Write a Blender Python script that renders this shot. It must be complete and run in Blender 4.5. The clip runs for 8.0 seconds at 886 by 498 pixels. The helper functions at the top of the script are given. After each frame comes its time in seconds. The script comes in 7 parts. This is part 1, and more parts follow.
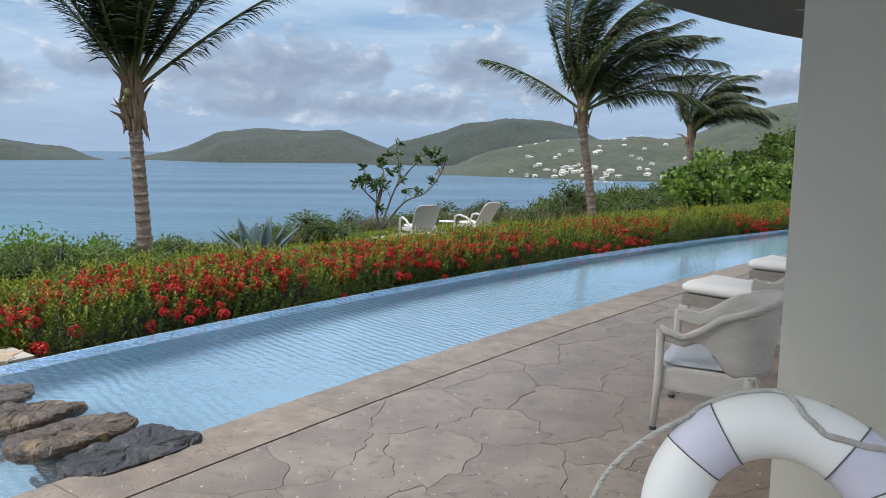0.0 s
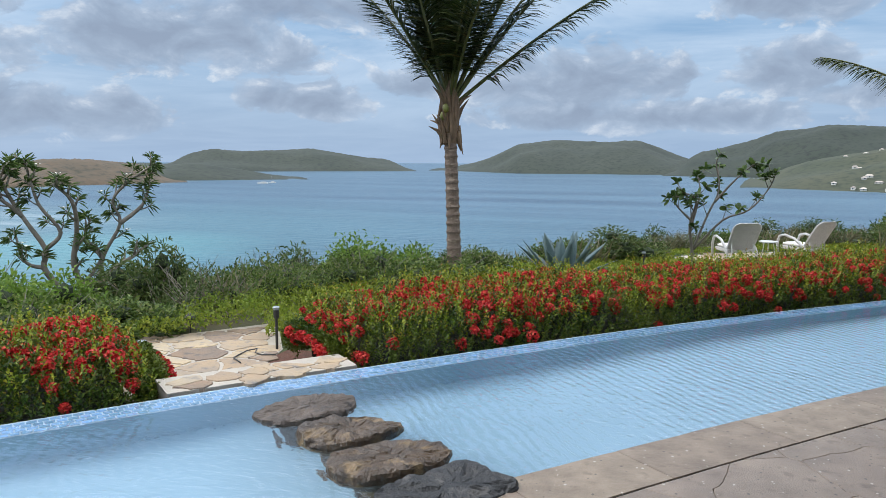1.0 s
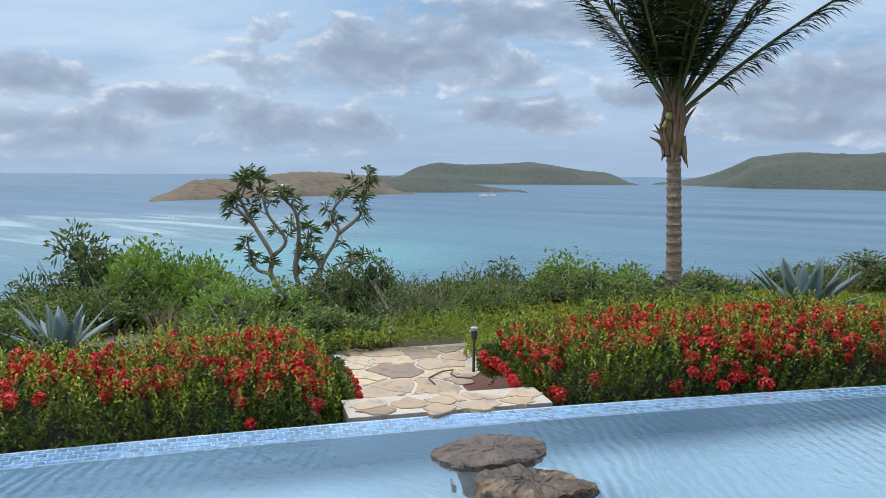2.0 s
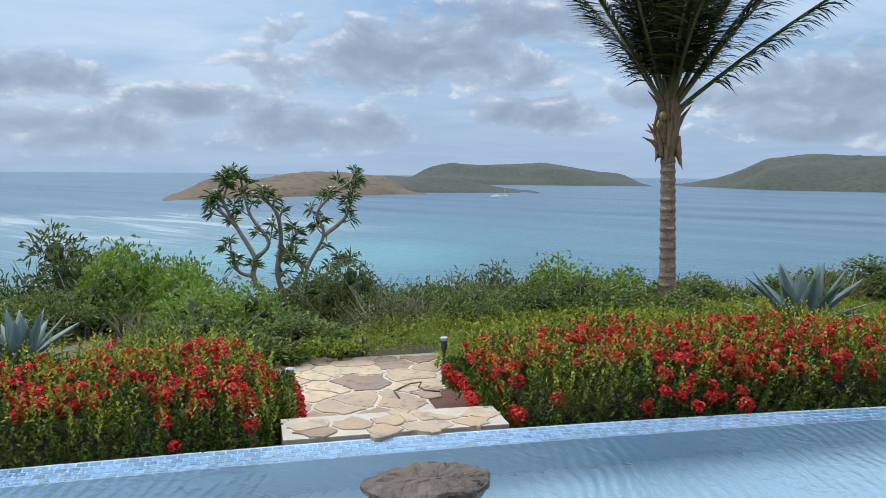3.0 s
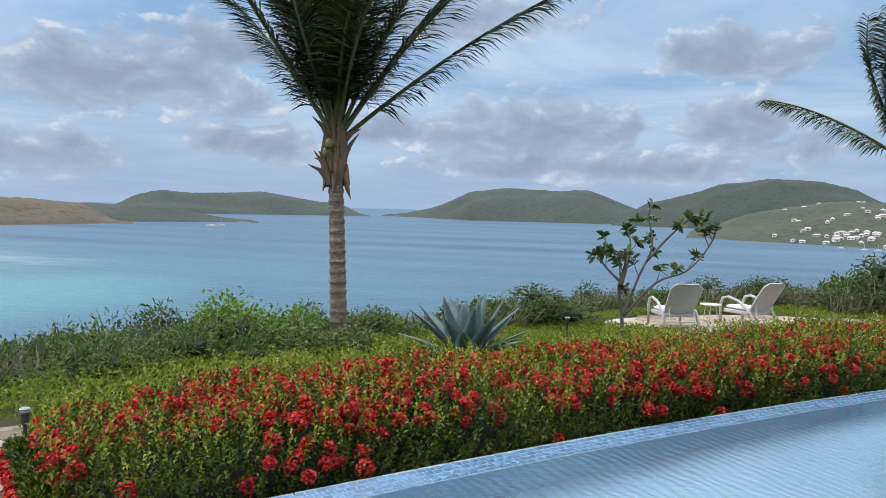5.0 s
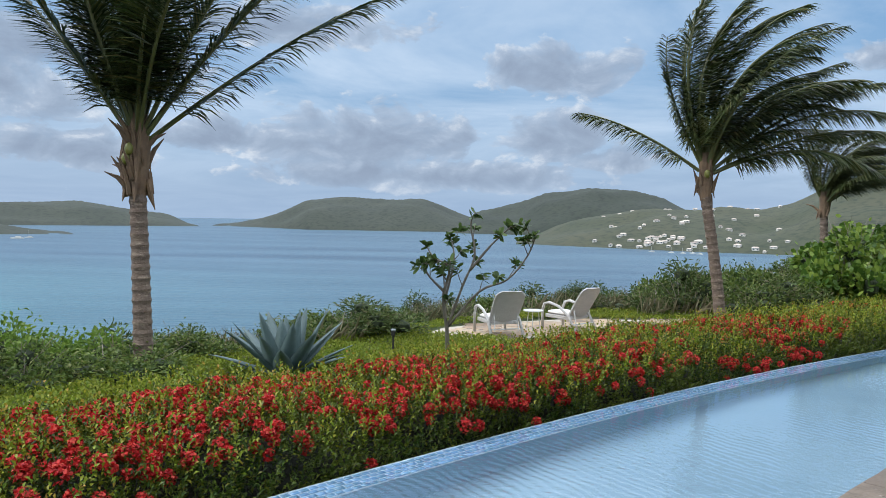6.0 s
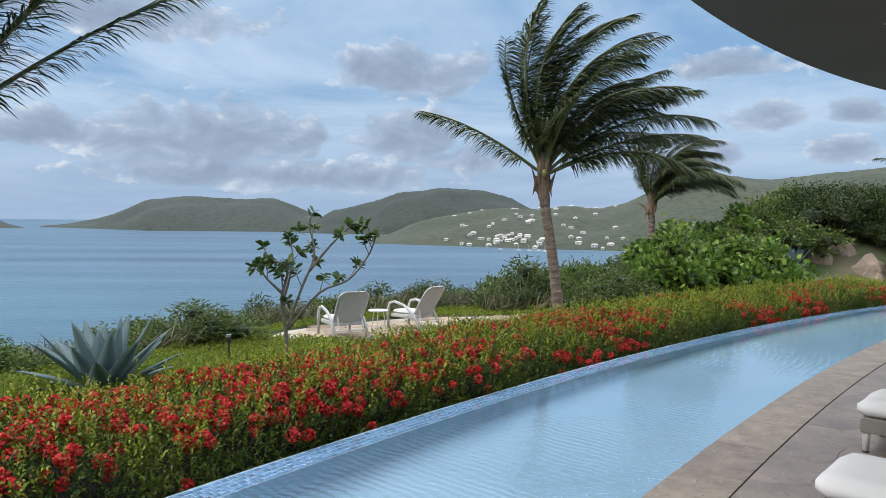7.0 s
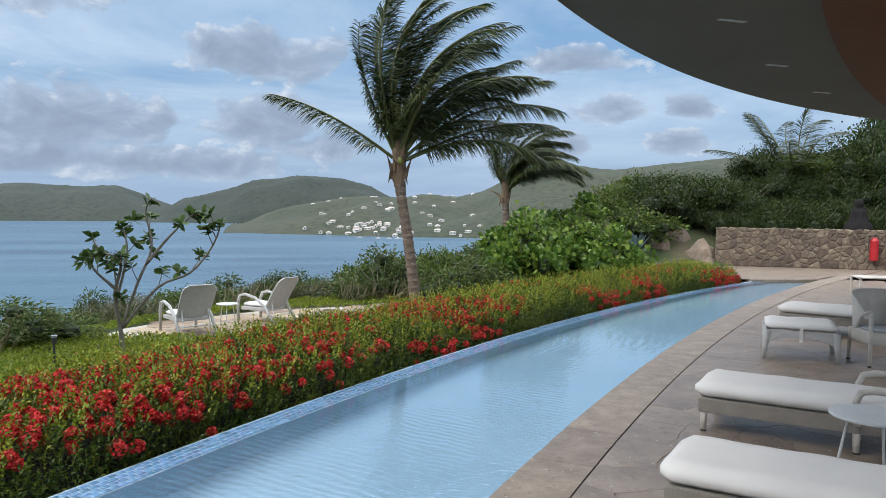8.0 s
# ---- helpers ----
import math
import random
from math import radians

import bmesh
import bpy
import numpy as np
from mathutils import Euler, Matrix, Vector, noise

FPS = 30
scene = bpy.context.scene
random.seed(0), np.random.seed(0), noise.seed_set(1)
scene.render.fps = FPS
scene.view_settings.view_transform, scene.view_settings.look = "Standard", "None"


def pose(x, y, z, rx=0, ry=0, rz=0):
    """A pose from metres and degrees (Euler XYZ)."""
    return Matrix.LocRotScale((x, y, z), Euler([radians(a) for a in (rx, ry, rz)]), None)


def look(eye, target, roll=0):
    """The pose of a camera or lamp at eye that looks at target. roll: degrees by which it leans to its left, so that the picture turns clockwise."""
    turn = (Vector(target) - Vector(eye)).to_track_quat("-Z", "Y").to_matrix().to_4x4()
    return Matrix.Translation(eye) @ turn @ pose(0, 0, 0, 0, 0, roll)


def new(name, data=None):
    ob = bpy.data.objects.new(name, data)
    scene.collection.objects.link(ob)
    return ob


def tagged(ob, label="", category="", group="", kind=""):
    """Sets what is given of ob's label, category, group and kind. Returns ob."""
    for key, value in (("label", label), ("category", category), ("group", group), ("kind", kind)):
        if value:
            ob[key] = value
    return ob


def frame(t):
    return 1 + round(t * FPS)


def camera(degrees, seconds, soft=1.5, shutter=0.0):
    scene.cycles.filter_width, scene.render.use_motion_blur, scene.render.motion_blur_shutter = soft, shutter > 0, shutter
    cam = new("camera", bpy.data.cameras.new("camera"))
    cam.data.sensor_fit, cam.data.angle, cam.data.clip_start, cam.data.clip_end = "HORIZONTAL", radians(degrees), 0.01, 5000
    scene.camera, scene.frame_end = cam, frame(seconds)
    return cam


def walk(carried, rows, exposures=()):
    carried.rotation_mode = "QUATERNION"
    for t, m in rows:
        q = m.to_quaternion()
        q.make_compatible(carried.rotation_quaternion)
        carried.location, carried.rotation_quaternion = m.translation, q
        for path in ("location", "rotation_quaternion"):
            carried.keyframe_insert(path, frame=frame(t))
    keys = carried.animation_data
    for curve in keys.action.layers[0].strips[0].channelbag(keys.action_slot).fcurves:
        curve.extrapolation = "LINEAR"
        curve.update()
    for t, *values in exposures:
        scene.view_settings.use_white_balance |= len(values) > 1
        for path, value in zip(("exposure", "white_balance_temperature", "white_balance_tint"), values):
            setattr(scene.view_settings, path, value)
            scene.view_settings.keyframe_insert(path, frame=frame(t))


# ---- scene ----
cam = camera(61.7, 8.0, 0.65)
METRES, EYE, TILT, LEAN, TURN = 4.5, 1.62, 3.9, 0.0, 0.0
PATH = [
    (0, (0.016, 1.873, 1.702), (0.072, 3.853, 1.437), 0.65),
    (0.5, (-0.175, 2.217, 1.723), (-0.487, 4.173, 1.46), 0.7),
    (1, (-0.313, 2.429, 1.728), (-1.019, 4.284, 1.486), 0.3),
    (1.5, (-0.415, 2.712, 1.741), (-1.413, 4.431, 1.519), 0.25),
    (2, (-0.501, 3.066, 1.724), (-1.715, 4.642, 1.514), 0.4),
    (2.2, (-0.527, 3.187, 1.723), (-1.797, 4.719, 1.519), 0.35),
    (3.5, (-0.3, 4.017, 1.74), (-1.458, 5.634, 1.534), 1.05),
    (4, (-0.204, 4.335, 1.733), (-1.197, 6.062, 1.558), 1.2),
    (4.5, (-0.158, 4.665, 1.735), (-0.956, 6.494, 1.592), 1.35),
    (6, (0.009, 5.35, 1.77), (-0.155, 7.341, 1.685), 1.05),
    (6.5, (0.165, 5.495, 1.777), (0.204, 7.493, 1.697), 0.85),
    (7, (0.197, 5.59, 1.758), (0.426, 7.575, 1.678), 0.8),
    (7.5, (0.235, 5.721, 1.751), (0.651, 7.675, 1.663), 0.6),
    (8, (0.335, 5.853, 1.759), (0.932, 7.759, 1.652), 0.7),
]
walk(cam, [(t, look(eye, target, roll)) for t, eye, target, roll in PATH])

# ---------------------------------------------------------------- world, sun
ZENITH = 2.25
SUN_AZ, SUN_EL = -105.0, 45.0


def nd(tree, kind, **values):
    n = tree.nodes.new(kind)
    for k, v in values.items():
        if k in n.inputs:
            n.inputs[k].default_value = v
    return n


def ramp(tree, stops, fac):
    r = tree.nodes.new("ShaderNodeValToRGB")
    e = r.color_ramp.elements
    while len(e) < len(stops):
        e.new(0.5)
    for el, (p, c) in zip(e, stops):
        el.position = p
        el.color = (*c, 1) if len(c) == 3 else c
    tree.links.new(fac, r.inputs[0])
    return r.outputs[0]


def calc(tree, op, a, b=None, c=None, clamp=False):
    m = tree.nodes.new("ShaderNodeMath")
    m.operation = op
    m.use_clamp = clamp
    for i, v in enumerate((a, b, c)):
        if v is None:
            continue
        if isinstance(v, (int, float)):
            m.inputs[i].default_value = v
        else:
            tree.links.new(v, m.inputs[i])
    return m.outputs[0]


def blend(tree, fac, a, b):
    m = tree.nodes.new("ShaderNodeMix")
    m.data_type = "RGBA"
    for sock, v in ((m.inputs[0], fac), (m.inputs[6], a), (m.inputs[7], b)):
        if isinstance(v, (int, float)):
            sock.default_value = v
        elif isinstance(v, tuple):
            sock.default_value = (*v, 1)
        else:
            tree.links.new(v, sock)
    return m.outputs[2]


def tex_noise(tree, vec, scale, detail=4.0, rough=0.55, distort=0.0):
    n = nd(tree, "ShaderNodeTexNoise", Scale=scale, Detail=detail, Roughness=rough, Distortion=distort)
    if vec is not None:
        tree.links.new(vec, n.inputs["Vector"])
    return n.outputs[0]


# cloud banks over the bay: bearing, height, half width, half height in degrees
CLOUDS = [(-40.3, 8.1, 13.5, 3.9), (-67.5, 5.6, 5.5, 2.2), (-57.1, 4.4, 5.0, 1.9), (-47.3, 2.8, 10.0, 2.2), (-31.3, 4.2, 6.0, 2.0), (-66.4, 2.3, 9.0, 2.0),
          (-9.8, 5.4, 7.5, 3.0), (4.1, 10.7, 6.4, 2.3), (3.2, 5.9, 4.6, 2.4), (-21.3, 5.3, 5.0, 1.8), (-30.8, 10.5, 7.0, 2.2), (9.0, 4.4, 4.2, 1.5),
          (29.8, 7.4, 2.6, 1.3), (35.3, 7.3, 2.0, 1.0), (25.5, 4.6, 3.4, 1.2), (34.7, 5.1, 2.6, 1.3), (27.4, 11.0, 4.2, 1.4), (-17.0, 13.5, 10.0, 2.0), (-6.0, 3.0, 14.0, 1.5)]


def build_world():
    w = bpy.data.worlds.new("sky")
    scene.world = w
    w.use_nodes = True
    t = w.node_tree
    t.nodes.clear()
    out = t.nodes.new("ShaderNodeOutputWorld")
    bg = nd(t, "ShaderNodeBackground", Strength=1.0)
    sky = t.nodes.new("ShaderNodeTexSky")
    sky.sky_type = "NISHITA"
    sky.sun_disc = False
    sky.sun_elevation = radians(SUN_EL)
    sky.sun_rotation = radians(SUN_AZ)
    sky.dust_density = 2.0
    scaled = nd(t, "ShaderNodeVectorMath")
    scaled.operation = "SCALE"
    t.links.new(sky.outputs[0], scaled.inputs[0])
    scaled.inputs["Scale"].default_value = 0.11
    geo = t.nodes.new("ShaderNodeTexCoord")
    sep = t.nodes.new("ShaderNodeSeparateXYZ")
    t.links.new(geo.outputs["Generated"], sep.inputs[0])
    x, y, z = sep.outputs
    up = calc(t, "MAXIMUM", z, 0.0)
    den = calc(t, "ADD", up, 0.10)
    flat = t.nodes.new("ShaderNodeCombineXYZ")
    t.links.new(calc(t, "DIVIDE", x, den), flat.inputs[0])
    t.links.new(calc(t, "DIVIDE", y, den), flat.inputs[1])
    # blue air, paler low down
    base = blend(t, 0.55, scaled.outputs[0], (0.24, 0.50, 0.86))
    low = ramp(t, [(0.0, (1, 1, 1)), (0.06, (0.8, 0.8, 0.8)), (0.17, (0.15, 0.15, 0.15)), (0.3, (0, 0, 0))], up)
    col = blend(t, calc(t, "MULTIPLY", low, 0.8), base, (0.39, 0.52, 0.72))
    # thin bright cloud, brightest overhead where the sun stands behind it
    high = tex_noise(t, flat.outputs[0], 0.62, 7.0, 0.6, 0.5)
    high = ramp(t, [(0.38, (0, 0, 0)), (0.62, (1, 1, 1))], high)
    high = calc(t, "MULTIPLY", high, ramp(t, [(0.03, (0.25, 0.25, 0.25)), (0.14, (1, 1, 1))], up))
    over = ramp(t, [(0.30, (0, 0, 0)), (0.55, (1, 1, 1))], up)
    high = calc(t, "MAXIMUM", calc(t, "MULTIPLY", high, 0.85), calc(t, "MULTIPLY", over, 0.9))
    veil = blend(t, over, (0.59, 0.735, 0.92), (ZENITH * 0.93, ZENITH, ZENITH * 1.12))
    col = blend(t, high, col, veil)
    # cumulus banks, flat below and heaped above
    az = calc(t, "MULTIPLY", calc(t, "ARCTAN2", x, y), 57.2958)
    el = calc(t, "MULTIPLY", calc(t, "ARCSINE", z), 57.2958)
    deg = t.nodes.new("ShaderNodeCombineXYZ")
    t.links.new(az, deg.inputs[0])
    t.links.new(calc(t, "MULTIPLY", el, 1.7), deg.inputs[1])
    deg.inputs[2].default_value = 2.0
    puff = tex_noise(t, deg.outputs[0], 0.24, 7.0, 0.58, 0.3)
    wide = tex_noise(t, deg.outputs[0], 0.075, 5.0, 0.55, 0.3)
    shift = nd(t, "ShaderNodeVectorMath")
    shift.operation = "ADD"
    t.links.new(deg.outputs[0], shift.inputs[0])
    shift.inputs[1].default_value = (-0.4, 1.0, 0.0)
    puff2 = tex_noise(t, shift.outputs[0], 0.24, 7.0, 0.58, 0.3)
    field = None
    for a, e, w, h in CLOUDS:
        dx = calc(t, "MULTIPLY", calc(t, "SUBTRACT", az, a), 1 / w)
        dy = calc(t, "MULTIPLY", calc(t, "SUBTRACT", el, e), 1 / h)
        dy = calc(t, "MAXIMUM", dy, calc(t, "MULTIPLY", dy, -1.5))
        d = calc(t, "SUBTRACT", 1.0, calc(t, "SQRT", calc(t, "ADD", calc(t, "MULTIPLY", dx, dx), calc(t, "MULTIPLY", dy, dy))))
        field = d if field is None else calc(t, "SMOOTH_MAX", field, d, 0.25)
    field = calc(t, "ADD", calc(t, "MAXIMUM", field, -0.55), 0.11)
    field = calc(t, "ADD", field, calc(t, "MULTIPLY", calc(t, "SUBTRACT", puff, 0.5), 2.7))
    field = calc(t, "ADD", field, calc(t, "MULTIPLY", calc(t, "SUBTRACT", wide, 0.5), 0.9))
    dens = ramp(t, [(0.08, (0, 0, 0)), (0.26, (0.72, 0.72, 0.72)), (0.62, (1, 1, 1))], field)
    dens = calc(t, "MULTIPLY", dens, ramp(t, [(0.0, (0, 0, 0)), (0.03, (0.7, 0.7, 0.7)), (0.06, (1, 1, 1)), (0.5, (1, 1, 1)), (0.7, (0.3, 0.3, 0.3))], up))
    lit = calc(t, "ADD", calc(t, "SUBTRACT", puff, puff2), calc(t, "SUBTRACT", 0.62, calc(t, "MULTIPLY", field, 0.22)))
    tone = ramp(t, [(0.34, (0.295, 0.370, 0.50)), (0.48, (0.345, 0.435, 0.575)), (0.58, (0.43, 0.525, 0.67)), (0.70, (0.76, 0.82, 0.90))], lit)
    col = blend(t, calc(t, "MULTIPLY", dens, 0.92), col, tone)
    t.links.new(col, bg.inputs[0])
    t.links.new(bg.outputs[0], out.inputs[0])


build_world()
sun = new("sun", bpy.data.lights.new("sun", "SUN"))
sun.data.energy, sun.data.angle, sun.data.color = 1.65, radians(25), (1.0, 0.97, 0.93)
sun.matrix_world = look((0, 0, 30), (-30 * math.sin(radians(SUN_AZ)) / math.tan(radians(SUN_EL)), -30 * math.cos(radians(SUN_AZ)) / math.tan(radians(SUN_EL)), 0))


# ---------------------------------------------------------------- materials
def surf(name, c1, c2, scale=3.0, rough=0.6, bump=0.0, bump_scale=40.0, metal=0.0, detail=5.0, spots=None, spec=0.5, rnd=0.0, island=0.0, squash=None, coat=0.0, grain=0.35):
    """A surface of two colours mixed by noise, with a finer layer, relief, and optional change from piece to piece."""
    m = bpy.data.materials.new(name)
    m.use_nodes = True
    t = m.node_tree
    p = t.nodes["Principled BSDF"]
    co = t.nodes.new("ShaderNodeTexCoord").outputs["Object"]
    if squash:
        mp = nd(t, "ShaderNodeMapping")
        mp.inputs["Scale"].default_value = squash
        t.links.new(co, mp.inputs[0])
        co = mp.outputs[0]
    if rnd:
        info = t.nodes.new("ShaderNodeObjectInfo")
        ad = nd(t, "ShaderNodeVectorMath")
        ad.operation = "ADD"
        t.links.new(co, ad.inputs[0])
        cx = t.nodes.new("ShaderNodeCombineXYZ")
        t.links.new(calc(t, "MULTIPLY", info.outputs["Random"], 37.0), cx.inputs[0])
        t.links.new(cx.outputs[0], ad.inputs[1])
        co = ad.outputs[0]
    n = tex_noise(t, co, scale, detail)
    f = ramp(t, [(0.32, (0, 0, 0)), (0.68, (1, 1, 1))], n)
    col = blend(t, f, c1, c2)
    fine = tex_noise(t, co, bump_scale, 3.0)
    col = blend(t, calc(t, "MULTIPLY", ramp(t, [(0.35, (0, 0, 0)), (0.7, (1, 1, 1))], fine), grain), col, tuple(0.72 * v for v in c1))
    if spots:
        sc, lo, hi, colour = spots
        sn = tex_noise(t, co, sc, 3.0)
        col = blend(t, ramp(t, [(lo, (0, 0, 0)), (hi, (1, 1, 1))], sn), col, colour)
    if rnd or island:
        if rnd:
            r = info.outputs["Random"]
        else:
            r = t.nodes.new("ShaderNodeNewGeometry").outputs["Random Per Island"]
        a = rnd or island
        hsv = nd(t, "ShaderNodeHueSaturation")
        t.links.new(calc(t, "ADD", calc(t, "MULTIPLY", r, 2 * a), 1 - a), hsv.inputs["Value"])
        t.links.new(calc(t, "ADD", calc(t, "MULTIPLY", r, 0.06 * a), 0.5 - 0.03 * a), hsv.inputs["Hue"])
        t.links.new(col, hsv.inputs["Color"])
        col = hsv.outputs[0]
    t.links.new(col, p.inputs["Base Color"])
    p.inputs["Roughness"].default_value = rough
    p.inputs["Metallic"].default_value = metal
    p.inputs["Specular IOR Level"].default_value = spec
    p.inputs["Coat Weight"].default_value = coat
    if bump:
        b = nd(t, "ShaderNodeBump", Strength=min(1.0, bump), Distance=0.02)
        t.links.new(fine, b.inputs["Height"])
        t.links.new(b.outputs[0], p.inputs["Normal"])
    return m


def leaf_mat(name, stops, rough=0.45, glow=0.35, patch=None):
    """Leaves: colour from leaf to leaf, light passing through, gloss from the upper skin."""
    m = bpy.data.materials.new(name)
    m.use_nodes = True
    t = m.node_tree
    p = t.nodes["Principled BSDF"]
    geo = t.nodes.new("ShaderNodeNewGeometry")
    col = ramp(t, stops, geo.outputs["Random Per Island"])
    if patch:
        sc, other = patch
        n = tex_noise(t, t.nodes.new("ShaderNodeTexCoord").outputs["Object"], sc, 3.0)
        col = blend(t, ramp(t, [(0.42, (0, 0, 0)), (0.62, (1, 1, 1))], n), col, blend(t, 0.6, col, other))
    t.links.new(col, p.inputs["Base Color"])
    p.inputs["Roughness"].default_value = rough
    p.inputs["Specular IOR Level"].default_value = 0.25
    tr = nd(t, "ShaderNodeBsdfTranslucent")
    t.links.new(col, tr.inputs[0])
    mix = nd(t, "ShaderNodeMixShader", Fac=glow)
    t.links.new(p.outputs[0], mix.inputs[1])
    t.links.new(tr.outputs[0], mix.inputs[2])
    t.links.new(mix.outputs[0], t.nodes["Material Output"].inputs[0])
    return m


def water_mat(name, clear, colour, waves, rough, ripple=None):
    """Water with ripples; clear: refracting pool water, else the deep sea."""
    m = bpy.data.materials.new(name)
    m.use_nodes = True
    t = m.node_tree
    p = t.nodes["Principled BSDF"]
    co = t.nodes.new("ShaderNodeTexCoord").outputs["Object"]
    p.inputs["Roughness"].default_value = rough
    p.inputs["IOR"].default_value = 1.33
    p.inputs["Base Color"].default_value = (*colour, 1)
    if clear:
        p.inputs["Transmission Weight"].default_value = 1.0
    height = None
    for sx, sy, turn, sc, amp in waves:
        mp = nd(t, "ShaderNodeMapping")
        mp.inputs["Rotation"].default_value = (0, 0, radians(turn))
        mp.inputs["Scale"].default_value = (sx, sy, 1)
        t.links.new(co, mp.inputs[0])
        n = calc(t, "MULTIPLY", tex_noise(t, mp.outputs[0], sc, 3.0, 0.5, 0.6), amp)
        height = n if height is None else calc(t, "ADD", height, n)
    if ripple:
        # wind ripples in rows, dying out where the hedge and the hill give shelter
        turn, period, amp, y0, y1, calm = ripple
        mp = nd(t, "ShaderNodeMapping")
        mp.inputs["Rotation"].default_value = (0, 0, radians(turn))
        t.links.new(co, mp.inputs[0])
        wv = nd(t, "ShaderNodeTexWave", Scale=0.314 / period, Distortion=6.0, Detail=3.0)
        wv.inputs["Detail Scale"].default_value = 0.8
        t.links.new(mp.outputs[0], wv.inputs["Vector"])
        height = calc(t, "ADD", height, calc(t, "MULTIPLY", wv.outputs["Fac"], amp))
        sep = t.nodes.new("ShaderNodeSeparateXYZ")
        t.links.new(co, sep.inputs[0])
        mr = nd(t, "ShaderNodeMapRange")
        for k, v in (("From Min", y0), ("From Max", y1), ("To Min", 1.0), ("To Max", calm)):
            mr.inputs[k].default_value = v
        t.links.new(sep.outputs[1], mr.inputs["Value"])
        gust = calc(t, "ADD", calc(t, "MULTIPLY", tex_noise(t, co, 0.45, 2.0), 1.2), 0.35)
        height = calc(t, "MULTIPLY", height, calc(t, "MULTIPLY", mr.outputs[0], gust))
    b = nd(t, "ShaderNodeBump", Strength=1.0, Distance=1.0)
    t.links.new(height, b.inputs["Height"])
    t.links.new(b.outputs[0], p.inputs["Normal"])
    return m


def flecks(m, scale, size, share, colour):
    """Scatter small pits or shell flecks of one colour over a stone."""
    t = m.node_tree
    p = t.nodes["Principled BSDF"]
    was = p.inputs["Base Color"].links[0].from_socket
    vo = nd(t, "ShaderNodeTexVoronoi", Scale=scale)
    mp = nd(t, "ShaderNodeMapping")
    mp.inputs["Scale"].default_value = (1.0, 0.72, 0.2)
    mp.inputs["Location"].default_value = (share * 9, scale, 0)
    t.links.new(t.nodes.new("ShaderNodeTexCoord").outputs["Object"], mp.inputs[0])
    t.links.new(mp.outputs[0], vo.inputs["Vector"])
    near = calc(t, "LESS_THAN", vo.outputs["Distance"], calc(t, "MULTIPLY", calc(t, "SUBTRACT", vo.outputs["Color"], 0.0), size * 2.4))
    some = calc(t, "GREATER_THAN", tex_noise(t, vo.outputs["Position"], 41.0, 1.0), 0.46)
    t.links.new(blend(t, calc(t, "MULTIPLY", calc(t, "MULTIPLY", near, some), share), was, colour), p.inputs["Base Color"])


M = {}
M["terrace"] = surf("terrace_stone", (0.325, 0.248, 0.187), (0.175, 0.133, 0.101), 2.6, 0.36, 0.22, 85, detail=9.0, grain=0.25, spots=(9.0, 0.56, 0.70, (0.17, 0.125, 0.093)), rnd=0.10)
flecks(M["terrace"], 26.0, 0.10, 0.80, (0.075, 0.06, 0.05))
flecks(M["terrace"], 21.0, 0.09, 0.86, (0.55, 0.50, 0.44))
M["coping"] = surf("coping_stone", (0.34, 0.262, 0.193), (0.185, 0.14, 0.103), 5.0, 0.5, 0.3, 45, spots=(11.0, 0.56, 0.70, (0.20, 0.15, 0.11)), rnd=0.12)
flecks(M["coping"], 26.0, 0.10, 0.80, (0.08, 0.065, 0.05))
flecks(M["coping"], 23.0, 0.08, 0.86, (0.58, 0.53, 0.46))
M["groove"] = surf("crack_fill", (0.12, 0.094, 0.075), (0.085, 0.067, 0.055), 8, 0.9)
M["joint"] = surf("dark_joint", (0.03, 0.026, 0.023), (0.045, 0.04, 0.035), 8, 0.9)
M["plaster"] = surf("pool_plaster", (0.285, 0.43, 0.535), (0.245, 0.38, 0.48), 0.8, 0.7)
M["mosaic"] = surf("blue_mosaic_tile", (0.21, 0.38, 0.57), (0.12, 0.26, 0.45), 18, 0.15, rnd=0.30, coat=0.4)
M["mosaic_far"] = surf("blue_mosaic_far", (0.21, 0.38, 0.57), (0.12, 0.26, 0.45), 18, 0.15, island=0.25, coat=0.4)
M["grout"] = surf("pale_grout", (0.50, 0.60, 0.68), (0.42, 0.51, 0.60), 9, 0.7)
M["wetstone"] = surf("wet_brown_stone", (0.034, 0.023, 0.015), (0.105, 0.062, 0.031), 4.2, 0.38, 1.0, 26, detail=9.0, rnd=0.2, spots=(7, 0.54, 0.68, (0.20, 0.128, 0.060)))
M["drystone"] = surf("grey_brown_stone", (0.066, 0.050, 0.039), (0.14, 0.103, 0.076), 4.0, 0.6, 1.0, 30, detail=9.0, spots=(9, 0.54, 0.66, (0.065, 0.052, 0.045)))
M["slate"] = surf("wet_dark_slate", (0.016, 0.016, 0.016), (0.036, 0.034, 0.032), 4.5, 0.5, 1.0, 30, detail=9.0, spots=(9, 0.56, 0.68, (0.085, 0.078, 0.07)))
M["flag"] = surf("flagstone", (0.43, 0.30, 0.175), (0.27, 0.225, 0.18), 2.2, 0.75, 0.5, 40, detail=8.0, rnd=0.40, spots=(9, 0.54, 0.66, (0.20, 0.17, 0.145)))
M["mortar"] = surf("pale_mortar", (0.50, 0.445, 0.37), (0.40, 0.355, 0.295), 7, 0.85, 0.4, 70)
M["wallstone"] = surf("rubble_stone", (0.215, 0.157, 0.106), (0.13, 0.10, 0.075), 5, 0.85, 0.9, 30, rnd=0.38, spots=(9, 0.55, 0.68, (0.27, 0.22, 0.16)))
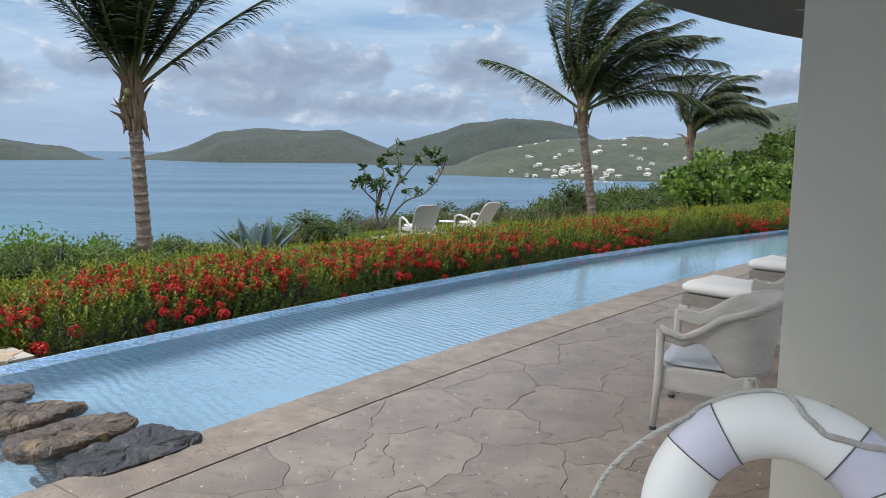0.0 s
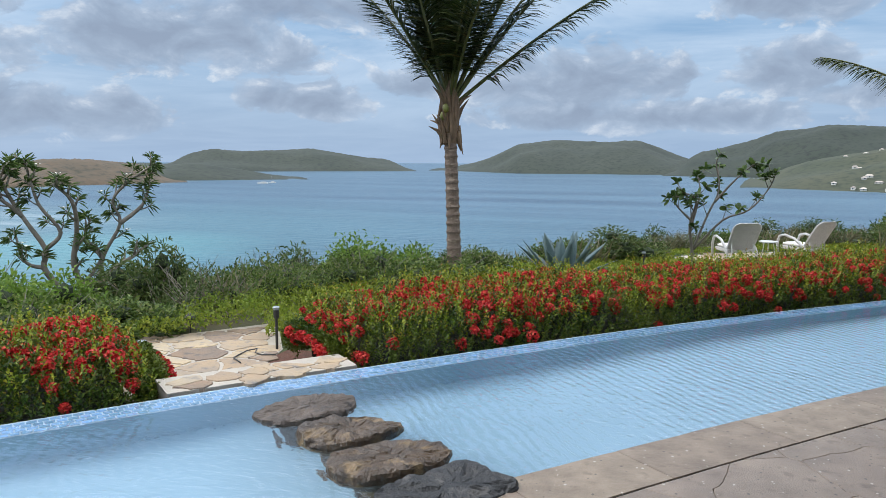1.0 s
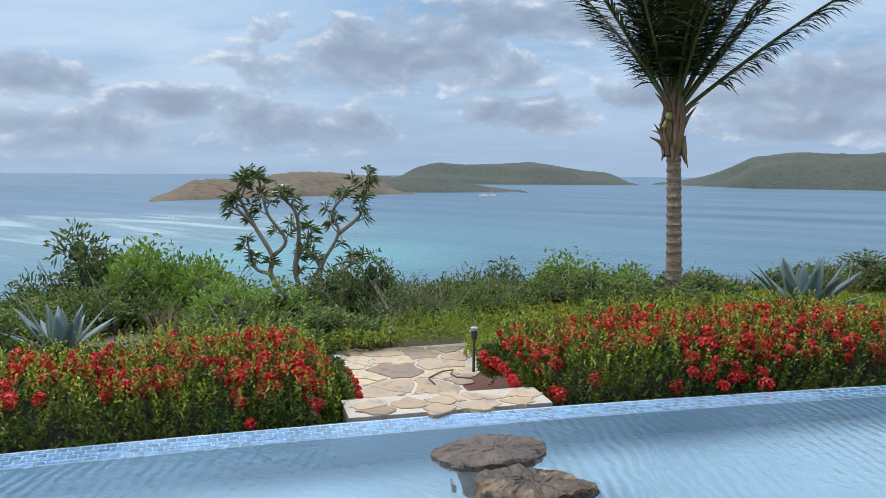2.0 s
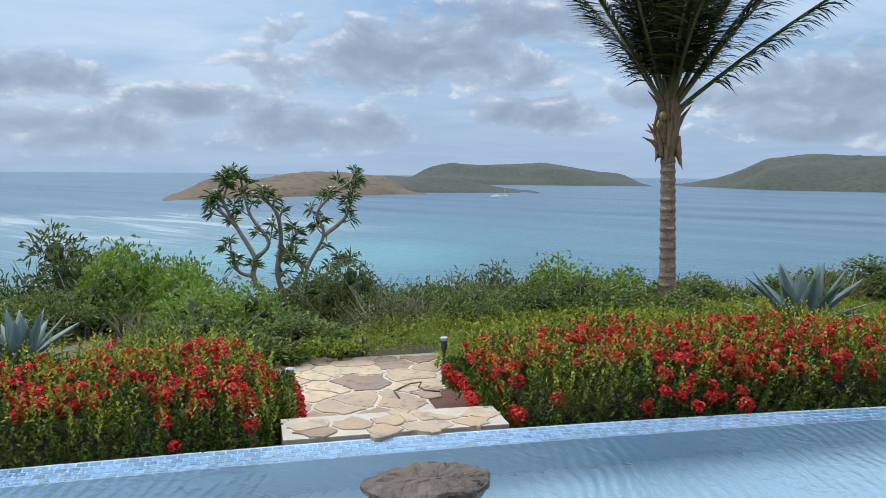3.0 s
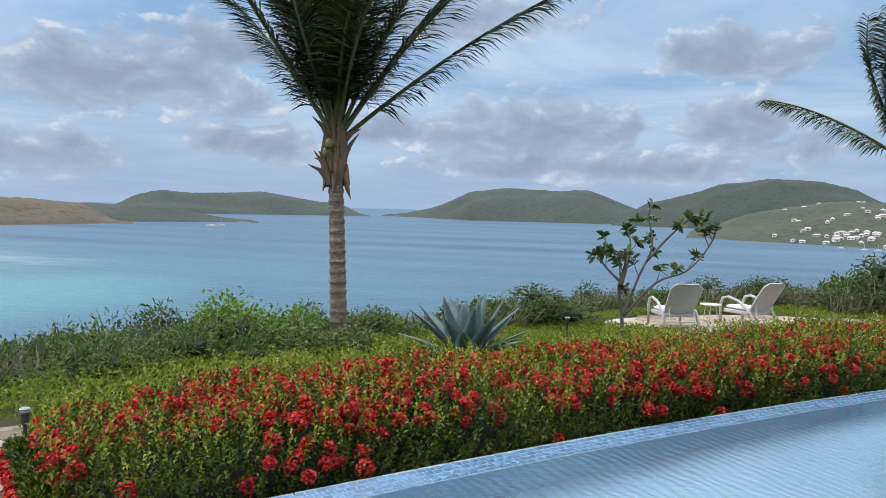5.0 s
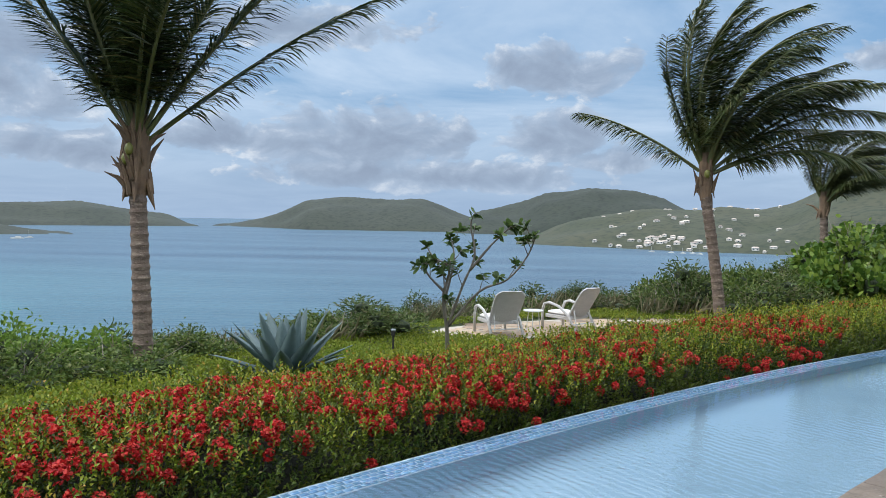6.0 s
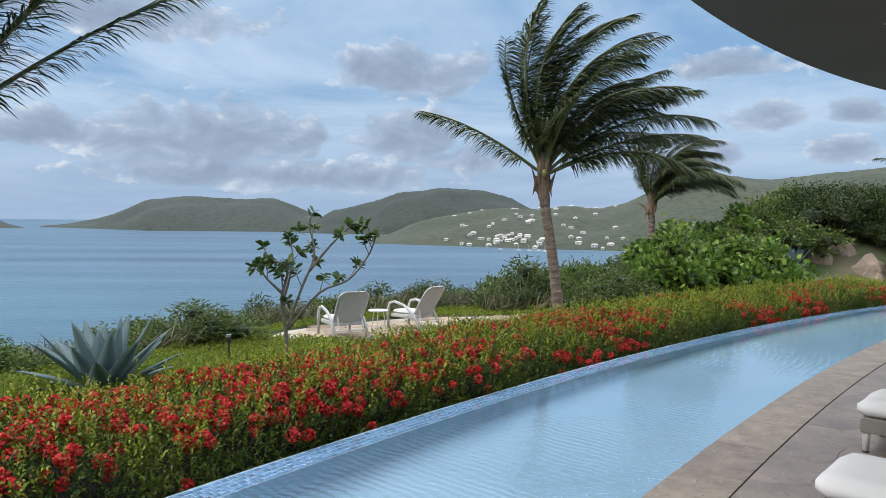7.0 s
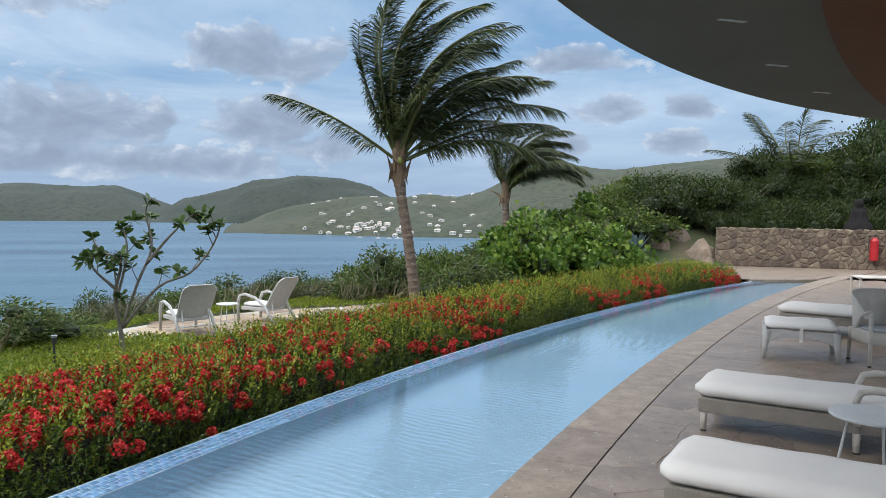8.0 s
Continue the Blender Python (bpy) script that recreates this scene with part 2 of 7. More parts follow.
M["soil"] = surf("dry_soil", (0.13, 0.10, 0.06), (0.085, 0.085, 0.04), 1.2, 0.95, 0.6, 14, spots=(0.35, 0.45, 0.6, (0.05, 0.07, 0.022)))
M["render_white"] = surf("painted_render", (0.50, 0.470, 0.385), (0.455, 0.43, 0.35), 1.5, 0.8, 0.10, 120, grain=0.06)
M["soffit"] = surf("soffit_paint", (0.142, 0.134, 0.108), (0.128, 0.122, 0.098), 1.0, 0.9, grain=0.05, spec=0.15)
M["ceilwood"] = surf("ceiling_wood", (0.135, 0.052, 0.020), (0.085, 0.034, 0.014), 3, 0.65, squash=(1, 12, 1), spec=0.15)
M["bark"] = surf("palm_bark", (0.22, 0.16, 0.117), (0.13, 0.093, 0.072), 5, 0.85, 0.8, 30, squash=(1, 1, 3.5), spots=(6, 0.56, 0.66, (0.30, 0.23, 0.17)))
M["husk"] = surf("dry_husk", (0.24, 0.155, 0.09), (0.13, 0.085, 0.055), 6, 0.85, 0.6, 40)
M["coconut"] = surf("coconut_green", (0.20, 0.20, 0.045), (0.14, 0.15, 0.03), 6, 0.4)
M["rachis"] = surf("frond_stalk", (0.12, 0.13, 0.04), (0.085, 0.09, 0.03), 4, 0.5)
M["frond"] = leaf_mat("palm_leaf", [(0.0, (0.016, 0.030, 0.011)), (0.6, (0.039, 0.062, 0.018)), (0.93, (0.098, 0.109, 0.030)), (1.0, (0.184, 0.149, 0.057))], 0.35, 0.18)
M["frond_mid"] = leaf_mat("palm_leaf_pale", [(0.0, (0.035, 0.055, 0.018)), (0.6, (0.06, 0.08, 0.028)), (1.0, (0.13, 0.13, 0.05))], 0.35, 0.25)
M["frond_wind"] = leaf_mat("palm_leaf_blown", [(0.0, (0.027, 0.045, 0.016)), (0.6, (0.060, 0.083, 0.027)), (0.93, (0.125, 0.138, 0.044)), (1.0, (0.213, 0.188, 0.075))], 0.35, 0.2)
M["ixora"] = leaf_mat("ixora_leaf", [(0.0, (0.016, 0.040, 0.007)), (0.5, (0.043, 0.085, 0.010)), (0.85, (0.101, 0.149, 0.017)), (1.0, (0.178, 0.164, 0.020))], 0.35, 0.16, patch=(0.9, (0.13, 0.16, 0.02)))
M["ixora_young"] = leaf_mat("young_ixora_leaf", [(0.0, (0.122, 0.197, 0.015)), (0.5, (0.236, 0.296, 0.027)), (0.85, (0.339, 0.349, 0.037)), (1.0, (0.357, 0.188, 0.037))], 0.35, 0.28)
M["petal"] = leaf_mat("red_petal", [(0.0, (0.32, 0.011, 0.015)), (0.6, (0.60, 0.030, 0.029)), (1.0, (0.72, 0.11, 0.07))], 0.5, 0.25)
M["scrub"] = leaf_mat("scrub_leaf", [(0.0, (0.039, 0.070, 0.016)), (0.5, (0.098, 0.152, 0.033)), (0.85, (0.172, 0.226, 0.051)), (1.0, (0.234, 0.234, 0.094))], 0.5, 0.34)
M["scrub_bright"] = leaf_mat("lime_leaf", [(0.0, (0.090, 0.162, 0.023)), (0.6, (0.153, 0.252, 0.038)), (1.0, (0.225, 0.315, 0.063))], 0.5, 0.4)
M["scrub_dry"] = leaf_mat("dry_scrub_leaf", [(0.0, (0.081, 0.095, 0.045)), (0.5, (0.153, 0.158, 0.077)), (1.0, (0.270, 0.234, 0.144))], 0.7, 0.3)
M["cover"] = leaf_mat("ground_cover_leaf", [(0.0, (0.101, 0.148, 0.017)), (0.5, (0.203, 0.257, 0.029)), (1.0, (0.312, 0.328, 0.047))], 0.5, 0.42, patch=(0.6, (0.17, 0.25, 0.035)))
M["grape"] = leaf_mat("sea_grape_leaf", [(0.0, (0.05, 0.11, 0.018)), (0.5, (0.11, 0.19, 0.03)), (1.0, (0.25, 0.33, 0.06))], 0.35, 0.35)
M["agave"] = surf("agave_leaf", (0.13, 0.19, 0.185), (0.09, 0.14, 0.135), 4, 0.55, squash=(1, 1, 0.5))
M["twig"] = surf("grey_twig", (0.27, 0.235, 0.19), (0.19, 0.16, 0.125), 6, 0.85, 0.5, 40)
M["sea"] = None
M["pool"] = water_mat("pool_water", True, (0.90, 0.97, 1.0), [(1.0, 2.2, 33, 5.0, 0.0075), (1, 1.6, 40, 12.0, 0.0036)], 0.015, (-40, 0.085, 0.0036, 9.0, 12.5, 0.09))


def sea_mat():
    m = water_mat("sea_water", False, (0.04, 0.13, 0.20), [(1.0, 3.2, 15, 0.09, 0.9), (1.0, 2.2, 40, 0.7, 0.10)], 0.3)
    m.node_tree.nodes["Principled BSDF"].inputs["Specular IOR Level"].default_value = 0.22
    t = m.node_tree
    p = t.nodes["Principled BSDF"]
    co = t.nodes.new("ShaderNodeTexCoord").outputs["Object"]
    # wind streaks over the deep water
    mp = nd(t, "ShaderNodeMapping")
    mp.inputs["Rotation"].default_value = (0, 0, radians(25))
    mp.inputs["Scale"].default_value = (0.0022, 0.017, 1)
    t.links.new(co, mp.inputs[0])
    col = blend(t, ramp(t, [(0.38, (0, 0, 0)), (0.66, (1, 1, 1))], tex_noise(t, mp.outputs[0], 1.0, 5.0)), (0.074, 0.142, 0.196), (0.036, 0.082, 0.130))

    def region(cx, cy, r, soft):
        v = nd(t, "ShaderNodeVectorMath")
        v.operation = "DISTANCE"
        t.links.new(co, v.inputs[0])
        v.inputs[1].default_value = (cx, cy, 0)
        wob = calc(t, "MULTIPLY", tex_noise(t, co, 0.009, 4.0), r * 0.9)
        d = calc(t, "ADD", v.outputs["Value"], wob)
        mr = nd(t, "ShaderNodeMapRange")
        mr.inputs["From Min"].default_value = r * (1.45 + soft)
        mr.inputs["From Max"].default_value = r * (1.45 - soft)
        t.links.new(d, mr.inputs["Value"])
        return mr.outputs[0]

    # pale reef water under the slope, brightest over sand
    col = blend(t, calc(t, "MULTIPLY", region(-265, 215, 190, 0.5), 0.5), col, (0.075, 0.185, 0.215))
    col = blend(t, calc(t, "MULTIPLY", region(-215, 190, 55, 0.4), 0.5), col, (0.12, 0.30, 0.31))
    mp2 = nd(t, "ShaderNodeMapping")
    mp2.inputs["Rotation"].default_value = (0, 0, radians(-28))
    mp2.inputs["Scale"].default_value = (0.010, 0.075, 1)
    t.links.new(co, mp2.inputs[0])
    foam = ramp(t, [(0.50, (0, 0, 0)), (0.60, (1, 1, 1))], tex_noise(t, mp2.outputs[0], 1.0, 6.0, 0.6))
    foam = calc(t, "MULTIPLY", foam, region(-400, 215, 120, 0.4))
    col = blend(t, calc(t, "MULTIPLY", region(-390, 200, 120, 0.5), 0.28), col, (0.20, 0.27, 0.28))
    col = blend(t, calc(t, "MULTIPLY", foam, 0.32), col, (0.62, 0.66, 0.66))
    t.links.new(col, p.inputs["Base Color"])
    return m


M["sea"] = sea_mat()


# ---------------------------------------------------------------- mesh helpers
def mesh_np(name, verts, faces, material):
    """A mesh from vertex rows and equal-sided face rows (or a list of such arrays)."""
    me = bpy.data.meshes.new(name)
    if not isinstance(faces, list):
        faces = [faces]
    loops = np.concatenate([f.ravel() for f in faces]).astype(np.int32)
    totals = np.concatenate([np.full(len(f), f.shape[1]) for f in faces]).astype(np.int32)
    starts = np.concatenate([[0], np.cumsum(totals)[:-1]]).astype(np.int32)
    me.vertices.add(len(verts))
    me.vertices.foreach_set("co", np.asarray(verts, dtype=np.float32).ravel())
    me.loops.add(len(loops))
    me.loops.foreach_set("vertex_index", loops)
    me.polygons.add(len(totals))
    me.polygons.foreach_set("loop_start", starts)
    me.polygons.foreach_set("loop_total", totals)
    me.update(calc_edges=True)
    me.materials.append(material)
    return me


def put(name, me, parent=None, at=None, label=""):
    ob = new(name, me)
    if parent is not None:
        ob.parent = parent
    if at is not None:
        ob.matrix_local = at
    if label:
        ob["label"] = label
    return ob


def part(name, bm, material, parent=None, label="", smooth=False):
    """One bmesh as one object under a thing."""
    me = bpy.data.meshes.new(name)
    bm.normal_update()
    bm.to_mesh(me)
    bm.free()
    me.materials.append(material)
    if smooth:
        me.shade_smooth()
    return put(name, me, parent, None, label)


def thing(name, at, label, category, group="", kind=""):
    ob = new(name)
    ob.matrix_world = at
    return tagged(ob, label, category, group, kind)


def box(bm, x0, x1, y0, y1, z0, z1, bevel=0.0, m=None):
    r = bmesh.ops.create_cube(bm, size=1.0)
    mat = Matrix.Translation(((x0 + x1) / 2, (y0 + y1) / 2, (z0 + z1) / 2)) @ Matrix.Diagonal((x1 - x0, y1 - y0, z1 - z0, 1))
    bmesh.ops.transform(bm, matrix=(m or Matrix()) @ mat, verts=r["verts"])
    if bevel:
        edges = list({e for v in r["verts"] for e in v.link_edges})
        bmesh.ops.bevel(bm, geom=edges, offset=bevel, segments=2, profile=0.6, affect="EDGES")
    return bm


def tube(bm, pts, radii, sides=8, cap=True):
    """A tube along points; radii one number or one a point."""
    pts = [Vector(p) for p in pts]
    if isinstance(radii, (int, float)):
        radii = [radii] * len(pts)
    rings, side = [], None
    for i, p in enumerate(pts):
        d = (pts[min(i + 1, len(pts) - 1)] - pts[max(i - 1, 0)]).normalized()
        if side is None:
            side = d.orthogonal().normalized()
        side = (side - d * side.dot(d)).normalized()
        up = d.cross(side)
        rings.append([bm.verts.new(p + radii[i] * (math.cos(2 * math.pi * k / sides) * side + math.sin(2 * math.pi * k / sides) * up)) for k in range(sides)])
    for a, b in zip(rings, rings[1:]):
        for k in range(sides):
            bm.faces.new((a[k], a[(k + 1) % sides], b[(k + 1) % sides], b[k]))
    if cap:
        bm.faces.new(rings[0][::-1])
        bm.faces.new(rings[-1])
    return bm


def leaf_mesh(name, p, d, length, width, material, rng, fold=0.25, droop=0.15, sides=None):
    """Many folded leaves: base points p, directions d, each of two triangles or of four when rounded."""
    n = len(p)
    d = d / np.linalg.norm(d, axis=1, keepdims=True)
    side = np.cross(d, rng.normal(size=(n, 3)) * 0.5 + np.array([0, 0, 1.0]))
    side /= np.linalg.norm(side, axis=1, keepdims=True) + 1e-9
    up = np.cross(side, d)
    length = (np.ones(n) * length)[:, None]
    width = (np.ones(n) * width)[:, None]
    mid = p + d * length * 0.5 + up * length * 0.04
    tip = p + d * length - np.array([0, 0, 1.0]) * length * droop
    if sides == "round":
        a = p + d * length * 0.25
        b = p + d * length * 0.75 - np.array([0, 0, 1.0]) * length * droop * 0.5
        v = np.stack([p, a - side * width * 0.42, b - side * width * 0.45 , tip, b + side * width * 0.45, a + side * width * 0.42], 1).reshape(-1, 3)
        k = np.arange(n)[:, None] * 6
        f = [k + np.array([[0, 1, 2, 3]]), k + np.array([[0, 3, 4, 5]])]
    else:
        v = np.stack([p, mid - side * width * 0.5 + up * width * fold, tip, mid + side * width * 0.5 + up * width * fold], 1).reshape(-1, 3)
        k = np.arange(n)[:, None] * 4
        f = [np.concatenate([k + np.array([[0, 1, 2]]), k + np.array([[0, 2, 3]])])]
    return mesh_np(name, v, f, material)


# ---------------------------------------------------------------- plan: pool arcs and the lie of the land
def circle3(a, b, c):
    ax, ay, bx, by, cx, cy = *a, *b, *c
    d = 2 * (ax * (by - cy) + bx * (cy - ay) + cx * (ay - by))
    ux = ((ax * ax + ay * ay) * (by - cy) + (bx * bx + by * by) * (cy - ay) + (cx * cx + cy * cy) * (ay - by)) / d
    uy = ((ax * ax + ay * ay) * (cx - bx) + (bx * bx + by * by) * (ax - cx) + (cx * cx + cy * cy) * (bx - ax)) / d
    return np.array([ux, uy]), math.hypot(ax - ux, ay - uy)


RIM_C, RIM_R = circle3((-5.42, 4.88), (0.5, 12.05), (14.0, 22.1))
IN_C, IN_R = circle3((-1.9, 5.42), (3.0, 11.1), (16.0, 21.75))
WATER = -0.0445
LOW = -0.5


def arc(c, r, p):
    """Angle on a circle of the point nearest to p."""
    return math.atan2(p[1] - c[1], p[0] - c[0])


def on(c, r, a):
    return c[0] + r * math.cos(a), c[1] + r * math.sin(a)


A_RIM0, A_RIM1 = arc(RIM_C, RIM_R, (-8.5, -1.0)), arc(RIM_C, RIM_R, (14.0, 22.1))
A_IN0, A_IN1 = arc(IN_C, IN_R, (-6.0, -1.0)), arc(IN_C, IN_R, (16.0, 21.75))


def out_rim(x, y):
    return np.hypot(x - RIM_C[0], y - RIM_C[1]) - RIM_R


def in_edge(x, y):
    return np.hypot(x - IN_C[0], y - IN_C[1]) - IN_R


AZ = [-180, -110, -90, -67, -60, -44, -25, -10, 5, 15, 20, 25, 30, 35, 40, 50, 75, 110, 180]
FLAT = [30, 20, 7.6, 7.2, 7.7, 8.7, 11.0, 13.8, 18, 19, 20, 21, 22, 24, 26, 27, 27, 30, 30]
CREST = [60, 40, 14, 14, 15, 16, 17, 21, 25, 27, 27, 29, 31, 33, 35, 37, 38, 50, 60]
RISE = [-0.5, -0.5, -1.0, -1.0, -1.6, -1.9, -2.1, -2.2, -1.7, -1.2, -0.5, 0.3, 1.3, 2.3, 3.2, 3.6, 3.5, 1, -0.5]
HUB = (-0.2, 5.0)


def ground(x, y):
    """Height of the land: level round the house, falling to the sea, rising behind the stone wall."""
    x, y = np.asarray(x, float), np.asarray(y, float)
    dx, dy = x - HUB[0], y - HUB[1]
    az, d = np.degrees(np.arctan2(dx, dy)), np.hypot(dx, dy)
    flat, crest, rise = (np.interp(az, AZ, q) for q in (FLAT, CREST, RISE))
    k = np.clip((d - flat) / (crest - flat), 0, 1)
    k = k * k * (3 - 2 * k)
    z = LOW + (rise - LOW) * k
    past = np.clip(d - crest - 1.0, 0, None)
    z = z - past * 0.42 - np.clip(past, 0, 12) * 0.02
    wob = 0.10 * np.sin(x * 0.9 + 1.3 * np.sin(y * 0.5)) * np.cos(y * 0.8) * np.clip((d - flat) / 3, 0, 1)
    z = np.maximum(z + wob, -60)
    s = out_rim(x, y)
    u = np.clip(1 - s / 0.12, 0, 1)
    inside = (s < 0.12)
    z = np.where(inside, np.minimum(z, LOW - 1.6 * u), z)
    return z


def gz(x, y):
    return float(ground(x, y))


SEA = -30.0


def build_ground():
    # finer near the house, coarse to the shore
    r = np.concatenate([np.linspace(0, 46, 116), np.geomspace(48, 110, 16)])
    a = np.linspace(-math.pi, math.pi, 361)[:-1]
    rr, aa = np.meshgrid(r[1:], a, indexing="ij")
    x, y = HUB[0] + rr * np.sin(aa), HUB[1] + rr * np.cos(aa)
    z = ground(x, y)
    v = np.stack([x, y, z], -1).reshape(-1, 3)
    n = len(a)
    i, j = np.meshgrid(np.arange(len(r) - 2), np.arange(n), indexing="ij")
    f = np.stack([i * n + j, (i + 1) * n + j, (i + 1) * n + (j + 1) % n, i * n + (j + 1) % n], -1).reshape(-1, 4)
    me = mesh_np("ground", v, f, M["soil"])
    me.shade_smooth()
    tagged(put("ground", me), "dry soil slope that falls away to the sea", "ground", kind="structure")


build_ground()


def build_sea():
    a = np.linspace(0, 2 * math.pi, 97)[:-1]
    r = np.array([20, 200, 800, 2000, 4950.0])
    rr, aa = np.meshgrid(r, a, indexing="ij")
    v = np.stack([rr * np.cos(aa), rr * np.sin(aa), 0 * rr], -1).reshape(-1, 3)
    i, j = np.meshgrid(np.arange(len(r) - 1), np.arange(96), indexing="ij")
    f = np.stack([i * 96 + j, (i + 1) * 96 + j, (i + 1) * 96 + (j + 1) % 96, i * 96 + (j + 1) % 96], -1).reshape(-1, 4)
    ob = put("water", mesh_np("sea", v, f, M["sea"]), at=pose(0, 0, SEA))
    tagged(ob, "wide blue sea with pale reef water and wind streaks", "sea", kind="structure")


build_sea()


# ---------------------------------------------------------------- islands across the water
def hill_mat(name, c1, c2, c3):
    return surf(name, c1, c2, 0.012, 0.95, 0.5, 0.22, grain=0.2, spots=(0.10, 0.48, 0.66, tuple(0.75 * v for v in c3)))


M["hill_green"] = hill_mat("far_scrub", (0.033, 0.043, 0.031), (0.047, 0.056, 0.039), (0.027, 0.037, 0.029))
M["hill_village"] = hill_mat("village_scrub", (0.043, 0.054, 0.028), (0.064, 0.066, 0.036), (0.030, 0.043, 0.024))
M["hill_dark"] = hill_mat("far_wood", (0.025, 0.035, 0.025), (0.036, 0.046, 0.030), (0.021, 0.030, 0.023))
M["hill_brown"] = hill_mat("dry_headland", (0.085, 0.066, 0.04), (0.12, 0.078, 0.045), (0.06, 0.056, 0.035))


def island(name, label, skyline, shore, depth, material, seed, eye=1.74):
    """A hill whose skyline is given as (bearing, elevation) and whose shore lies at the bearing's distance."""
    rng = np.random.default_rng(seed)
    az = np.array([s[0] for s in skyline], float)
    el = np.array([s[1] for s in skyline], float)
    a = np.linspace(az[0], az[-1], 220)
    # smooth profile
    e = np.interp(a, az, el)
    e = np.convolve(np.pad(e, 3, mode="edge"), np.ones(7) / 7, "valid")
    d0 = np.interp(a, [s[0] for s in shore], [s[1] for s in shore])
    t = np.linspace(0, 2.2, 34)
    tt, aa = np.meshgrid(t, a, indexing="ij")
    ends = np.clip(np.minimum(a - a[0], a[-1] - a) / np.minimum(2.6, 0.25 * (a[-1] - a[0])), 0, 1)
    deep = depth * (0.06 + 0.94 * np.sin(ends * math.pi / 2) ** 0.8)
    dist = d0[None, :] + deep[None, :] * tt
    crest = np.maximum((eye - SEA) + np.tan(np.radians(e))[None, :] * (d0 + deep)[None, :], 0.5)
    prof = np.where(tt <= 1, np.sin(np.clip(tt, 0, 1) * math.pi / 2) ** 0.85, np.cos(np.clip((tt - 1) / 1.2, 0, 1) * math.pi / 2))
    x, y = dist * np.sin(np.radians(aa)), HUB[1] + dist * np.cos(np.radians(aa))
    wob = np.zeros_like(x)
    for _ in range(9):
        w = rng.uniform(60, 340)
        th, ph = rng.uniform(0, 6.28, 2)
        wob += np.sin((x * math.cos(th) + y * math.sin(th)) * 6.28 / w + ph) * w * 0.010
    small = np.zeros_like(x)
    for _ in range(10):
        w = rng.uniform(9, 30)
        th, ph = rng.uniform(0, 6.28, 2)
        small += np.sin((x * math.cos(th) + y * math.sin(th)) * 6.28 / w + ph) * 0.22
    edge = np.clip(tt * 3, 0, 1) * np.clip(abs(1 - tt) * 3, 0, 1)
    end = np.clip(np.minimum(aa - a[0], a[-1] - aa) / np.minimum(2.6, 0.25 * (a[-1] - a[0])), 0, 1)
    crest = np.maximum(crest * np.sin(end * math.pi / 2) ** 1.1, 0.3)
    h = crest * prof + (wob * edge + small * np.clip(tt * 4, 0, 1)) * np.clip(crest / 30, 0.1, 1) * end
    h = np.where(tt == 0, -2.0, h) - (tt > 2.1) * 4
    v = np.stack([x, y, SEA + h], -1).reshape(-1, 3)
    n = len(a)
    i, j = np.meshgrid(np.arange(len(t) - 1), np.arange(n - 1), indexing="ij")
    f = np.stack([i * n + j, i * n + j + 1, (i + 1) * n + j + 1, (i + 1) * n + j], -1).reshape(-1, 4)
    me = mesh_np(name, v, f, material)
    me.shade_smooth()
    tagged(put(name, me), label, "island", kind="structure")
    return a, t, np.stack([x, y, SEA + h], -1)


def shore_at(deg):
    return (1.74 - SEA) / math.tan(radians(deg))


island("backdrop", "low green island with a long ridge", [(-47, -0.9), (-44.5, -0.55), (-42.6, -0.42), (-41.1, -0.5), (-39.9, 0.12), (-38.0, 0.49), (-36.3, 0.40), (-34.6, 0.53), (-32.8, 0.60), (-30.9, 0.73), (-29.4, 0.34), (-26.8, 0.06), (-25.4, -0.03), (-24.3, -0.33), (-23.4, -0.75), (-22.9, -1.1)], [(-47, shore_at(1.1)), (-22, shore_at(0.98))], 420, M["hill_green"], 3)
island("backdrop", "low dry brown headland running out to sea", [(-59.4, -2.5), (-58.8, -2.2), (-57.9, -1.61), (-56.3, -0.92), (-54.7, -0.70), (-52.7, -0.80), (-50.6, -0.35), (-48.5, -0.16), (-45.9, -0.36), (-43.3, -0.66), (-40.7, -1.55), (-39.9, -1.8)], [(-60, shore_at(2.42)), (-39, shore_at(1.8))], 170, M["hill_brown"], 4)
island("backdrop", "low green point behind the dry headland", [(-46.4, -1.2), (-44.8, -0.66), (-43.0, -0.56), (-41.6, -0.55), (-39, -0.58), (-36.4, -0.87), (-33.8, -1.28), (-32.1, -1.52), (-31.2, -1.7)], [(-47, shore_at(1.76)), (-31, shore_at(1.63))], 160, M["hill_green"], 5)
island("backdrop", "green island with a broad rounded top", [(-22.0, -1.05), (-21.0, -0.85), (-19.2, -0.45), (-17.6, -0.10), (-15.2, 1.02), (-14.2, 1.22), (-12.4, 1.47), (-11.4, 1.42), (-9.4, 1.22), (-8.2, 1.19), (-6.2, 1.36), (-4.9, 0.95), (-3.3, 0.28), (-2.4, -0.03), (-0.8, -0.6), (0.2, -1.0)], [(-22, shore_at(0.92)), (-15, shore_at(1.12)), (0, shore_at(1.12))], 460, M["hill_green"], 6)
island("backdrop", "high dark wooded hill above the bay", [(-4.5, -0.8), (-3.0, -0.08), (-2.0, 0.45), (0.0, 0.98), (1.6, 1.40), (3.0, 1.95), (4.8, 2.10), (6.5, 2.42), (8.0, 2.34), (9.7, 2.23), (11.6, 1.68), (13.3, 0.85), (15.5, 0.3), (18, -0.6)], [(-5, shore_at(1.2)), (18, shore_at(1.36))], 430, M["hill_dark"], 7)
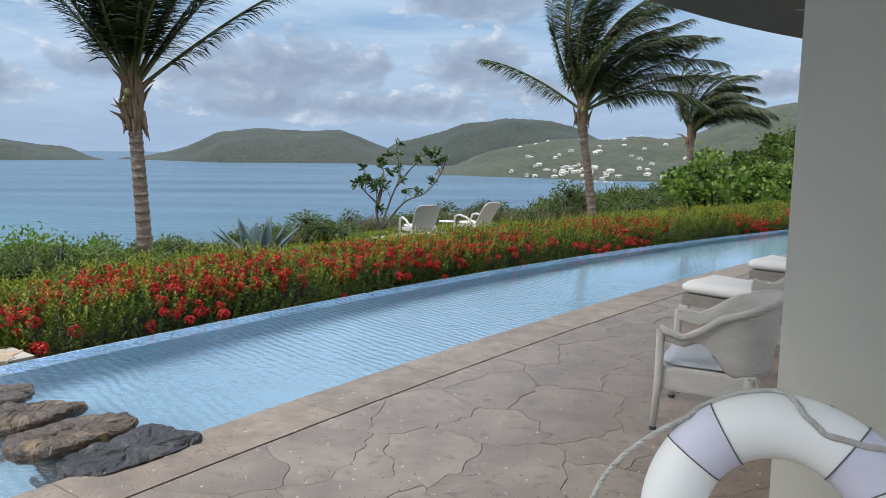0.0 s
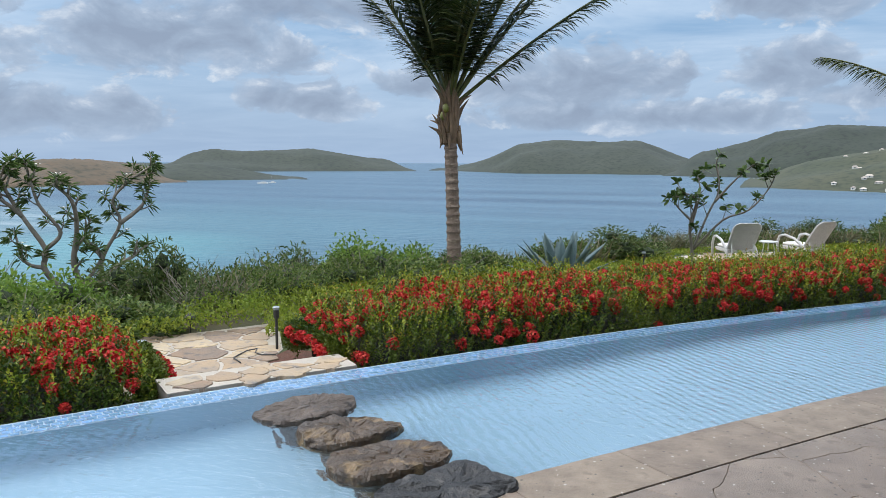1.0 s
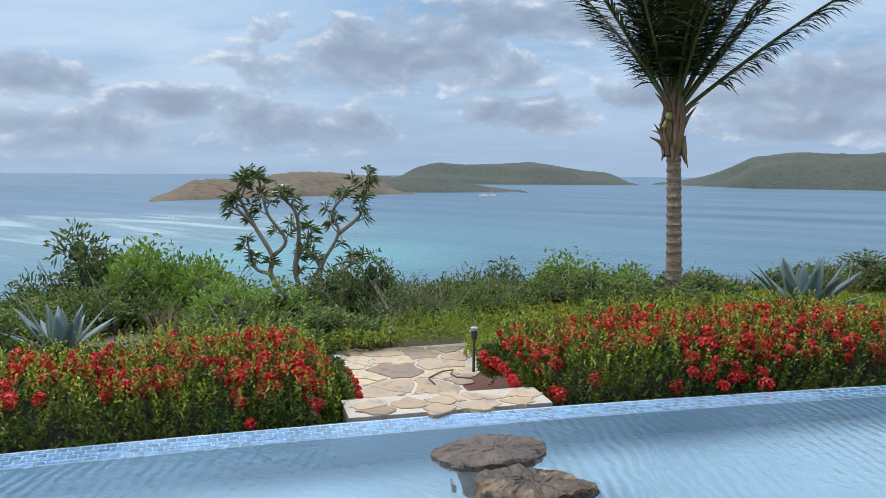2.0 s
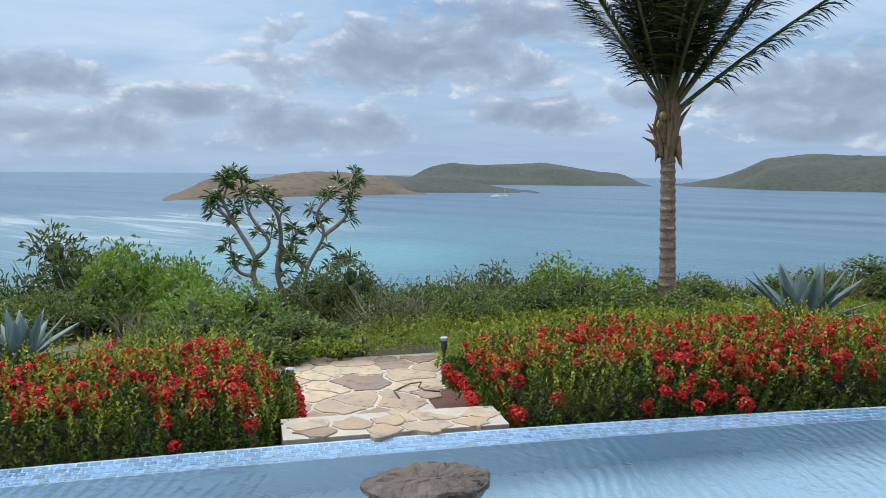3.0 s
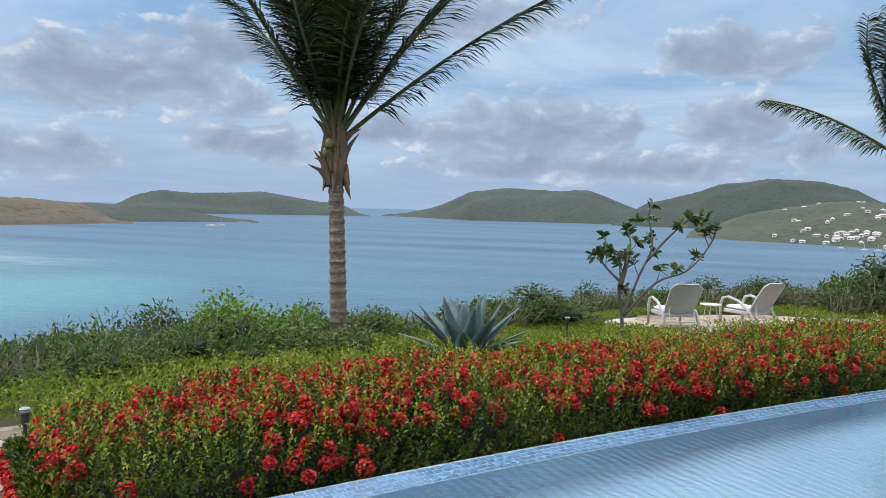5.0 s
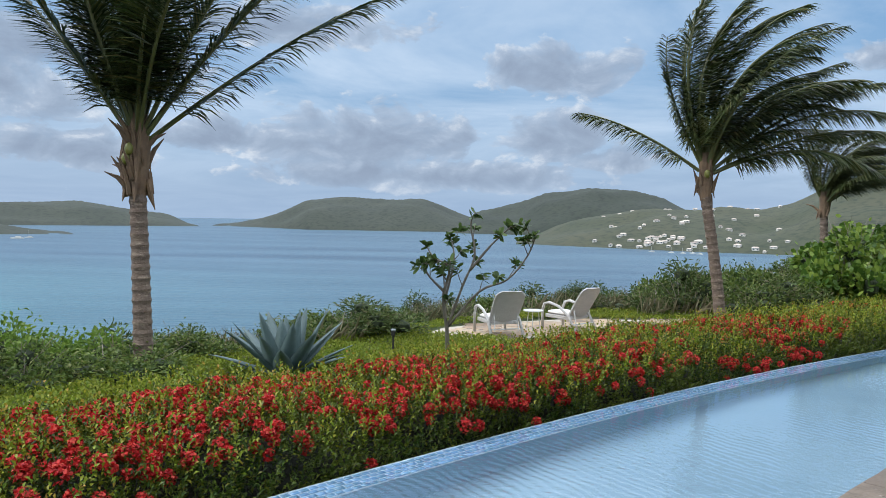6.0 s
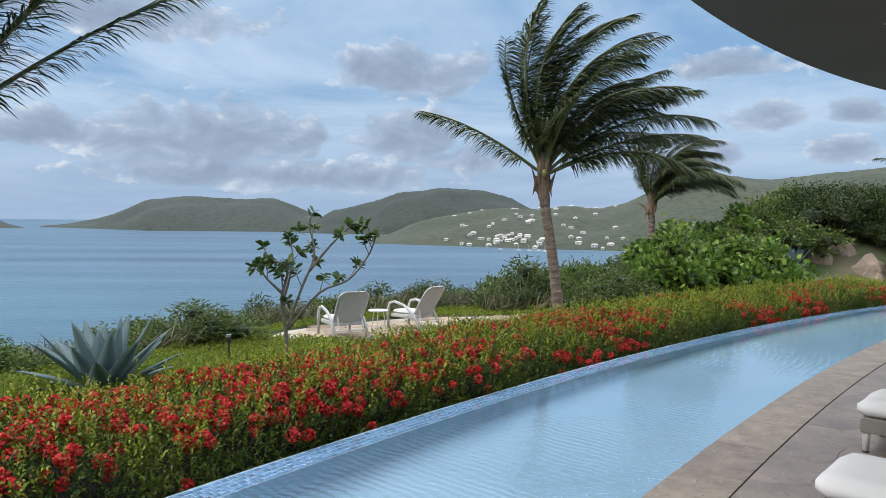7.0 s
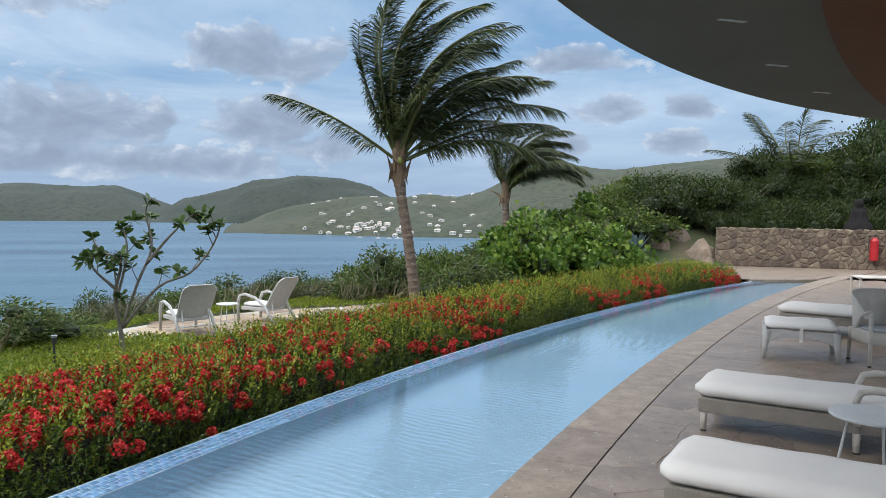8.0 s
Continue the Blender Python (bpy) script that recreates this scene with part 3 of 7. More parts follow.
HILL_SKY = [(0.9, -2.1), (1.2, -1.9), (3.1, -0.82), (5.3, -0.05), (7.4, 0.40), (9.8, 0.78), (11.3, 0.92), (12.5, 0.88), (13.7, 0.68), (15.8, 0.94), (17.0, 0.98), (18.1, 0.74), (20.3, 1.25), (22.2, 2.35), (25.5, 3.3), (27.0, 3.4), (29.6, 3.0), (31.2, 3.05), (34.0, 3.4), (40, 4.0), (50, 4.0), (60, 3.0), (66, 1.0)]
HILL_SHORE = [(1, shore_at(1.97)), (14, shore_at(2.2)), (66, shore_at(2.3))]
VILLAGE = island("backdrop", "green hillside dotted with white houses", HILL_SKY, HILL_SHORE, 520, M["hill_village"], 8)


# ---------------------------------------------------------------- pool and terrace
def strip(c, a0, a1, n, profile):
    """Sweep (radius, z) along an arc."""
    a = np.linspace(a0, a1, n)
    v = np.array([[(c[0] + r * math.cos(t), c[1] + r * math.sin(t), z) for r, z in profile] for t in a]).reshape(-1, 3)
    k = len(profile)
    i, j = np.meshgrid(np.arange(n - 1), np.arange(k - 1), indexing="ij")
    f = np.stack([i * k + j, i * k + j + 1, (i + 1) * k + j + 1, (i + 1) * k + j], -1).reshape(-1, 4)
    return v, f


def between(n, z):
    """A sheet between the inner edge and the rim."""
    t = np.linspace(0, 1, n)
    p = np.array([on(IN_C, IN_R, A_IN0 + (A_IN1 - A_IN0) * k) for k in t])
    q = np.array([on(RIM_C, RIM_R + 0.004, A_RIM0 + (A_RIM1 - A_RIM0) * k) for k in t])
    m = 8
    w = np.linspace(0, 1, m)[None, :, None]
    g = p[:, None] * (1 - w) + q[:, None] * w
    v = np.concatenate([g, np.full((n, m, 1), z)], -1).reshape(-1, 3)
    i, j = np.meshgrid(np.arange(n - 1), np.arange(m - 1), indexing="ij")
    f = np.stack([i * m + j, i * m + j + 1, (i + 1) * m + j + 1, (i + 1) * m + j], -1).reshape(-1, 4)
    a, b, c = v[f[0, 0]], v[f[0, 1]], v[f[0, 2]]
    if np.cross(b - a, c - b)[2] < 0:
        f = f[:, ::-1]
    return v, f


def build_pool():
    basin = thing("pool_basin", Matrix(), "pale blue plastered swimming pool with a curved overflow edge", "pool", kind="structure")
    v, f = between(120, -0.60)
    put("floor", mesh_np("pool_floor", v, f, M["plaster"]), basin)
    v, f = strip(IN_C, A_IN0, A_IN1, 160, [(IN_R + 0.004, -1.2), (IN_R + 0.004, -0.03)])
    put("side", mesh_np("pool_side", v, f, M["plaster"]), basin)
    R = RIM_R
    v, f = strip(RIM_C, A_RIM0, A_RIM1, 200, [(R - 0.23, -0.115), (R - 0.23, -0.105), (R - 0.02, -0.050), (R, -0.052), (R + 0.02, -0.075), (R + 0.02, -0.9)])
    put("overflow_edge", mesh_np("pool_rim", v, f, M["grout"]), basin)
    v, f = strip(RIM_C, A_RIM0, A_RIM1, 200, [(R - 0.234, -1.2), (R - 0.234, -0.106)])
    put("side", mesh_np("pool_outer_side", v, f, M["plaster"]), basin)
    # the end wall
    bm = bmesh.new()
    p, q = Vector((*on(IN_C, IN_R, A_IN1), 0)), Vector((*on(RIM_C, RIM_R, A_RIM1), 0))
    d = (q - p).normalized()
    n = Vector((-d.y, d.x, 0))
    if n.y < 0:
        n = -n
    vs = [bm.verts.new(w + Vector((0, 0, z))) for z in (-1.2, -0.0) for w in (p - d * 0.02, q, q + n * 0.3, p - d * 0.02 + n * 0.3)]
    for k in range(4):
        bm.faces.new((vs[k], vs[(k + 1) % 4], vs[4 + (k + 1) % 4], vs[4 + k]))
    bm.faces.new(vs[4:])
    part("end_wall", bm, M["coping"], basin)
    v, f = between(160, WATER)
    w = put("water", mesh_np("pool_water", v, f, M["pool"]))
    w.visible_shadow = False
    tagged(w, "clear rippled pool water level with the overflow edge", "pool water", kind="structure")
    return basin


pool_basin = build_pool()


def cells(pts, bounds, jitter=0.0):
    """Convex cell of each point among its neighbours, as lists of corners."""
    x0, x1, y0, y1 = bounds
    res = []
    for i, p in enumerate(pts):
        poly = [(x0, y0), (x1, y0), (x1, y1), (x0, y1)]
        d = np.hypot(*(pts - p).T)
        for j in np.argsort(d)[1:22]:
            q = pts[j]
            poly = cut(poly, (p + q) / 2, p - q)
            if not poly:
                break
        res.append(poly)
    return res


def cut(poly, at, keep):
    """Clip a polygon to the side of a line towards keep."""
    res = []
    for a, b in zip(poly, poly[1:] + poly[:1]):
        da = (a[0] - at[0]) * keep[0] + (a[1] - at[1]) * keep[1]
        db = (b[0] - at[0]) * keep[0] + (b[1] - at[1]) * keep[1]
        if da >= 0:
            res.append(a)
        if da * db < 0:
            k = da / (da - db)
            res.append((a[0] + (b[0] - a[0]) * k, a[1] + (b[1] - a[1]) * k))
    return res


def wobble(x, y, amp, w):
    n = noise.noise_vector(Vector((x * w, y * w, 0.3)))
    n2 = noise.noise_vector(Vector((x * w * 5.3, y * w * 5.3, 7.3)))
    return x + amp * n.x + amp * 0.5 * n2.x, y + amp * n.y + amp * 0.5 * n2.y


def slab(poly, gap, top, thick, round_=0.0, amp=0.0, w=2.0, dome=0.0, step=0.14):
    """A stone with a ragged outline, from a polygon; returns a mesh about its middle."""
    cx, cy = sum(p[0] for p in poly) / len(poly), sum(p[1] for p in poly) / len(poly)
    pts = []
    for a, b in zip(poly, poly[1:] + poly[:1]):
        n = max(1, int(math.hypot(b[0] - a[0], b[1] - a[1]) / step))
        pts += [(a[0] + (b[0] - a[0]) * k / n, a[1] + (b[1] - a[1]) * k / n) for k in range(n)]
    if round_:
        for _ in range(2):
            pts = [((1 - round_) * p[0] + round_ * (q[0] + r[0]) / 2, (1 - round_) * p[1] + round_ * (q[1] + r[1]) / 2) for q, p, r in zip(pts[-1:] + pts[:-1], pts, pts[1:] + pts[:1])]
    out = []
    for x, y in pts:
        if amp:
            x, y = wobble(x, y, amp(x, y) if callable(amp) else amp, w)
        d = math.hypot(x - cx, y - cy) or 1
        k = max(0.2, (d - gap) / d)
        out.append(((x - cx) * k, (y - cy) * k))
    return (cx, cy), out, top, thick, dome


def slab_mesh(name, out, thick, material, lip=0.004, dome=0.0):
    n = len(out)
    v = [(x, y, -thick) for x, y in out] + [(x, y, -lip) for x, y in out]
    k = []
    for x, y in out:
        d = math.hypot(x, y) or 1
        s = max(0.3, (d - lip * 1.5) / d)
        k.append((x * s, y * s, dome * 0.3))
    v += k
    f = []
    for i in range(n):
        j = (i + 1) % n
        f += [(i, j, n + j, n + i), (n + i, n + j, 2 * n + j, 2 * n + i)]
    if dome:
        v += [(x * 0.55, y * 0.55, dome) for x, y in out]
        for i in range(n):
            j = (i + 1) % n
            f.append((2 * n + i, 2 * n + j, 3 * n + j, 3 * n + i))
        f.append(tuple(range(3 * n, 4 * n)))
    else:
        f.append(tuple(range(2 * n, 3 * n)))
    me = bpy.data.meshes.new(name)
    me.from_pydata(v, [], f)
    me.materials.append(material)
    return me


def rock(name, outline, z0, z1, seed, material, parent=None):
    """A broad flat-topped boulder with an undercut edge."""
    rng = random.Random(seed)
    cx, cy = sum(p[0] for p in outline) / len(outline), sum(p[1] for p in outline) / len(outline)
    pts = []
    m = len(outline)
    for i in range(m):
        p0, p1, p2, p3 = (Vector(outline[(i + k - 1) % m]) for k in range(4))
        for s in range(11):
            u = s / 11
            pts.append(0.5 * ((2 * p1) + (-p0 + p2) * u + (2 * p0 - 5 * p1 + 4 * p2 - p3) * u * u + (-p0 + 3 * p1 - 3 * p2 + p3) * u ** 3))
    bm = bmesh.new()
    rows = [(0.50, z0), (0.56, z1 - 0.3), (0.78, z1 - 0.17), (0.94, z1 - 0.12), (0.985, z1 - 0.085), (0.965, z1 - 0.075), (1.0, z1 - 0.045), (0.985, z1 - 0.012), (0.95, z1), (0.86, z1 + 0.004), (0.72, z1 + 0.008), (0.56, z1 + 0.006), (0.38, z1 + 0.008), (0.2, z1 + 0.004)]
    rings = []
    for k, z in rows:
        ring = []
        for p in pts:
            x, y = (p.x - cx) * k, (p.y - cy) * k
            q = Vector((x * 5 + seed, y * 5, z * 9))
            q2 = Vector((x * 15 + seed, y * 15, z * 24))
            # layered stone: broken edges all round, shallow ledges on top
            crack = abs(noise.noise(Vector((x * 7 + seed, y * 11, 4.0))))
            dn = noise.noise(q) * 0.05 + noise.noise(q2) * 0.026 + noise.noise(q2 * 2.3) * 0.014
            lift = dn * 0.5 + (math.floor(noise.noise(Vector((x * 3, y * 3, seed))) * 4) * 0.008 - 0.012 * max(0, 0.12 - crack) / 0.12 if z >= z1 - 0.001 else 0)
            ring.append(bm.verts.new((x * (1 + dn * 1.6), y * (1 + dn * 1.6), z + (lift if z > z0 + 0.01 else 0))))
        rings.append(ring)
    n = len(pts)
    for a, b in zip(rings, rings[1:]):
        for i in range(n):
            bm.faces.new((a[i], a[(i + 1) % n], b[(i + 1) % n], b[i]))
    bm.faces.new(rings[-1])
    bm.faces.new(rings[0][::-1])
    ob = part(name, bm, material, parent)
    ob.location = (cx, cy, 0)
    return ob


STEPS = [
    ([(-3.30, 6.58), (-3.26, 6.98), (-2.98, 7.16), (-2.76, 7.10), (-2.72, 6.86), (-2.86, 6.62), (-3.08, 6.50)], "flat grey-brown stepping stone beside the overflow edge"),
    ([(-2.78, 6.34), (-2.74, 6.62), (-2.50, 6.78), (-2.24, 6.74), (-2.26, 6.50), (-2.42, 6.28), (-2.62, 6.22)], "wet brown stepping stone with a broken rim"),
    ([(-2.36, 5.94), (-2.40, 6.24), (-2.14, 6.42), (-1.84, 6.46), (-1.76, 6.28), (-1.90, 6.04), (-2.14, 5.86)], "wet brown stepping stone with a smooth rounded top"),
    ([(-1.90, 5.66), (-1.88, 5.98), (-1.62, 6.26), (-1.38, 6.20), (-1.26, 6.06), (-1.42, 5.82), (-1.66, 5.58)], "dark slate-grey stepping stone against the terrace edge"),
]
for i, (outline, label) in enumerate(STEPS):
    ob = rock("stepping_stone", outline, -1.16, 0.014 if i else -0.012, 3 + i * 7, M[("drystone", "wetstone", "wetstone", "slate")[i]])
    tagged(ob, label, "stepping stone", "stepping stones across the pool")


# ---------------------------------------------------------------- palms
def frond(name, base, start, length, droop, wind, rng, material, width=0.62, leaflets=62, hang=0.5):
    """A pinnate leaf: a bending stalk and two rows of narrow leaflets. Returns stalk and blade meshes."""
    n = 18
    p, d = Vector(base), Vector(start).normalized()
    pts = [p.copy()]
    dirs = [d.copy()]
    seg = length / n
    for i in range(n):
        k = i / n
        d = (d + Vector((wind[0], wind[1], wind[2] - droop)) * (0.03 + 0.14 * k)).normalized()
        p = p + d * seg
        pts.append(p.copy())
        dirs.append(d.copy())
    bm = bmesh.new()
    tube(bm, pts, [0.034 * (1 - 0.85 * i / n) + 0.004 for i in range(n + 1)], 5)
    P, D = np.array(pts), np.array(dirs)
    ks = np.linspace(0.14, 0.995, leaflets)
    V, F = [], []
    for sgn in (-1, 1):
        for k in ks:
            k = min(0.998, k + rng.uniform(-0.006, 0.006))
            f = k * n
            i = int(f)
            b = P[i] + (P[min(i + 1, n)] - P[i]) * (f - i)
            dr = D[i]
            side = np.cross(dr, [0, 0, 1.0])
            nrm = np.linalg.norm(side)
            side = side / nrm if nrm > 0.1 else np.array([1.0, 0, 0])
            ln = width * (0.35 + 0.65 * math.sin(math.pi * min(1, 0.18 + 0.80 * k)) ** 0.8) * rng.uniform(0.85, 1.1)
            go = side * sgn * (1.0 - 0.35 * k) + dr * (0.42 + 0.5 * k) + np.array([0, 0, -0.15]) + rng.normal(size=3) * 0.07
            go /= np.linalg.norm(go)
            w = np.array([wind[0], wind[1], wind[2]]) * 0.38
            sag = np.array([0, 0, -hang]) + w
            m1 = b + go * ln * 0.5 + sag * ln * 0.13
            tip = b + go * ln * 0.92 + sag * ln * 0.48
            ac = np.cross(go, np.array([0, 0, 1.0]) + rng.normal(size=3) * 0.35)
            ac /= np.linalg.norm(ac) + 1e-6
            wd = 0.0135
            q = len(V)
            V += [b - ac * wd * 0.6, b + ac * wd * 0.6, m1 + ac * wd, m1 - ac * wd, tip]
            F.append((q, q + 1, q + 2, q + 3, q + 4))
    F = np.array(F)
    blade = mesh_np(name, np.array(V), [F[:, :4], F[:, [3, 2, 4]]], material)
    return bm, blade


def palm(base, neck, fronds, label, seed, radius=0.135, swell=1.0, wind=(0.5, 0, 0), nuts=3, material="frond", husks=16, crown=0.55, hang=0.55, grow=1.0):
    rng = np.random.default_rng(seed)
    top = thing("palm_tree", Matrix.Translation(base), label, "palm tree", "coconut palms")
    b, nk = Vector((0, 0, -0.3)), Vector(neck) - Vector(base)
    H = nk.z
    bm = bmesh.new()
    pts, rad = [], []
    n = int(H / 0.045)
    for i in range(n + 1):
        k = i / n
        p = Vector((nk.x * (k ** 1.4), nk.y * (k ** 1.4), b.z + (H - b.z) * k))
        ring = (i % 3 == 0)
        pts.append(p)
        rad.append(radius * (1.0 + 0.30 * math.exp(-k * 9)) * (1 - 0.16 * k) * (1.055 if ring else 0.955) * rng.uniform(0.985, 1.015))
    tube(bm, pts, rad, 14)
    part("trunk", bm, M["bark"], top)
    # swollen leaf bases
    bm = bmesh.new()
    tube(bm, [nk + Vector((0, 0, z)) for z in (-0.1, 0.1, 0.35, 0.6, crown + 0.25)], [radius * 0.8, radius * 1.0, radius * 1.2 * swell, radius * 1.35 * swell, radius * 0.9], 12)
    part("crown_shaft", bm, M["husk"], top)
    for i in range(husks):
        a, z = rng.uniform(0, 6.28), rng.uniform(-0.12, crown)
        o = Vector((math.cos(a), math.sin(a), 0))
        bm = bmesh.new()
        r0 = radius * (1.0 + 0.3 * swell)
        ln = rng.uniform(0.25, 0.5)
        lean = rng.uniform(0.2, 1.6) if i % 4 else -1.4
        p0 = nk + o * r0 * 0.8 + Vector((0, 0, z))
        p1 = p0 + (o * 0.3 + Vector((0, 0, lean))).normalized() * ln * 0.5
        p2 = p1 + (o * 0.4 + Vector((0, 0, lean - 0.15))).normalized() * ln * 0.5
        tube(bm, [p0, p1, p2], [0.045, 0.032, 0.006], 5)
        part("husk", bm, M["husk"], top)
    for i in range(nuts):
        bm = bmesh.new()
        bmesh.ops.create_uvsphere(bm, u_segments=10, v_segments=8, radius=0.068)
        a = rng.uniform(3.6, 5.6)
        bmesh.ops.transform(bm, matrix=Matrix.Translation(nk + Vector((math.cos(a) * radius * 1.6, math.sin(a) * radius * 1.6, 0.42 + 0.13 * i))) @ Matrix.Diagonal((0.85, 0.85, 1.25, 1)), verts=bm.verts)
        part("coconut", bm, M["coconut"], top, "green coconut", True)
    for (az, el, ln, droop, w) in fronds:
        ln *= grow
        a, e = radians(az), radians(el)
        start = Vector((math.sin(a) * math.cos(e), math.cos(a) * math.cos(e), math.sin(e)))
        o = nk + Vector((start.x * 0.16, start.y * 0.16, crown * (0.55 + 0.45 * math.sin(e))))
        bm, blade = frond("frond", o, start, ln, droop, (wind[0] * w, wind[1] * w, wind[2] * w), rng, M[material], 0.66 * (ln / 2.8) ** 0.5, 124, hang)
        f = part("frond", bm, M["rachis"], top)
        put("leaf_blade", blade, f)
    return top


def spray(rng, count, el, ln, droop, w, az=(0, 360)):
    return [(rng.uniform(*az), rng.uniform(*el), rng.uniform(*ln), rng.uniform(*droop), rng.uniform(*w)) for _ in range(count)]


rng = random.Random(5)
# bearings: 90 is towards +x; the wind comes from the sea
palm((-4.94, 15.2, -0.52), (-5.06, 15.25, 2.07), [(-84, 54, 3.1, 0.16, -0.15), (74, 40, 3.9, 0.17, 0.1), (95, 52, 3.6, 0.25, 0.2), (-70, 64, 3.3, 0.2, 0.0), (60, 58, 3.6, 0.2, 0.15), (-95, 66, 3.4, 0.2, 0.1), (100, 62, 3.4, 0.2, 0.2)] + spray(rng, 22, (66, 88), (3.0, 3.9), (0.08, 0.24), (-0.1, 0.25)) + spray(rng, 3, (48, 60), (2.6, 3.2), (0.3, 0.4), (0.2, 0.4), (140, 230)),
     "tall coconut palm with ringed grey trunk and green nuts", 11, 0.136, 0.95, (0.45, 0.2, 0.1), 2, "frond", 40, 0.80, grow=1.11)
palm((4.38, 20.5, -0.45), (3.98, 20.55, 2.30), [(-88, 36, 2.7, 0.26, -0.10), (-82, 62, 2.8, 0.10, 0.45), (-78, 72, 3.3, 0.04, 0.60), (88, 28, 3.5, 0.30, 0.2), (95, 42, 3.6, 0.25, 0.25), (72, 52, 3.8, 0.25, 0.3), (100, 26, 3.0, 0.6, 0.2)] + spray(rng, 7, (64, 82), (3.2, 4.0), (0.0, 0.12), (0.5, 0.9), (-115, -60)) + spray(rng, 10, (66, 88), (3.1, 4.1), (0.05, 0.3), (0.6, 1.1), (-50, 110)) + spray(rng, 6, (55, 80), (2.8, 3.6), (0.2, 0.5), (0.6, 1.0), (70, 230)) + spray(rng, 5, (36, 58), (2.8, 3.6), (0.3, 0.6), (0.4, 0.8), (70, 125)),
     "wind-blown coconut palm behind the flower hedge", 12, 0.12, 0.85, (0.85, 0.1, -0.05), 1, "frond_wind", 14, 0.6, 0.9)
palm((10.1, 29.6, -0.5), (10.0, 29.6, 2.05), spray(rng, 12, (62, 86), (2.4, 3.2), (0.4, 0.8), (0.8, 1.3)) + spray(rng, 14, (38, 76), (2.6, 3.5), (0.6, 1.1), (0.7, 1.2), (20, 170)), "smaller coconut palm among the sea grapes", 13, 0.14, 0.8, (0.7, 0, 0), 0, "frond_mid", 8, 0.5, 0.9)
palm((22.2, 29.4, 1.6), (22.2, 29.4, 2.5), spray(rng, 14, (30, 84), (3.0, 4.0), (0.4, 0.8), (0.4, 0.9)), "young coconut palm on the slope behind the wall", 14, 0.15, 0.8, (0.6, 0, 0), 0, "frond_mid", 6)


# ---------------------------------------------------------------- flowering hedges
def hedge(name, label, a0, a1, s0, s1, top, seed, flower=27, density=2150):
    """Ixora: upright leafy shoots over a rounded body, dotted with heads of small red flowers. Bearings on the rim's circle."""
    rng = np.random.default_rng(seed)
    h = thing(name, Matrix(), label, "hedge")
    length = abs(a1 - a0) * RIM_R
    wide = s1 - s0

    def body(t, u):
        """t along in metres, u 0..1 across the section; gives point and outward direction."""
        al = a0 + (a1 - a0) * t / length
        lump = np.array([noise.noise(Vector((q * 0.9, w * 2.0, seed))) for q, w in zip(t, u)])
        th = np.pi * (0.02 + 0.96 * u)
        e = 0.5
        cx, cz = np.sign(np.cos(th)) * np.abs(np.cos(th)) ** e, np.abs(np.sin(th)) ** e
        endk = np.clip(np.minimum(t, length - t) / 0.30, 0, 1) ** 0.5
        hh = (top - LOW) * (1 + 0.16 * lump) * (0.66 + 0.34 * endk)
        s = (s0 + s1) / 2 - cx * wide / 2 * (0.72 + 0.28 * endk) * (1 + 0.08 * lump)
        r = RIM_R + s
        pt = np.stack([RIM_C[0] + r * np.cos(al), RIM_C[1] + r * np.sin(al), LOW + cz * hh], 1)
        o = np.stack([-np.cos(th) * np.cos(al), -np.cos(th) * np.sin(al), np.sin(th) + 0.35], 1)
        return pt, o / np.linalg.norm(o, axis=1, keepdims=True)

    area = length * (wide + 2 * (top - LOW)) * 0.9
    # even spread round the section
    grid = np.linspace(0, 1, 600)
    th = np.pi * (0.02 + 0.96 * grid)
    sx, sz = np.sign(np.cos(th)) * np.abs(np.cos(th)) ** 0.5 * wide / 2, np.sin(th) ** 0.5 * (top - LOW)
    run = np.concatenate([[0], np.cumsum(np.hypot(np.diff(sx), np.diff(sz)))]) / np.hypot(np.diff(sx), np.diff(sz)).sum()

    def around(count, lo, hi):
        return np.interp(rng.uniform(lo, hi, count), run, grid)

    # near-black solid core, standing in for the shade deep between the leaves
    n, k = int(length * 4) + 2, 12
    tt, uu = np.meshgrid(np.linspace(0.20, length - 0.20, n), np.linspace(0, 1, k), indexing="ij")
    pt, o = body(tt.ravel(), uu.ravel())
    i, j = np.meshgrid(np.arange(n - 1), np.arange(k - 1), indexing="ij")
    f = np.stack([i * k + j, i * k + j + 1, (i + 1) * k + j + 1, (i + 1) * k + j], -1).reshape(-1, 4)
    caps = np.stack([np.arange(k), (n - 1) * k + np.arange(k)[::-1]])
    put("inner_growth", mesh_np("hedge_shade_core", pt - o * 0.19, [f, caps], M["core"]), h)
    # shoots with leaves
    m = int(area * density / 5)
    t, u = rng.uniform(0, length, m), around(m, 0.0, 1.0)
    pt, o = body(t, u)
    m_body = m
    # the blunt ends
    q = int(m * 1.6 / length) + 60
    for end, sg in ((0.0, -1), (length, 1)):
        pe, oe = body(np.full(q, end), rng.uniform(0.02, 0.98, q))
        mid = pe.mean(axis=0) * np.array([1, 1, 0.55])
        pe = mid + (pe - mid) * np.sqrt(rng.random(q))[:, None]
        al = a0 + (a1 - a0) * end / length
        tang = np.array([-math.sin(al), math.cos(al), 0.0]) * np.sign(a1 - a0) * sg
        pt, o = np.concatenate([pt, pe + tang * 0.02]), np.concatenate([o, oe * 0.3 + tang])
    m = len(pt)
    tall = (rng.random(m) < 0.25) & (o[:, 2] > 0.72) & (np.arange(m) < m_body)
    depth = (rng.uniform(-0.14, 0.04, m) + tall * rng.uniform(0, 0.09, m))[:, None]
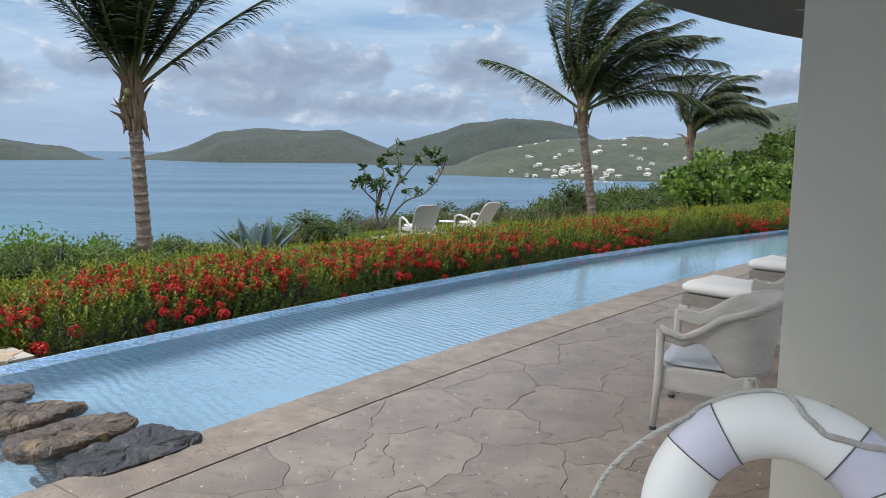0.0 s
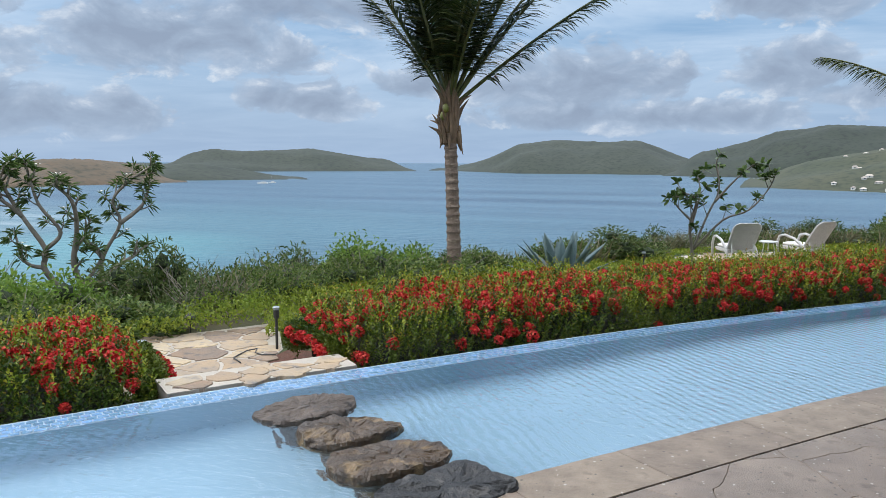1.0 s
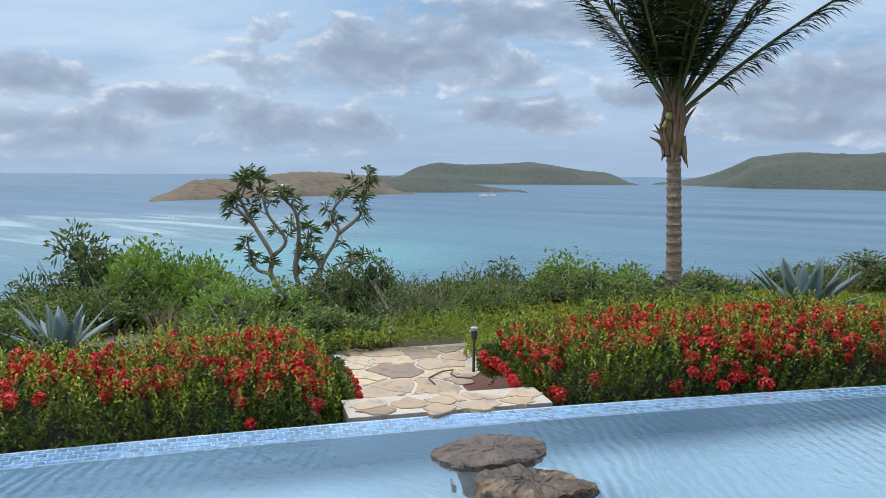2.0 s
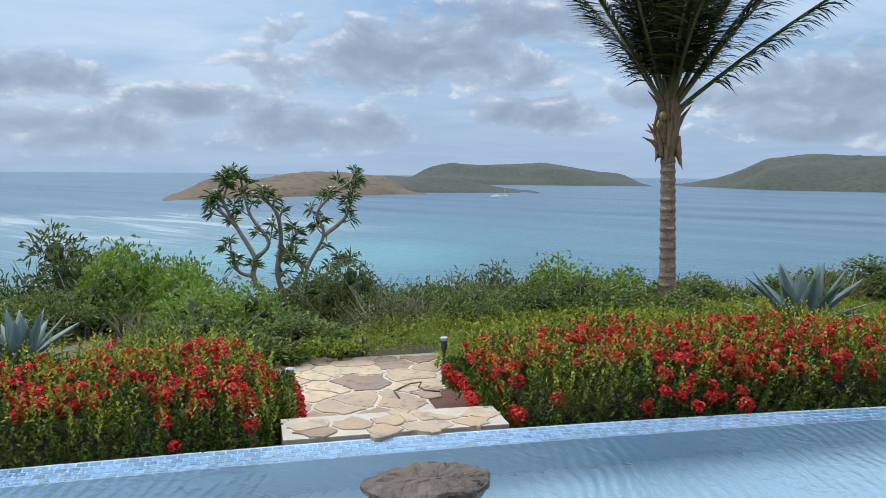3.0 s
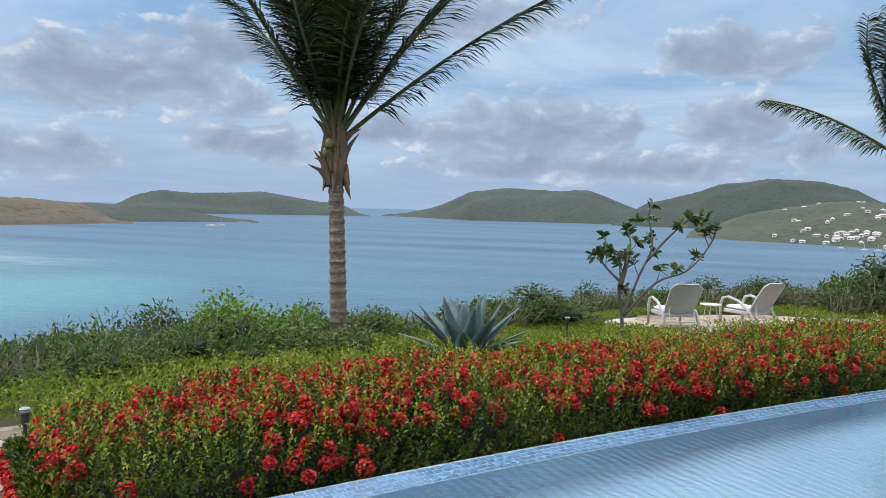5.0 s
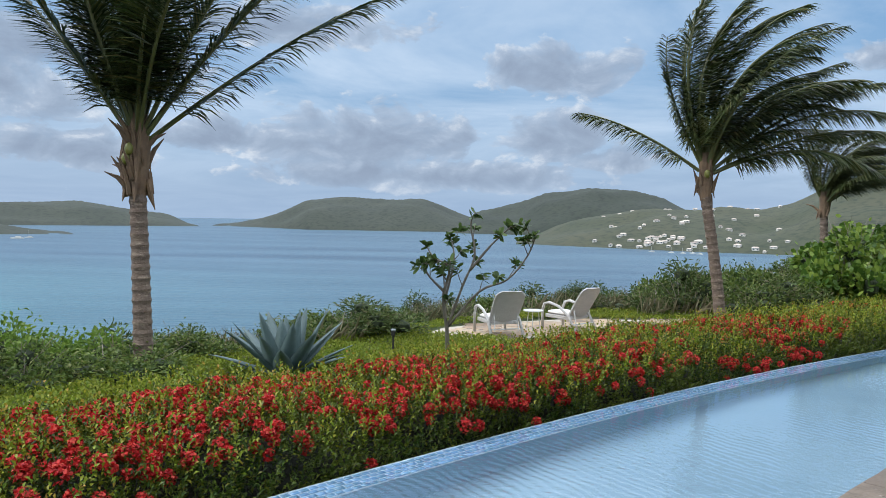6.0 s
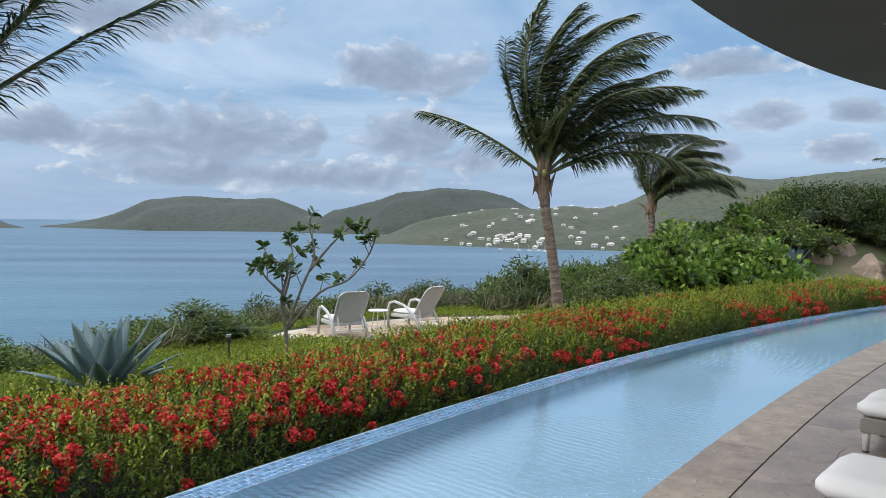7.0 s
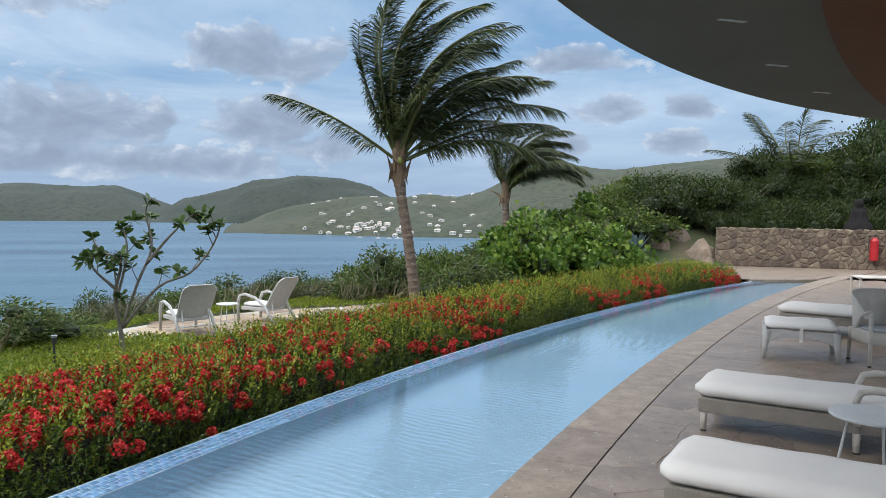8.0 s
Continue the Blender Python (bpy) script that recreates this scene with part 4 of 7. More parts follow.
    axis = o * np.where(tall, 0.15, 0.55)[:, None] + np.array([0, 0, 0.75]) + rng.normal(size=(m, 3)) * 0.2
    axis /= np.linalg.norm(axis, axis=1, keepdims=True)
    P, D, L = [], [], []
    for q in range(9):
        b = pt + o * depth + axis * (np.where(tall, 0.026, 0.018) * q)[:, None]
        ang = rng.uniform(0, 6.28, m) + q * 2.4
        ref = np.cross(axis, [0.3, 0.2, 1.0])
        ref /= np.linalg.norm(ref, axis=1, keepdims=True)
        ref2 = np.cross(axis, ref)
        out = ref * np.cos(ang)[:, None] + ref2 * np.sin(ang)[:, None]
        P.append(b)
        D.append(axis * (0.55 + 0.06 * q) + out * 0.75)
        L.append(rng.uniform(0.030, 0.054, m))
    P, D, L = np.concatenate(P), np.concatenate(D), np.concatenate(L)
    young = np.tile(tall, 9)
    put("foliage", leaf_mesh("hedge_leaves", P[~young], D[~young], L[~young], 0.019, M["ixora"], rng), h)["kind"] = "stuff"
    put("young_growth", leaf_mesh("hedge_shoots", P[young], D[young], L[young], 0.022, M["ixora_young"], rng), h, label="upright yellow-green young shoots")["kind"] = "stuff"
    # flower heads in drifts
    m = int(area * flower)
    t, u = rng.uniform(0, length, m * 3), around(m * 3, 0.09, 0.91)
    keep = np.array([noise.noise(Vector((a * 0.8 + seed, b * 3, 2.2))) for a, b in zip(t, u)]) + rng.uniform(-0.34, 0.34, m * 3) > 0.05
    t, u = t[keep][:m], u[keep][:m]
    pt, o = body(t, u)
    for end, sg in ((0.0, -1), (length, 1)):
        q = 46
        pe, oe = body(np.full(q, end), around(q, 0.10, 0.90))
        mid = pe.mean(axis=0) * np.array([1, 1, 0.3])
        pe = mid + (pe - mid) * (rng.uniform(0.35, 1.0, q) ** 0.5)[:, None]
        al = a0 + (a1 - a0) * end / length
        tang = np.array([-math.sin(al), math.cos(al), 0.0]) * np.sign(a1 - a0) * sg
        pt, o = np.concatenate([pt, pe + tang * 0.05]), np.concatenate([o, oe * 0.4 + tang * 0.9])
    c = pt + o * rng.uniform(0.02, 0.13, len(pt))[:, None]
    rad = rng.uniform(0.034, 0.062, len(pt))
    P, D = [], []
    k = 84
    for q in range(k):
        v = rng.normal(size=(len(pt), 3)) + o * 0.7
        v /= np.linalg.norm(v, axis=1, keepdims=True)
        P.append(c + v * (rad * rng.uniform(0.75, 1.0, len(pt)))[:, None])
        D.append(v * 0.12 + np.cross(v, rng.normal(size=v.shape)) * 0.8)
    fl = leaf_mesh("hedge_flowers", np.concatenate(P), np.concatenate(D), 0.027, 0.028, M["petal"], rng, 0.1, 0.0)
    put("bloom", fl, h, label="round heads of small red flowers")["kind"] = "stuff"
    return h


# almost black, so the gaps between hedge leaves carry painted shade
M["core"] = surf("hedge_inner_shade", (0.007, 0.011, 0.005), (0.012, 0.013, 0.007), 9, 0.95, 0.8, 30)
A_PATH_R, A_PATH_L = arc(RIM_C, RIM_R, (-3.21, 7.96)), arc(RIM_C, RIM_R, (-4.15, 6.72))
hedge("flower_hedge", "dense ixora hedge with red flower heads along the pool", A_PATH_R - 0.001, A_RIM1 + 0.003, 0.10, 2.1, 0.20, 21)
hedge("flower_hedge", "ixora hedge with red flowers on the near side of the path", A_PATH_L + 0.0005, A_RIM0 + 0.03, 0.10, 1.9, 0.14, 22)


# ---------------------------------------------------------------- roof, ceiling, column, house wall
ROOF_C, ROOF_R = circle3((2.85, 11.51), (6.18, 14.34), (10.9, 16.7))
WOOD_C, WOOD_R = circle3((5.17, 10.9), (7.05, 12.55), (10.8, 15.35))
ROOF_Z = 3.6


def build_roof():
    roof = thing("ceiling", Matrix(), "round overhanging roof with a plain painted soffit", "roof", kind="structure")
    c, r = ROOF_C, ROOF_R
    # an arc over the terrace, closed by a straight back edge
    ang = [t for t in np.linspace(-math.pi, math.pi, 361) if c[1] + r * math.sin(t) > 1.4]
    ang.sort()
    bm = bmesh.new()
    prof = [(r - 0.03, ROOF_Z), (r, ROOF_Z + 0.03), (r, ROOF_Z + 0.22), (r - 0.05, ROOF_Z + 0.26)]
    rings = [[bm.verts.new((c[0] + rr * math.cos(t), c[1] + rr * math.sin(t), z)) for t in ang] for rr, z in prof]
    n = len(ang)
    for p, q in zip(rings, rings[1:]):
        for i in range(n - 1):
            bm.faces.new((p[i], p[i + 1], q[i + 1], q[i]))
    deep = 5.6
    low = [bm.verts.new((c[0] + (r - deep) * math.cos(t), c[1] + (r - deep) * math.sin(t), ROOF_Z)) for t in ang]
    high = [bm.verts.new((c[0] + (r - deep) * math.cos(t), c[1] + (r - deep) * math.sin(t), ROOF_Z + 0.3)) for t in ang]
    for i in range(n - 1):
        bm.faces.new((low[i], low[i + 1], rings[0][i + 1], rings[0][i]))
        bm.faces.new((rings[-1][i], rings[-1][i + 1], high[i + 1], high[i]))
        bm.faces.new((high[i], high[i + 1], low[i + 1], low[i]))
    for e in (0, n - 1):
        bm.faces.new([q[e] for q in rings] + [high[e], low[e]])
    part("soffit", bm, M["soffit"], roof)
    # wooden field of the ceiling, inside the soffit band
    bm = bmesh.new()
    pts = []
    a0, a1 = arc(WOOD_C, WOOD_R, (2.0, 7.4)), arc(WOOD_C, WOOD_R, (14.5, 17.4))
    for k in range(41):
        x, y = on(WOOD_C, WOOD_R, a0 + (a1 - a0) * k / 40)
        pts.append((x, y))
    keep = [p for p in pts if math.hypot(p[0] - c[0], p[1] - c[1]) < r - 0.12]
    pts = keep + [on(c, r - 5.5, a) for a in np.linspace(arc(c, r, keep[-1]), arc(c, r, keep[0]), 30)]
    lowr = [bm.verts.new((x, y, ROOF_Z - 0.06)) for x, y in pts]
    topr = [bm.verts.new((x, y, ROOF_Z + 0.01)) for x, y in pts]
    bm.faces.new(lowr[::-1])
    for i in range(len(pts)):
        j = (i + 1) % len(pts)
        bm.faces.new((lowr[i], lowr[j], topr[j], topr[i]))
    part("wood_panel", bm, M["ceilwood"], roof, "reddish wooden boards")
    # flush slot lights, switched off
    for x, y in ((5.11, 11.92), (7.07, 13.54), (9.2, 15.0)):
        bm = bmesh.new()
        box(bm, x - 0.16, x + 0.16, y - 0.03, y + 0.03, ROOF_Z - 0.006, ROOF_Z + 0.02, 0.004)
        part("slot_light", bm, M["lampwhite"], roof, "slim white slot light, off")


def build_column():
    bm = bmesh.new()
    cx, cy, r = 1.665, 4.22, 0.42
    tube(bm, [(cx, cy, z) for z in (-0.05, 1.0, 2.0, 3.0, ROOF_Z)], r, 48, False)
    ob = part("column", bm, M["render_white"], None, "", True)
    tagged(ob, "thick round column in cream painted render", "column", kind="structure")
    # house wall that closes the terrace, set well back
    bm = bmesh.new()
    rows = []
    for k in range(25):
        a = radians(176 - k * 4.4)
        rows.append([bm.verts.new((ROOF_C[0] + q * math.cos(a), ROOF_C[1] + q * math.sin(a), z)) for q, z in ((ROOF_R - 11.0, -0.02), (ROOF_R - 11.0, 2.9), (ROOF_R - 11.3, 2.9), (ROOF_R - 11.3, -0.02))])
    for p, q in zip(rows, rows[1:]):
        for k in range(4):
            bm.faces.new((p[k], p[(k + 1) % 4], q[(k + 1) % 4], q[k]))
    ob = part("wall_house", bm, M["render_white"])
    tagged(ob, "plain cream house wall behind the terrace", "wall", kind="structure")


M["lampwhite"] = surf("lamp_white", (0.42, 0.42, 0.39), (0.38, 0.38, 0.35), 4, 0.5)
build_roof()
build_column()


def build_terrace_base():
    bm = bmesh.new()
    n = 120
    top, low, inner = [], [], []
    for k in range(n + 1):
        a = A_IN0 + (A_IN1 + 0.12 - A_IN0) * k / n
        x, y = on(IN_C, IN_R - 0.42, a)
        u, w = on(IN_C, IN_R - 11.0, a)
        top.append(bm.verts.new((x, y, -0.014)))
        inner.append(bm.verts.new((u, w, -0.014)))
        low.append(bm.verts.new((x, y, -1.3)))
    for k in range(n):
        bm.faces.new((inner[k], inner[k + 1], top[k + 1], top[k]))
        bm.faces.new((top[k], top[k + 1], low[k + 1], low[k]))
    ob = part("floor", bm, M["groove"])
    tagged(ob, "terrace of crazed tan stone with a dark drainage joint", "terrace", kind="structure")
    v, f = strip(IN_C, A_IN0, A_IN1 - 0.10, 200, [(IN_R - 0.437, -0.0075), (IN_R - 0.415, -0.0075)])
    put("drain_joint", mesh_np("drain_joint", v, f, M["joint"]), ob, None, "dark drainage slot")
    # paving past the end of the pool
    bm = bmesh.new()
    pts = [(13.85, 22.3), (16.0, 21.9), (17.2, 22.6), (26.0, 16.5), (31.0, 21.0), (25.0, 25.0), (19.0, 28.5), (15.0, 29.0), (13.6, 25.0)]
    bm.faces.new([bm.verts.new((x, y, -0.008)) for x, y in pts])
    bmesh.ops.triangulate(bm, faces=bm.faces)
    pv = part("pavement", bm, M["terrace"])
    tagged(pv, "tan stone paving between the pool and the wall", "pavement", kind="structure")
    return ob


terrace = build_terrace_base()


# ---------------------------------------------------------------- furniture
M["wicker"] = surf("pale_wicker", (0.80, 0.74, 0.645), (0.70, 0.645, 0.56), 6, 0.65, 0.8, 130, grain=0.3, squash=(1, 1, 2.0))
M["wicker_white"] = surf("white_wicker", (0.68, 0.66, 0.63), (0.60, 0.58, 0.55), 6, 0.6, 0.8, 150, squash=(1, 1, 2.0))
M["wicker_frame"] = surf("tan_wicker", (0.46, 0.41, 0.345), (0.36, 0.32, 0.27), 7, 0.7, 1.0, 130, squash=(1, 1, 2.2))
M["cushion"] = surf("grey_cushion", (0.77, 0.735, 0.685), (0.70, 0.67, 0.625), 2.2, 0.9, 0.15, 260, grain=0.1)
M["seatpad"] = surf("blue_grey_pad", (0.46, 0.475, 0.49), (0.40, 0.415, 0.43), 3, 0.9, 0.15, 260, grain=0.1)
M["foot"] = surf("dark_cap", (0.05, 0.05, 0.05), (0.04, 0.04, 0.04), 5, 0.6)
M["whitemetal"] = surf("white_metal", (0.66, 0.66, 0.64), (0.60, 0.60, 0.58), 5, 0.35)


def weave(m, period, deep=0.16):
    """Woven strands: rows along the height, crossed by uprights."""
    t = m.node_tree
    p = t.nodes["Principled BSDF"]
    sep = t.nodes.new("ShaderNodeSeparateXYZ")
    t.links.new(t.nodes.new("ShaderNodeTexCoord").outputs["Object"], sep.inputs[0])
    x, y, z = sep.outputs
    k = 6.2832 / period
    rows = calc(t, "SINE", calc(t, "MULTIPLY", z, k))
    ups = calc(t, "SINE", calc(t, "MULTIPLY", calc(t, "ADD", x, y), k * 0.6))
    h = calc(t, "ADD", calc(t, "MULTIPLY", rows, 0.5), calc(t, "MULTIPLY", calc(t, "MULTIPLY", rows, ups), 0.5))
    b = nd(t, "ShaderNodeBump", Strength=0.45, Distance=0.003)
    t.links.new(h, b.inputs["Height"])
    t.links.new(p.inputs["Normal"].links[0].from_socket, b.inputs["Normal"])
    t.links.new(b.outputs[0], p.inputs["Normal"])
    was = p.inputs["Base Color"].links[0].from_socket
    # hollows between strands tinted darker, their shade put into the colour
    gap = ramp(t, [(0.0, (1, 1, 1)), (0.25, (0, 0, 0))], calc(t, "ADD", calc(t, "MULTIPLY", h, 0.5), 0.5))
    t.links.new(blend(t, calc(t, "MULTIPLY", gap, deep), was, (0.20, 0.17, 0.14)), p.inputs["Base Color"])


weave(M["wicker"], 0.009, 0.10)
weave(M["wicker_white"], 0.014)
weave(M["wicker_frame"], 0.016, 0.5)


def cushion(bm, x0, x1, y0, y1, z0, z1, r=0.04, sag=0.012, seed=0):
    """A soft pad with rounded edges and a slightly uneven top."""
    nx, ny = max(6, int((x1 - x0) / 0.07)), max(6, int((y1 - y0) / 0.07))
    grid = {}
    for side in (0, 1):
        for i in range(nx + 1):
            for j in range(ny + 1):
                u, v = i / nx, j / ny
                x, y = x0 + (x1 - x0) * u, y0 + (y1 - y0) * v
                ex, ey = min(x - x0, x1 - x), min(y - y0, y1 - y)
                k = min(1.0, min(ex, ey) / r)
                lift = math.sqrt(max(0, 1 - (1 - k) ** 2))
                mid, half = (z0 + z1) / 2, (z1 - z0) / 2
                cr = 0.035 * (1 - min(1, ex / 0.08)) * (1 - min(1, ey / 0.08))
                x2 = x + (cr if u < 0.5 else -cr)
                y2 = y + (cr if v < 0.5 else -cr)
                n = noise.noise(Vector((x * 4 + seed, y * 4, side * 3))) * sag
                grid[side, i, j] = bm.verts.new((x2, y2, mid + (1 if side else -1) * half * (0.35 + 0.65 * lift) + (n if side else 0)))
    for i in range(nx):
        for j in range(ny):
            bm.faces.new([grid[1, a, b] for a, b in ((i, j), (i + 1, j), (i + 1, j + 1), (i, j + 1))])
            bm.faces.new([grid[0, a, b] for a, b in ((i, j), (i, j + 1), (i + 1, j + 1), (i + 1, j))])
    rim = [(i, 0) for i in range(nx)] + [(nx, j) for j in range(ny)] + [(i, ny) for i in range(nx, 0, -1)] + [(0, j) for j in range(ny, 0, -1)]
    for a, b in zip(rim, rim[1:] + rim[:1]):
        bm.faces.new((grid[0, *a], grid[0, *b], grid[1, *b], grid[1, *a]))
    return bm


def lounger(at, label):
    """Foot end at the origin, length along +y, width along x."""
    t = thing("sun_lounger", at, label, "sun lounger", "sun loungers on the terrace")
    w, ln = 0.33, 1.95
    bm = bmesh.new()
    for x0, x1, y0, y1 in ((-w, -w + 0.05, 0, ln), (w - 0.05, w, 0, ln), (-w + 0.05, w - 0.05, 0, 0.05), (-w + 0.05, w - 0.05, ln - 0.05, ln)):
        box(bm, x0, x1, y0, y1, 0.155, 0.272, 0.012)
    part("frame", bm, M["wicker_frame"], t, "woven tan wicker frame")
    bm = bmesh.new()
    for k in range(22):
        y = 0.08 + k * (ln - 0.16) / 21
        box(bm, -w + 0.05, w - 0.05, y - 0.045, y + 0.045, 0.25, 0.268)
    part("webbing", bm, M["wicker"], t)
    for x in (-w + 0.035, w - 0.035):
        for y in (0.04, 1.12, ln - 0.05):
            bm = bmesh.new()
            tube(bm, [(x, y, 0.0), (x, y, 0.20)], [0.022, 0.032], 10)
            leg = part("leg", bm, M["wicker"], t, "", True)
            bm = bmesh.new()
            tube(bm, [(x, y, 0.0), (x, y, 0.012)], 0.024, 10)
            part("foot_cap", bm, M["foot"], leg)
    for s in (-1, 1):
        bm = bmesh.new()
        x = s * (w + 0.02)
        tube(bm, [(x, 1.12, 0.22), (x, 1.11, 0.40), (x, 1.14, 0.47), (x, 1.22, 0.49), (x, 1.6, 0.49), (x, 1.68, 0.46), (x, 1.7, 0.22)], 0.026, 8)
        part("armrest", bm, M["wicker"], t, "", True)
    bm = bmesh.new()
    cushion(bm, -w - 0.015, w + 0.015, -0.04, ln, 0.27, 0.40, 0.055, 0.012, at.translation.x)
    part("mattress", bm, M["cushion"], t, "thick grey seat cushion", True)
    bm = bmesh.new()
    box(bm, -0.02, 0.02, -0.034, -0.028, 0.20, 0.36)
    part("strap", bm, M["cushion"], t)
    return t


AX = math.degrees(math.atan2(-0.74, 0.67)) - 90
lounger(pose(2.93, 9.50, 0, 0, 0, AX), "wicker sun lounger with a thick grey cushion by the pool")
lounger(pose(4.32, 11.09, 0, 0, 0, AX), "wicker sun lounger beside a round white side table")
lounger(pose(8.75, 15.1, 0, 0, 0, AX - 8), "wicker sun lounger farther along the pool terrace")


def shell(bm, w, d, z_seat, arm, back, thick=0.028, wrap=1.0):
    """The woven tub of an armchair: sides and back in one sweep, seat opening to -y."""
    n, rows = 36, 7
    cols = []
    for i in range(n + 1):
        k = i / n * 2 - 1
        s = abs(k)
        if s > 0.52:
            u = (s - 0.52) / 0.48
            x, y = math.copysign(w, k), d * 0.35 - u * d * 1.3
        else:
            a = s / 0.52 * math.pi / 2
            x, y = math.copysign(w * math.sin(a) ** 0.8, k) if k else 0, d * 0.35 + d * 0.6 * math.cos(a)
        b = max(0.0, math.cos(min(1, s * 1.2) * math.pi / 2)) ** 0.9
        zt = arm + (back - arm) * b - 0.045 * math.sin(max(0, s - 0.6) / 0.4 * math.pi)
        zb = z_seat - 0.02 + min(1.0, max(0, s - 0.50) / 0.24) ** 1.3 * (zt - 0.045 - z_seat)
        col = []
        for r in range(rows + 1):
            q = r / rows
            lean = 1 + 0.14 * q * b
            col.append((x * (1 + 0.05 * q), y * lean if y > 0 else y, zb + (zt - zb) * q))
        cols.append(col)
    outer = [[bm.verts.new(p) for p in c] for c in cols]
    inner = [[bm.verts.new((p[0] * (1 - thick / w), p[1] - (thick if p[1] > 0 else 0), p[2])) for p in c] for c in cols]
    for i in range(n):
        for r in range(rows):
            bm.faces.new((outer[i][r], outer[i + 1][r], outer[i + 1][r + 1], outer[i][r + 1]))
            bm.faces.new((inner[i][r], inner[i][r + 1], inner[i + 1][r + 1], inner[i + 1][r]))
        bm.faces.new((outer[i][rows], outer[i + 1][rows], inner[i + 1][rows], inner[i][rows]))
        bm.faces.new((outer[i][0], inner[i][0], inner[i + 1][0], outer[i + 1][0]))
    for e in (0, n):
        for r in range(rows):
            bm.faces.new((outer[e][r], outer[e][r + 1], inner[e][r + 1], inner[e][r]))
    return [c[rows] for c in cols]


def armchair(at, label):
    """Seat towards -y, back towards +y, on the floor."""
    t = thing("dining_armchair", at, label, "chair", "wicker armchairs on the terrace")
    w, d = 0.30, 0.30
    bm = bmesh.new()
    top = shell(bm, w, d, 0.40, 0.645, 0.84)
    part("backrest", bm, M["wicker"], t, "curved woven wicker tub back", True)
    bm = bmesh.new()
    tube(bm, [Vector(p) for p in top], 0.022, 8)
    part("top_rail", bm, M["wicker"], t, "", True)
    bm = bmesh.new()
    box(bm, -w, w, -d * 0.95, d * 0.75, 0.25, 0.40, 0.02)
    part("seat", bm, M["wicker"], t)
    bm = bmesh.new()
    cushion(bm, -w + 0.03, w - 0.03, -d * 0.95, d * 0.7, 0.40, 0.432, 0.02, 0.004)
    part("seat_cushion", bm, M["seatpad"], t, "thin blue-grey cushion", True)
    for x in (-w, w):
        for y, z1 in ((-d * 0.93, 0.63), (d * 0.62, 0.40)):
            bm = bmesh.new()
            tube(bm, [(x * 1.03, y * 1.06, 0.0), (x, y, 0.32), (x, y, z1)], [0.018, 0.024, 0.024], 10)
            leg = part("leg", bm, M["wicker"], t, "", True)
            bm = bmesh.new()
            tube(bm, [(x * 1.03, y * 1.06, 0.0), (x * 1.03, y * 1.06, 0.02)], 0.021, 10)
            part("foot_cap", bm, M["foot"], leg)
    return t


armchair(pose(1.90, 6.40, 0, 0, 0, -118) @ Matrix.Diagonal((1.1, 1.1, 1.0, 1)), "pale wicker armchair with a grey seat cushion")
armchair(pose(2.95, 7.55, 0, 0, 0, -112), "pale wicker armchair drawn up behind another")
armchair(pose(7.95, 12.62, 0, 0, 0, -20), "white wicker armchair beside a matching footstool")


def footstool(at):
    t = thing("footstool", at, "white wicker footstool with a grey pad", "footstool")
    w = 0.40
    bm = bmesh.new()
    n = 12
    for sx, sy in ((1, 0), (-1, 0), (0, 1), (0, -1)):
        lowv, topv = [], []
        for i in range(n + 1):
            k = i / n * 2 - 1
            z = 0.27 - 0.13 * abs(k) ** 4
            x, y = (sx * w, k * w) if sx else (k * w, sy * w)
            lowv.append(bm.verts.new((x, y, z)))
            topv.append(bm.verts.new((x * 0.96, y * 0.96, 0.36)))
        for i in range(n):
            bm.faces.new((lowv[i], lowv[i + 1], topv[i + 1], topv[i]))
    part("frame", bm, M["wicker_white"], t)
    for x in (-1, 1):
        for y in (-1, 1):
            bm = bmesh.new()
            tube(bm, [(x * w * 1.02, y * w * 1.02, 0), (x * w * 0.97, y * w * 0.97, 0.18), (x * w * 0.95, y * w * 0.95, 0.35)], [0.022, 0.034, 0.045], 10)
            part("leg", bm, M["wicker_white"], t, "", True)
    bm = bmesh.new()
    cushion(bm, -w, w, -w, w, 0.36, 0.44, 0.04)
    part("pad", bm, M["cushion"], t, "grey pad", True)
    bm = bmesh.new()
    box(bm, -0.02, 0.02, -w - 0.008, -w + 0.0, 0.22, 0.42)
    part("strap", bm, M["cushion"], t)
    return t


footstool(pose(7.3, 13.25, 0, 0, 0, -40))


def side_table(at, h, r, label):
    t = thing("side_table", at, label, "table", "round side tables")
    bm = bmesh.new()
    tube(bm, [(0, 0, h - 0.022), (0, 0, h - 0.016), (0, 0, h - 0.004), (0, 0, h)], [r - 0.006, r, r, r - 0.004], 40)
    part("tabletop", bm, M["whitemetal"], t)
    for k in range(3):
        a = k * 2.094 + 0.4
        bm = bmesh.new()
        tube(bm, [(math.cos(a) * r * 0.55, math.sin(a) * r * 0.55, h - 0.02), (math.cos(a) * r * 0.82, math.sin(a) * r * 0.82, 0.0)], 0.009, 8)
        part("leg", bm, M["whitemetal"], t)
    return t


side_table(pose(4.52, 9.62, 0), 0.44, 0.27, "round white metal side table between the loungers")
side_table(pose(9.35, 13.9, 0), 0.46, 0.25, "round white metal side table near the footstool")


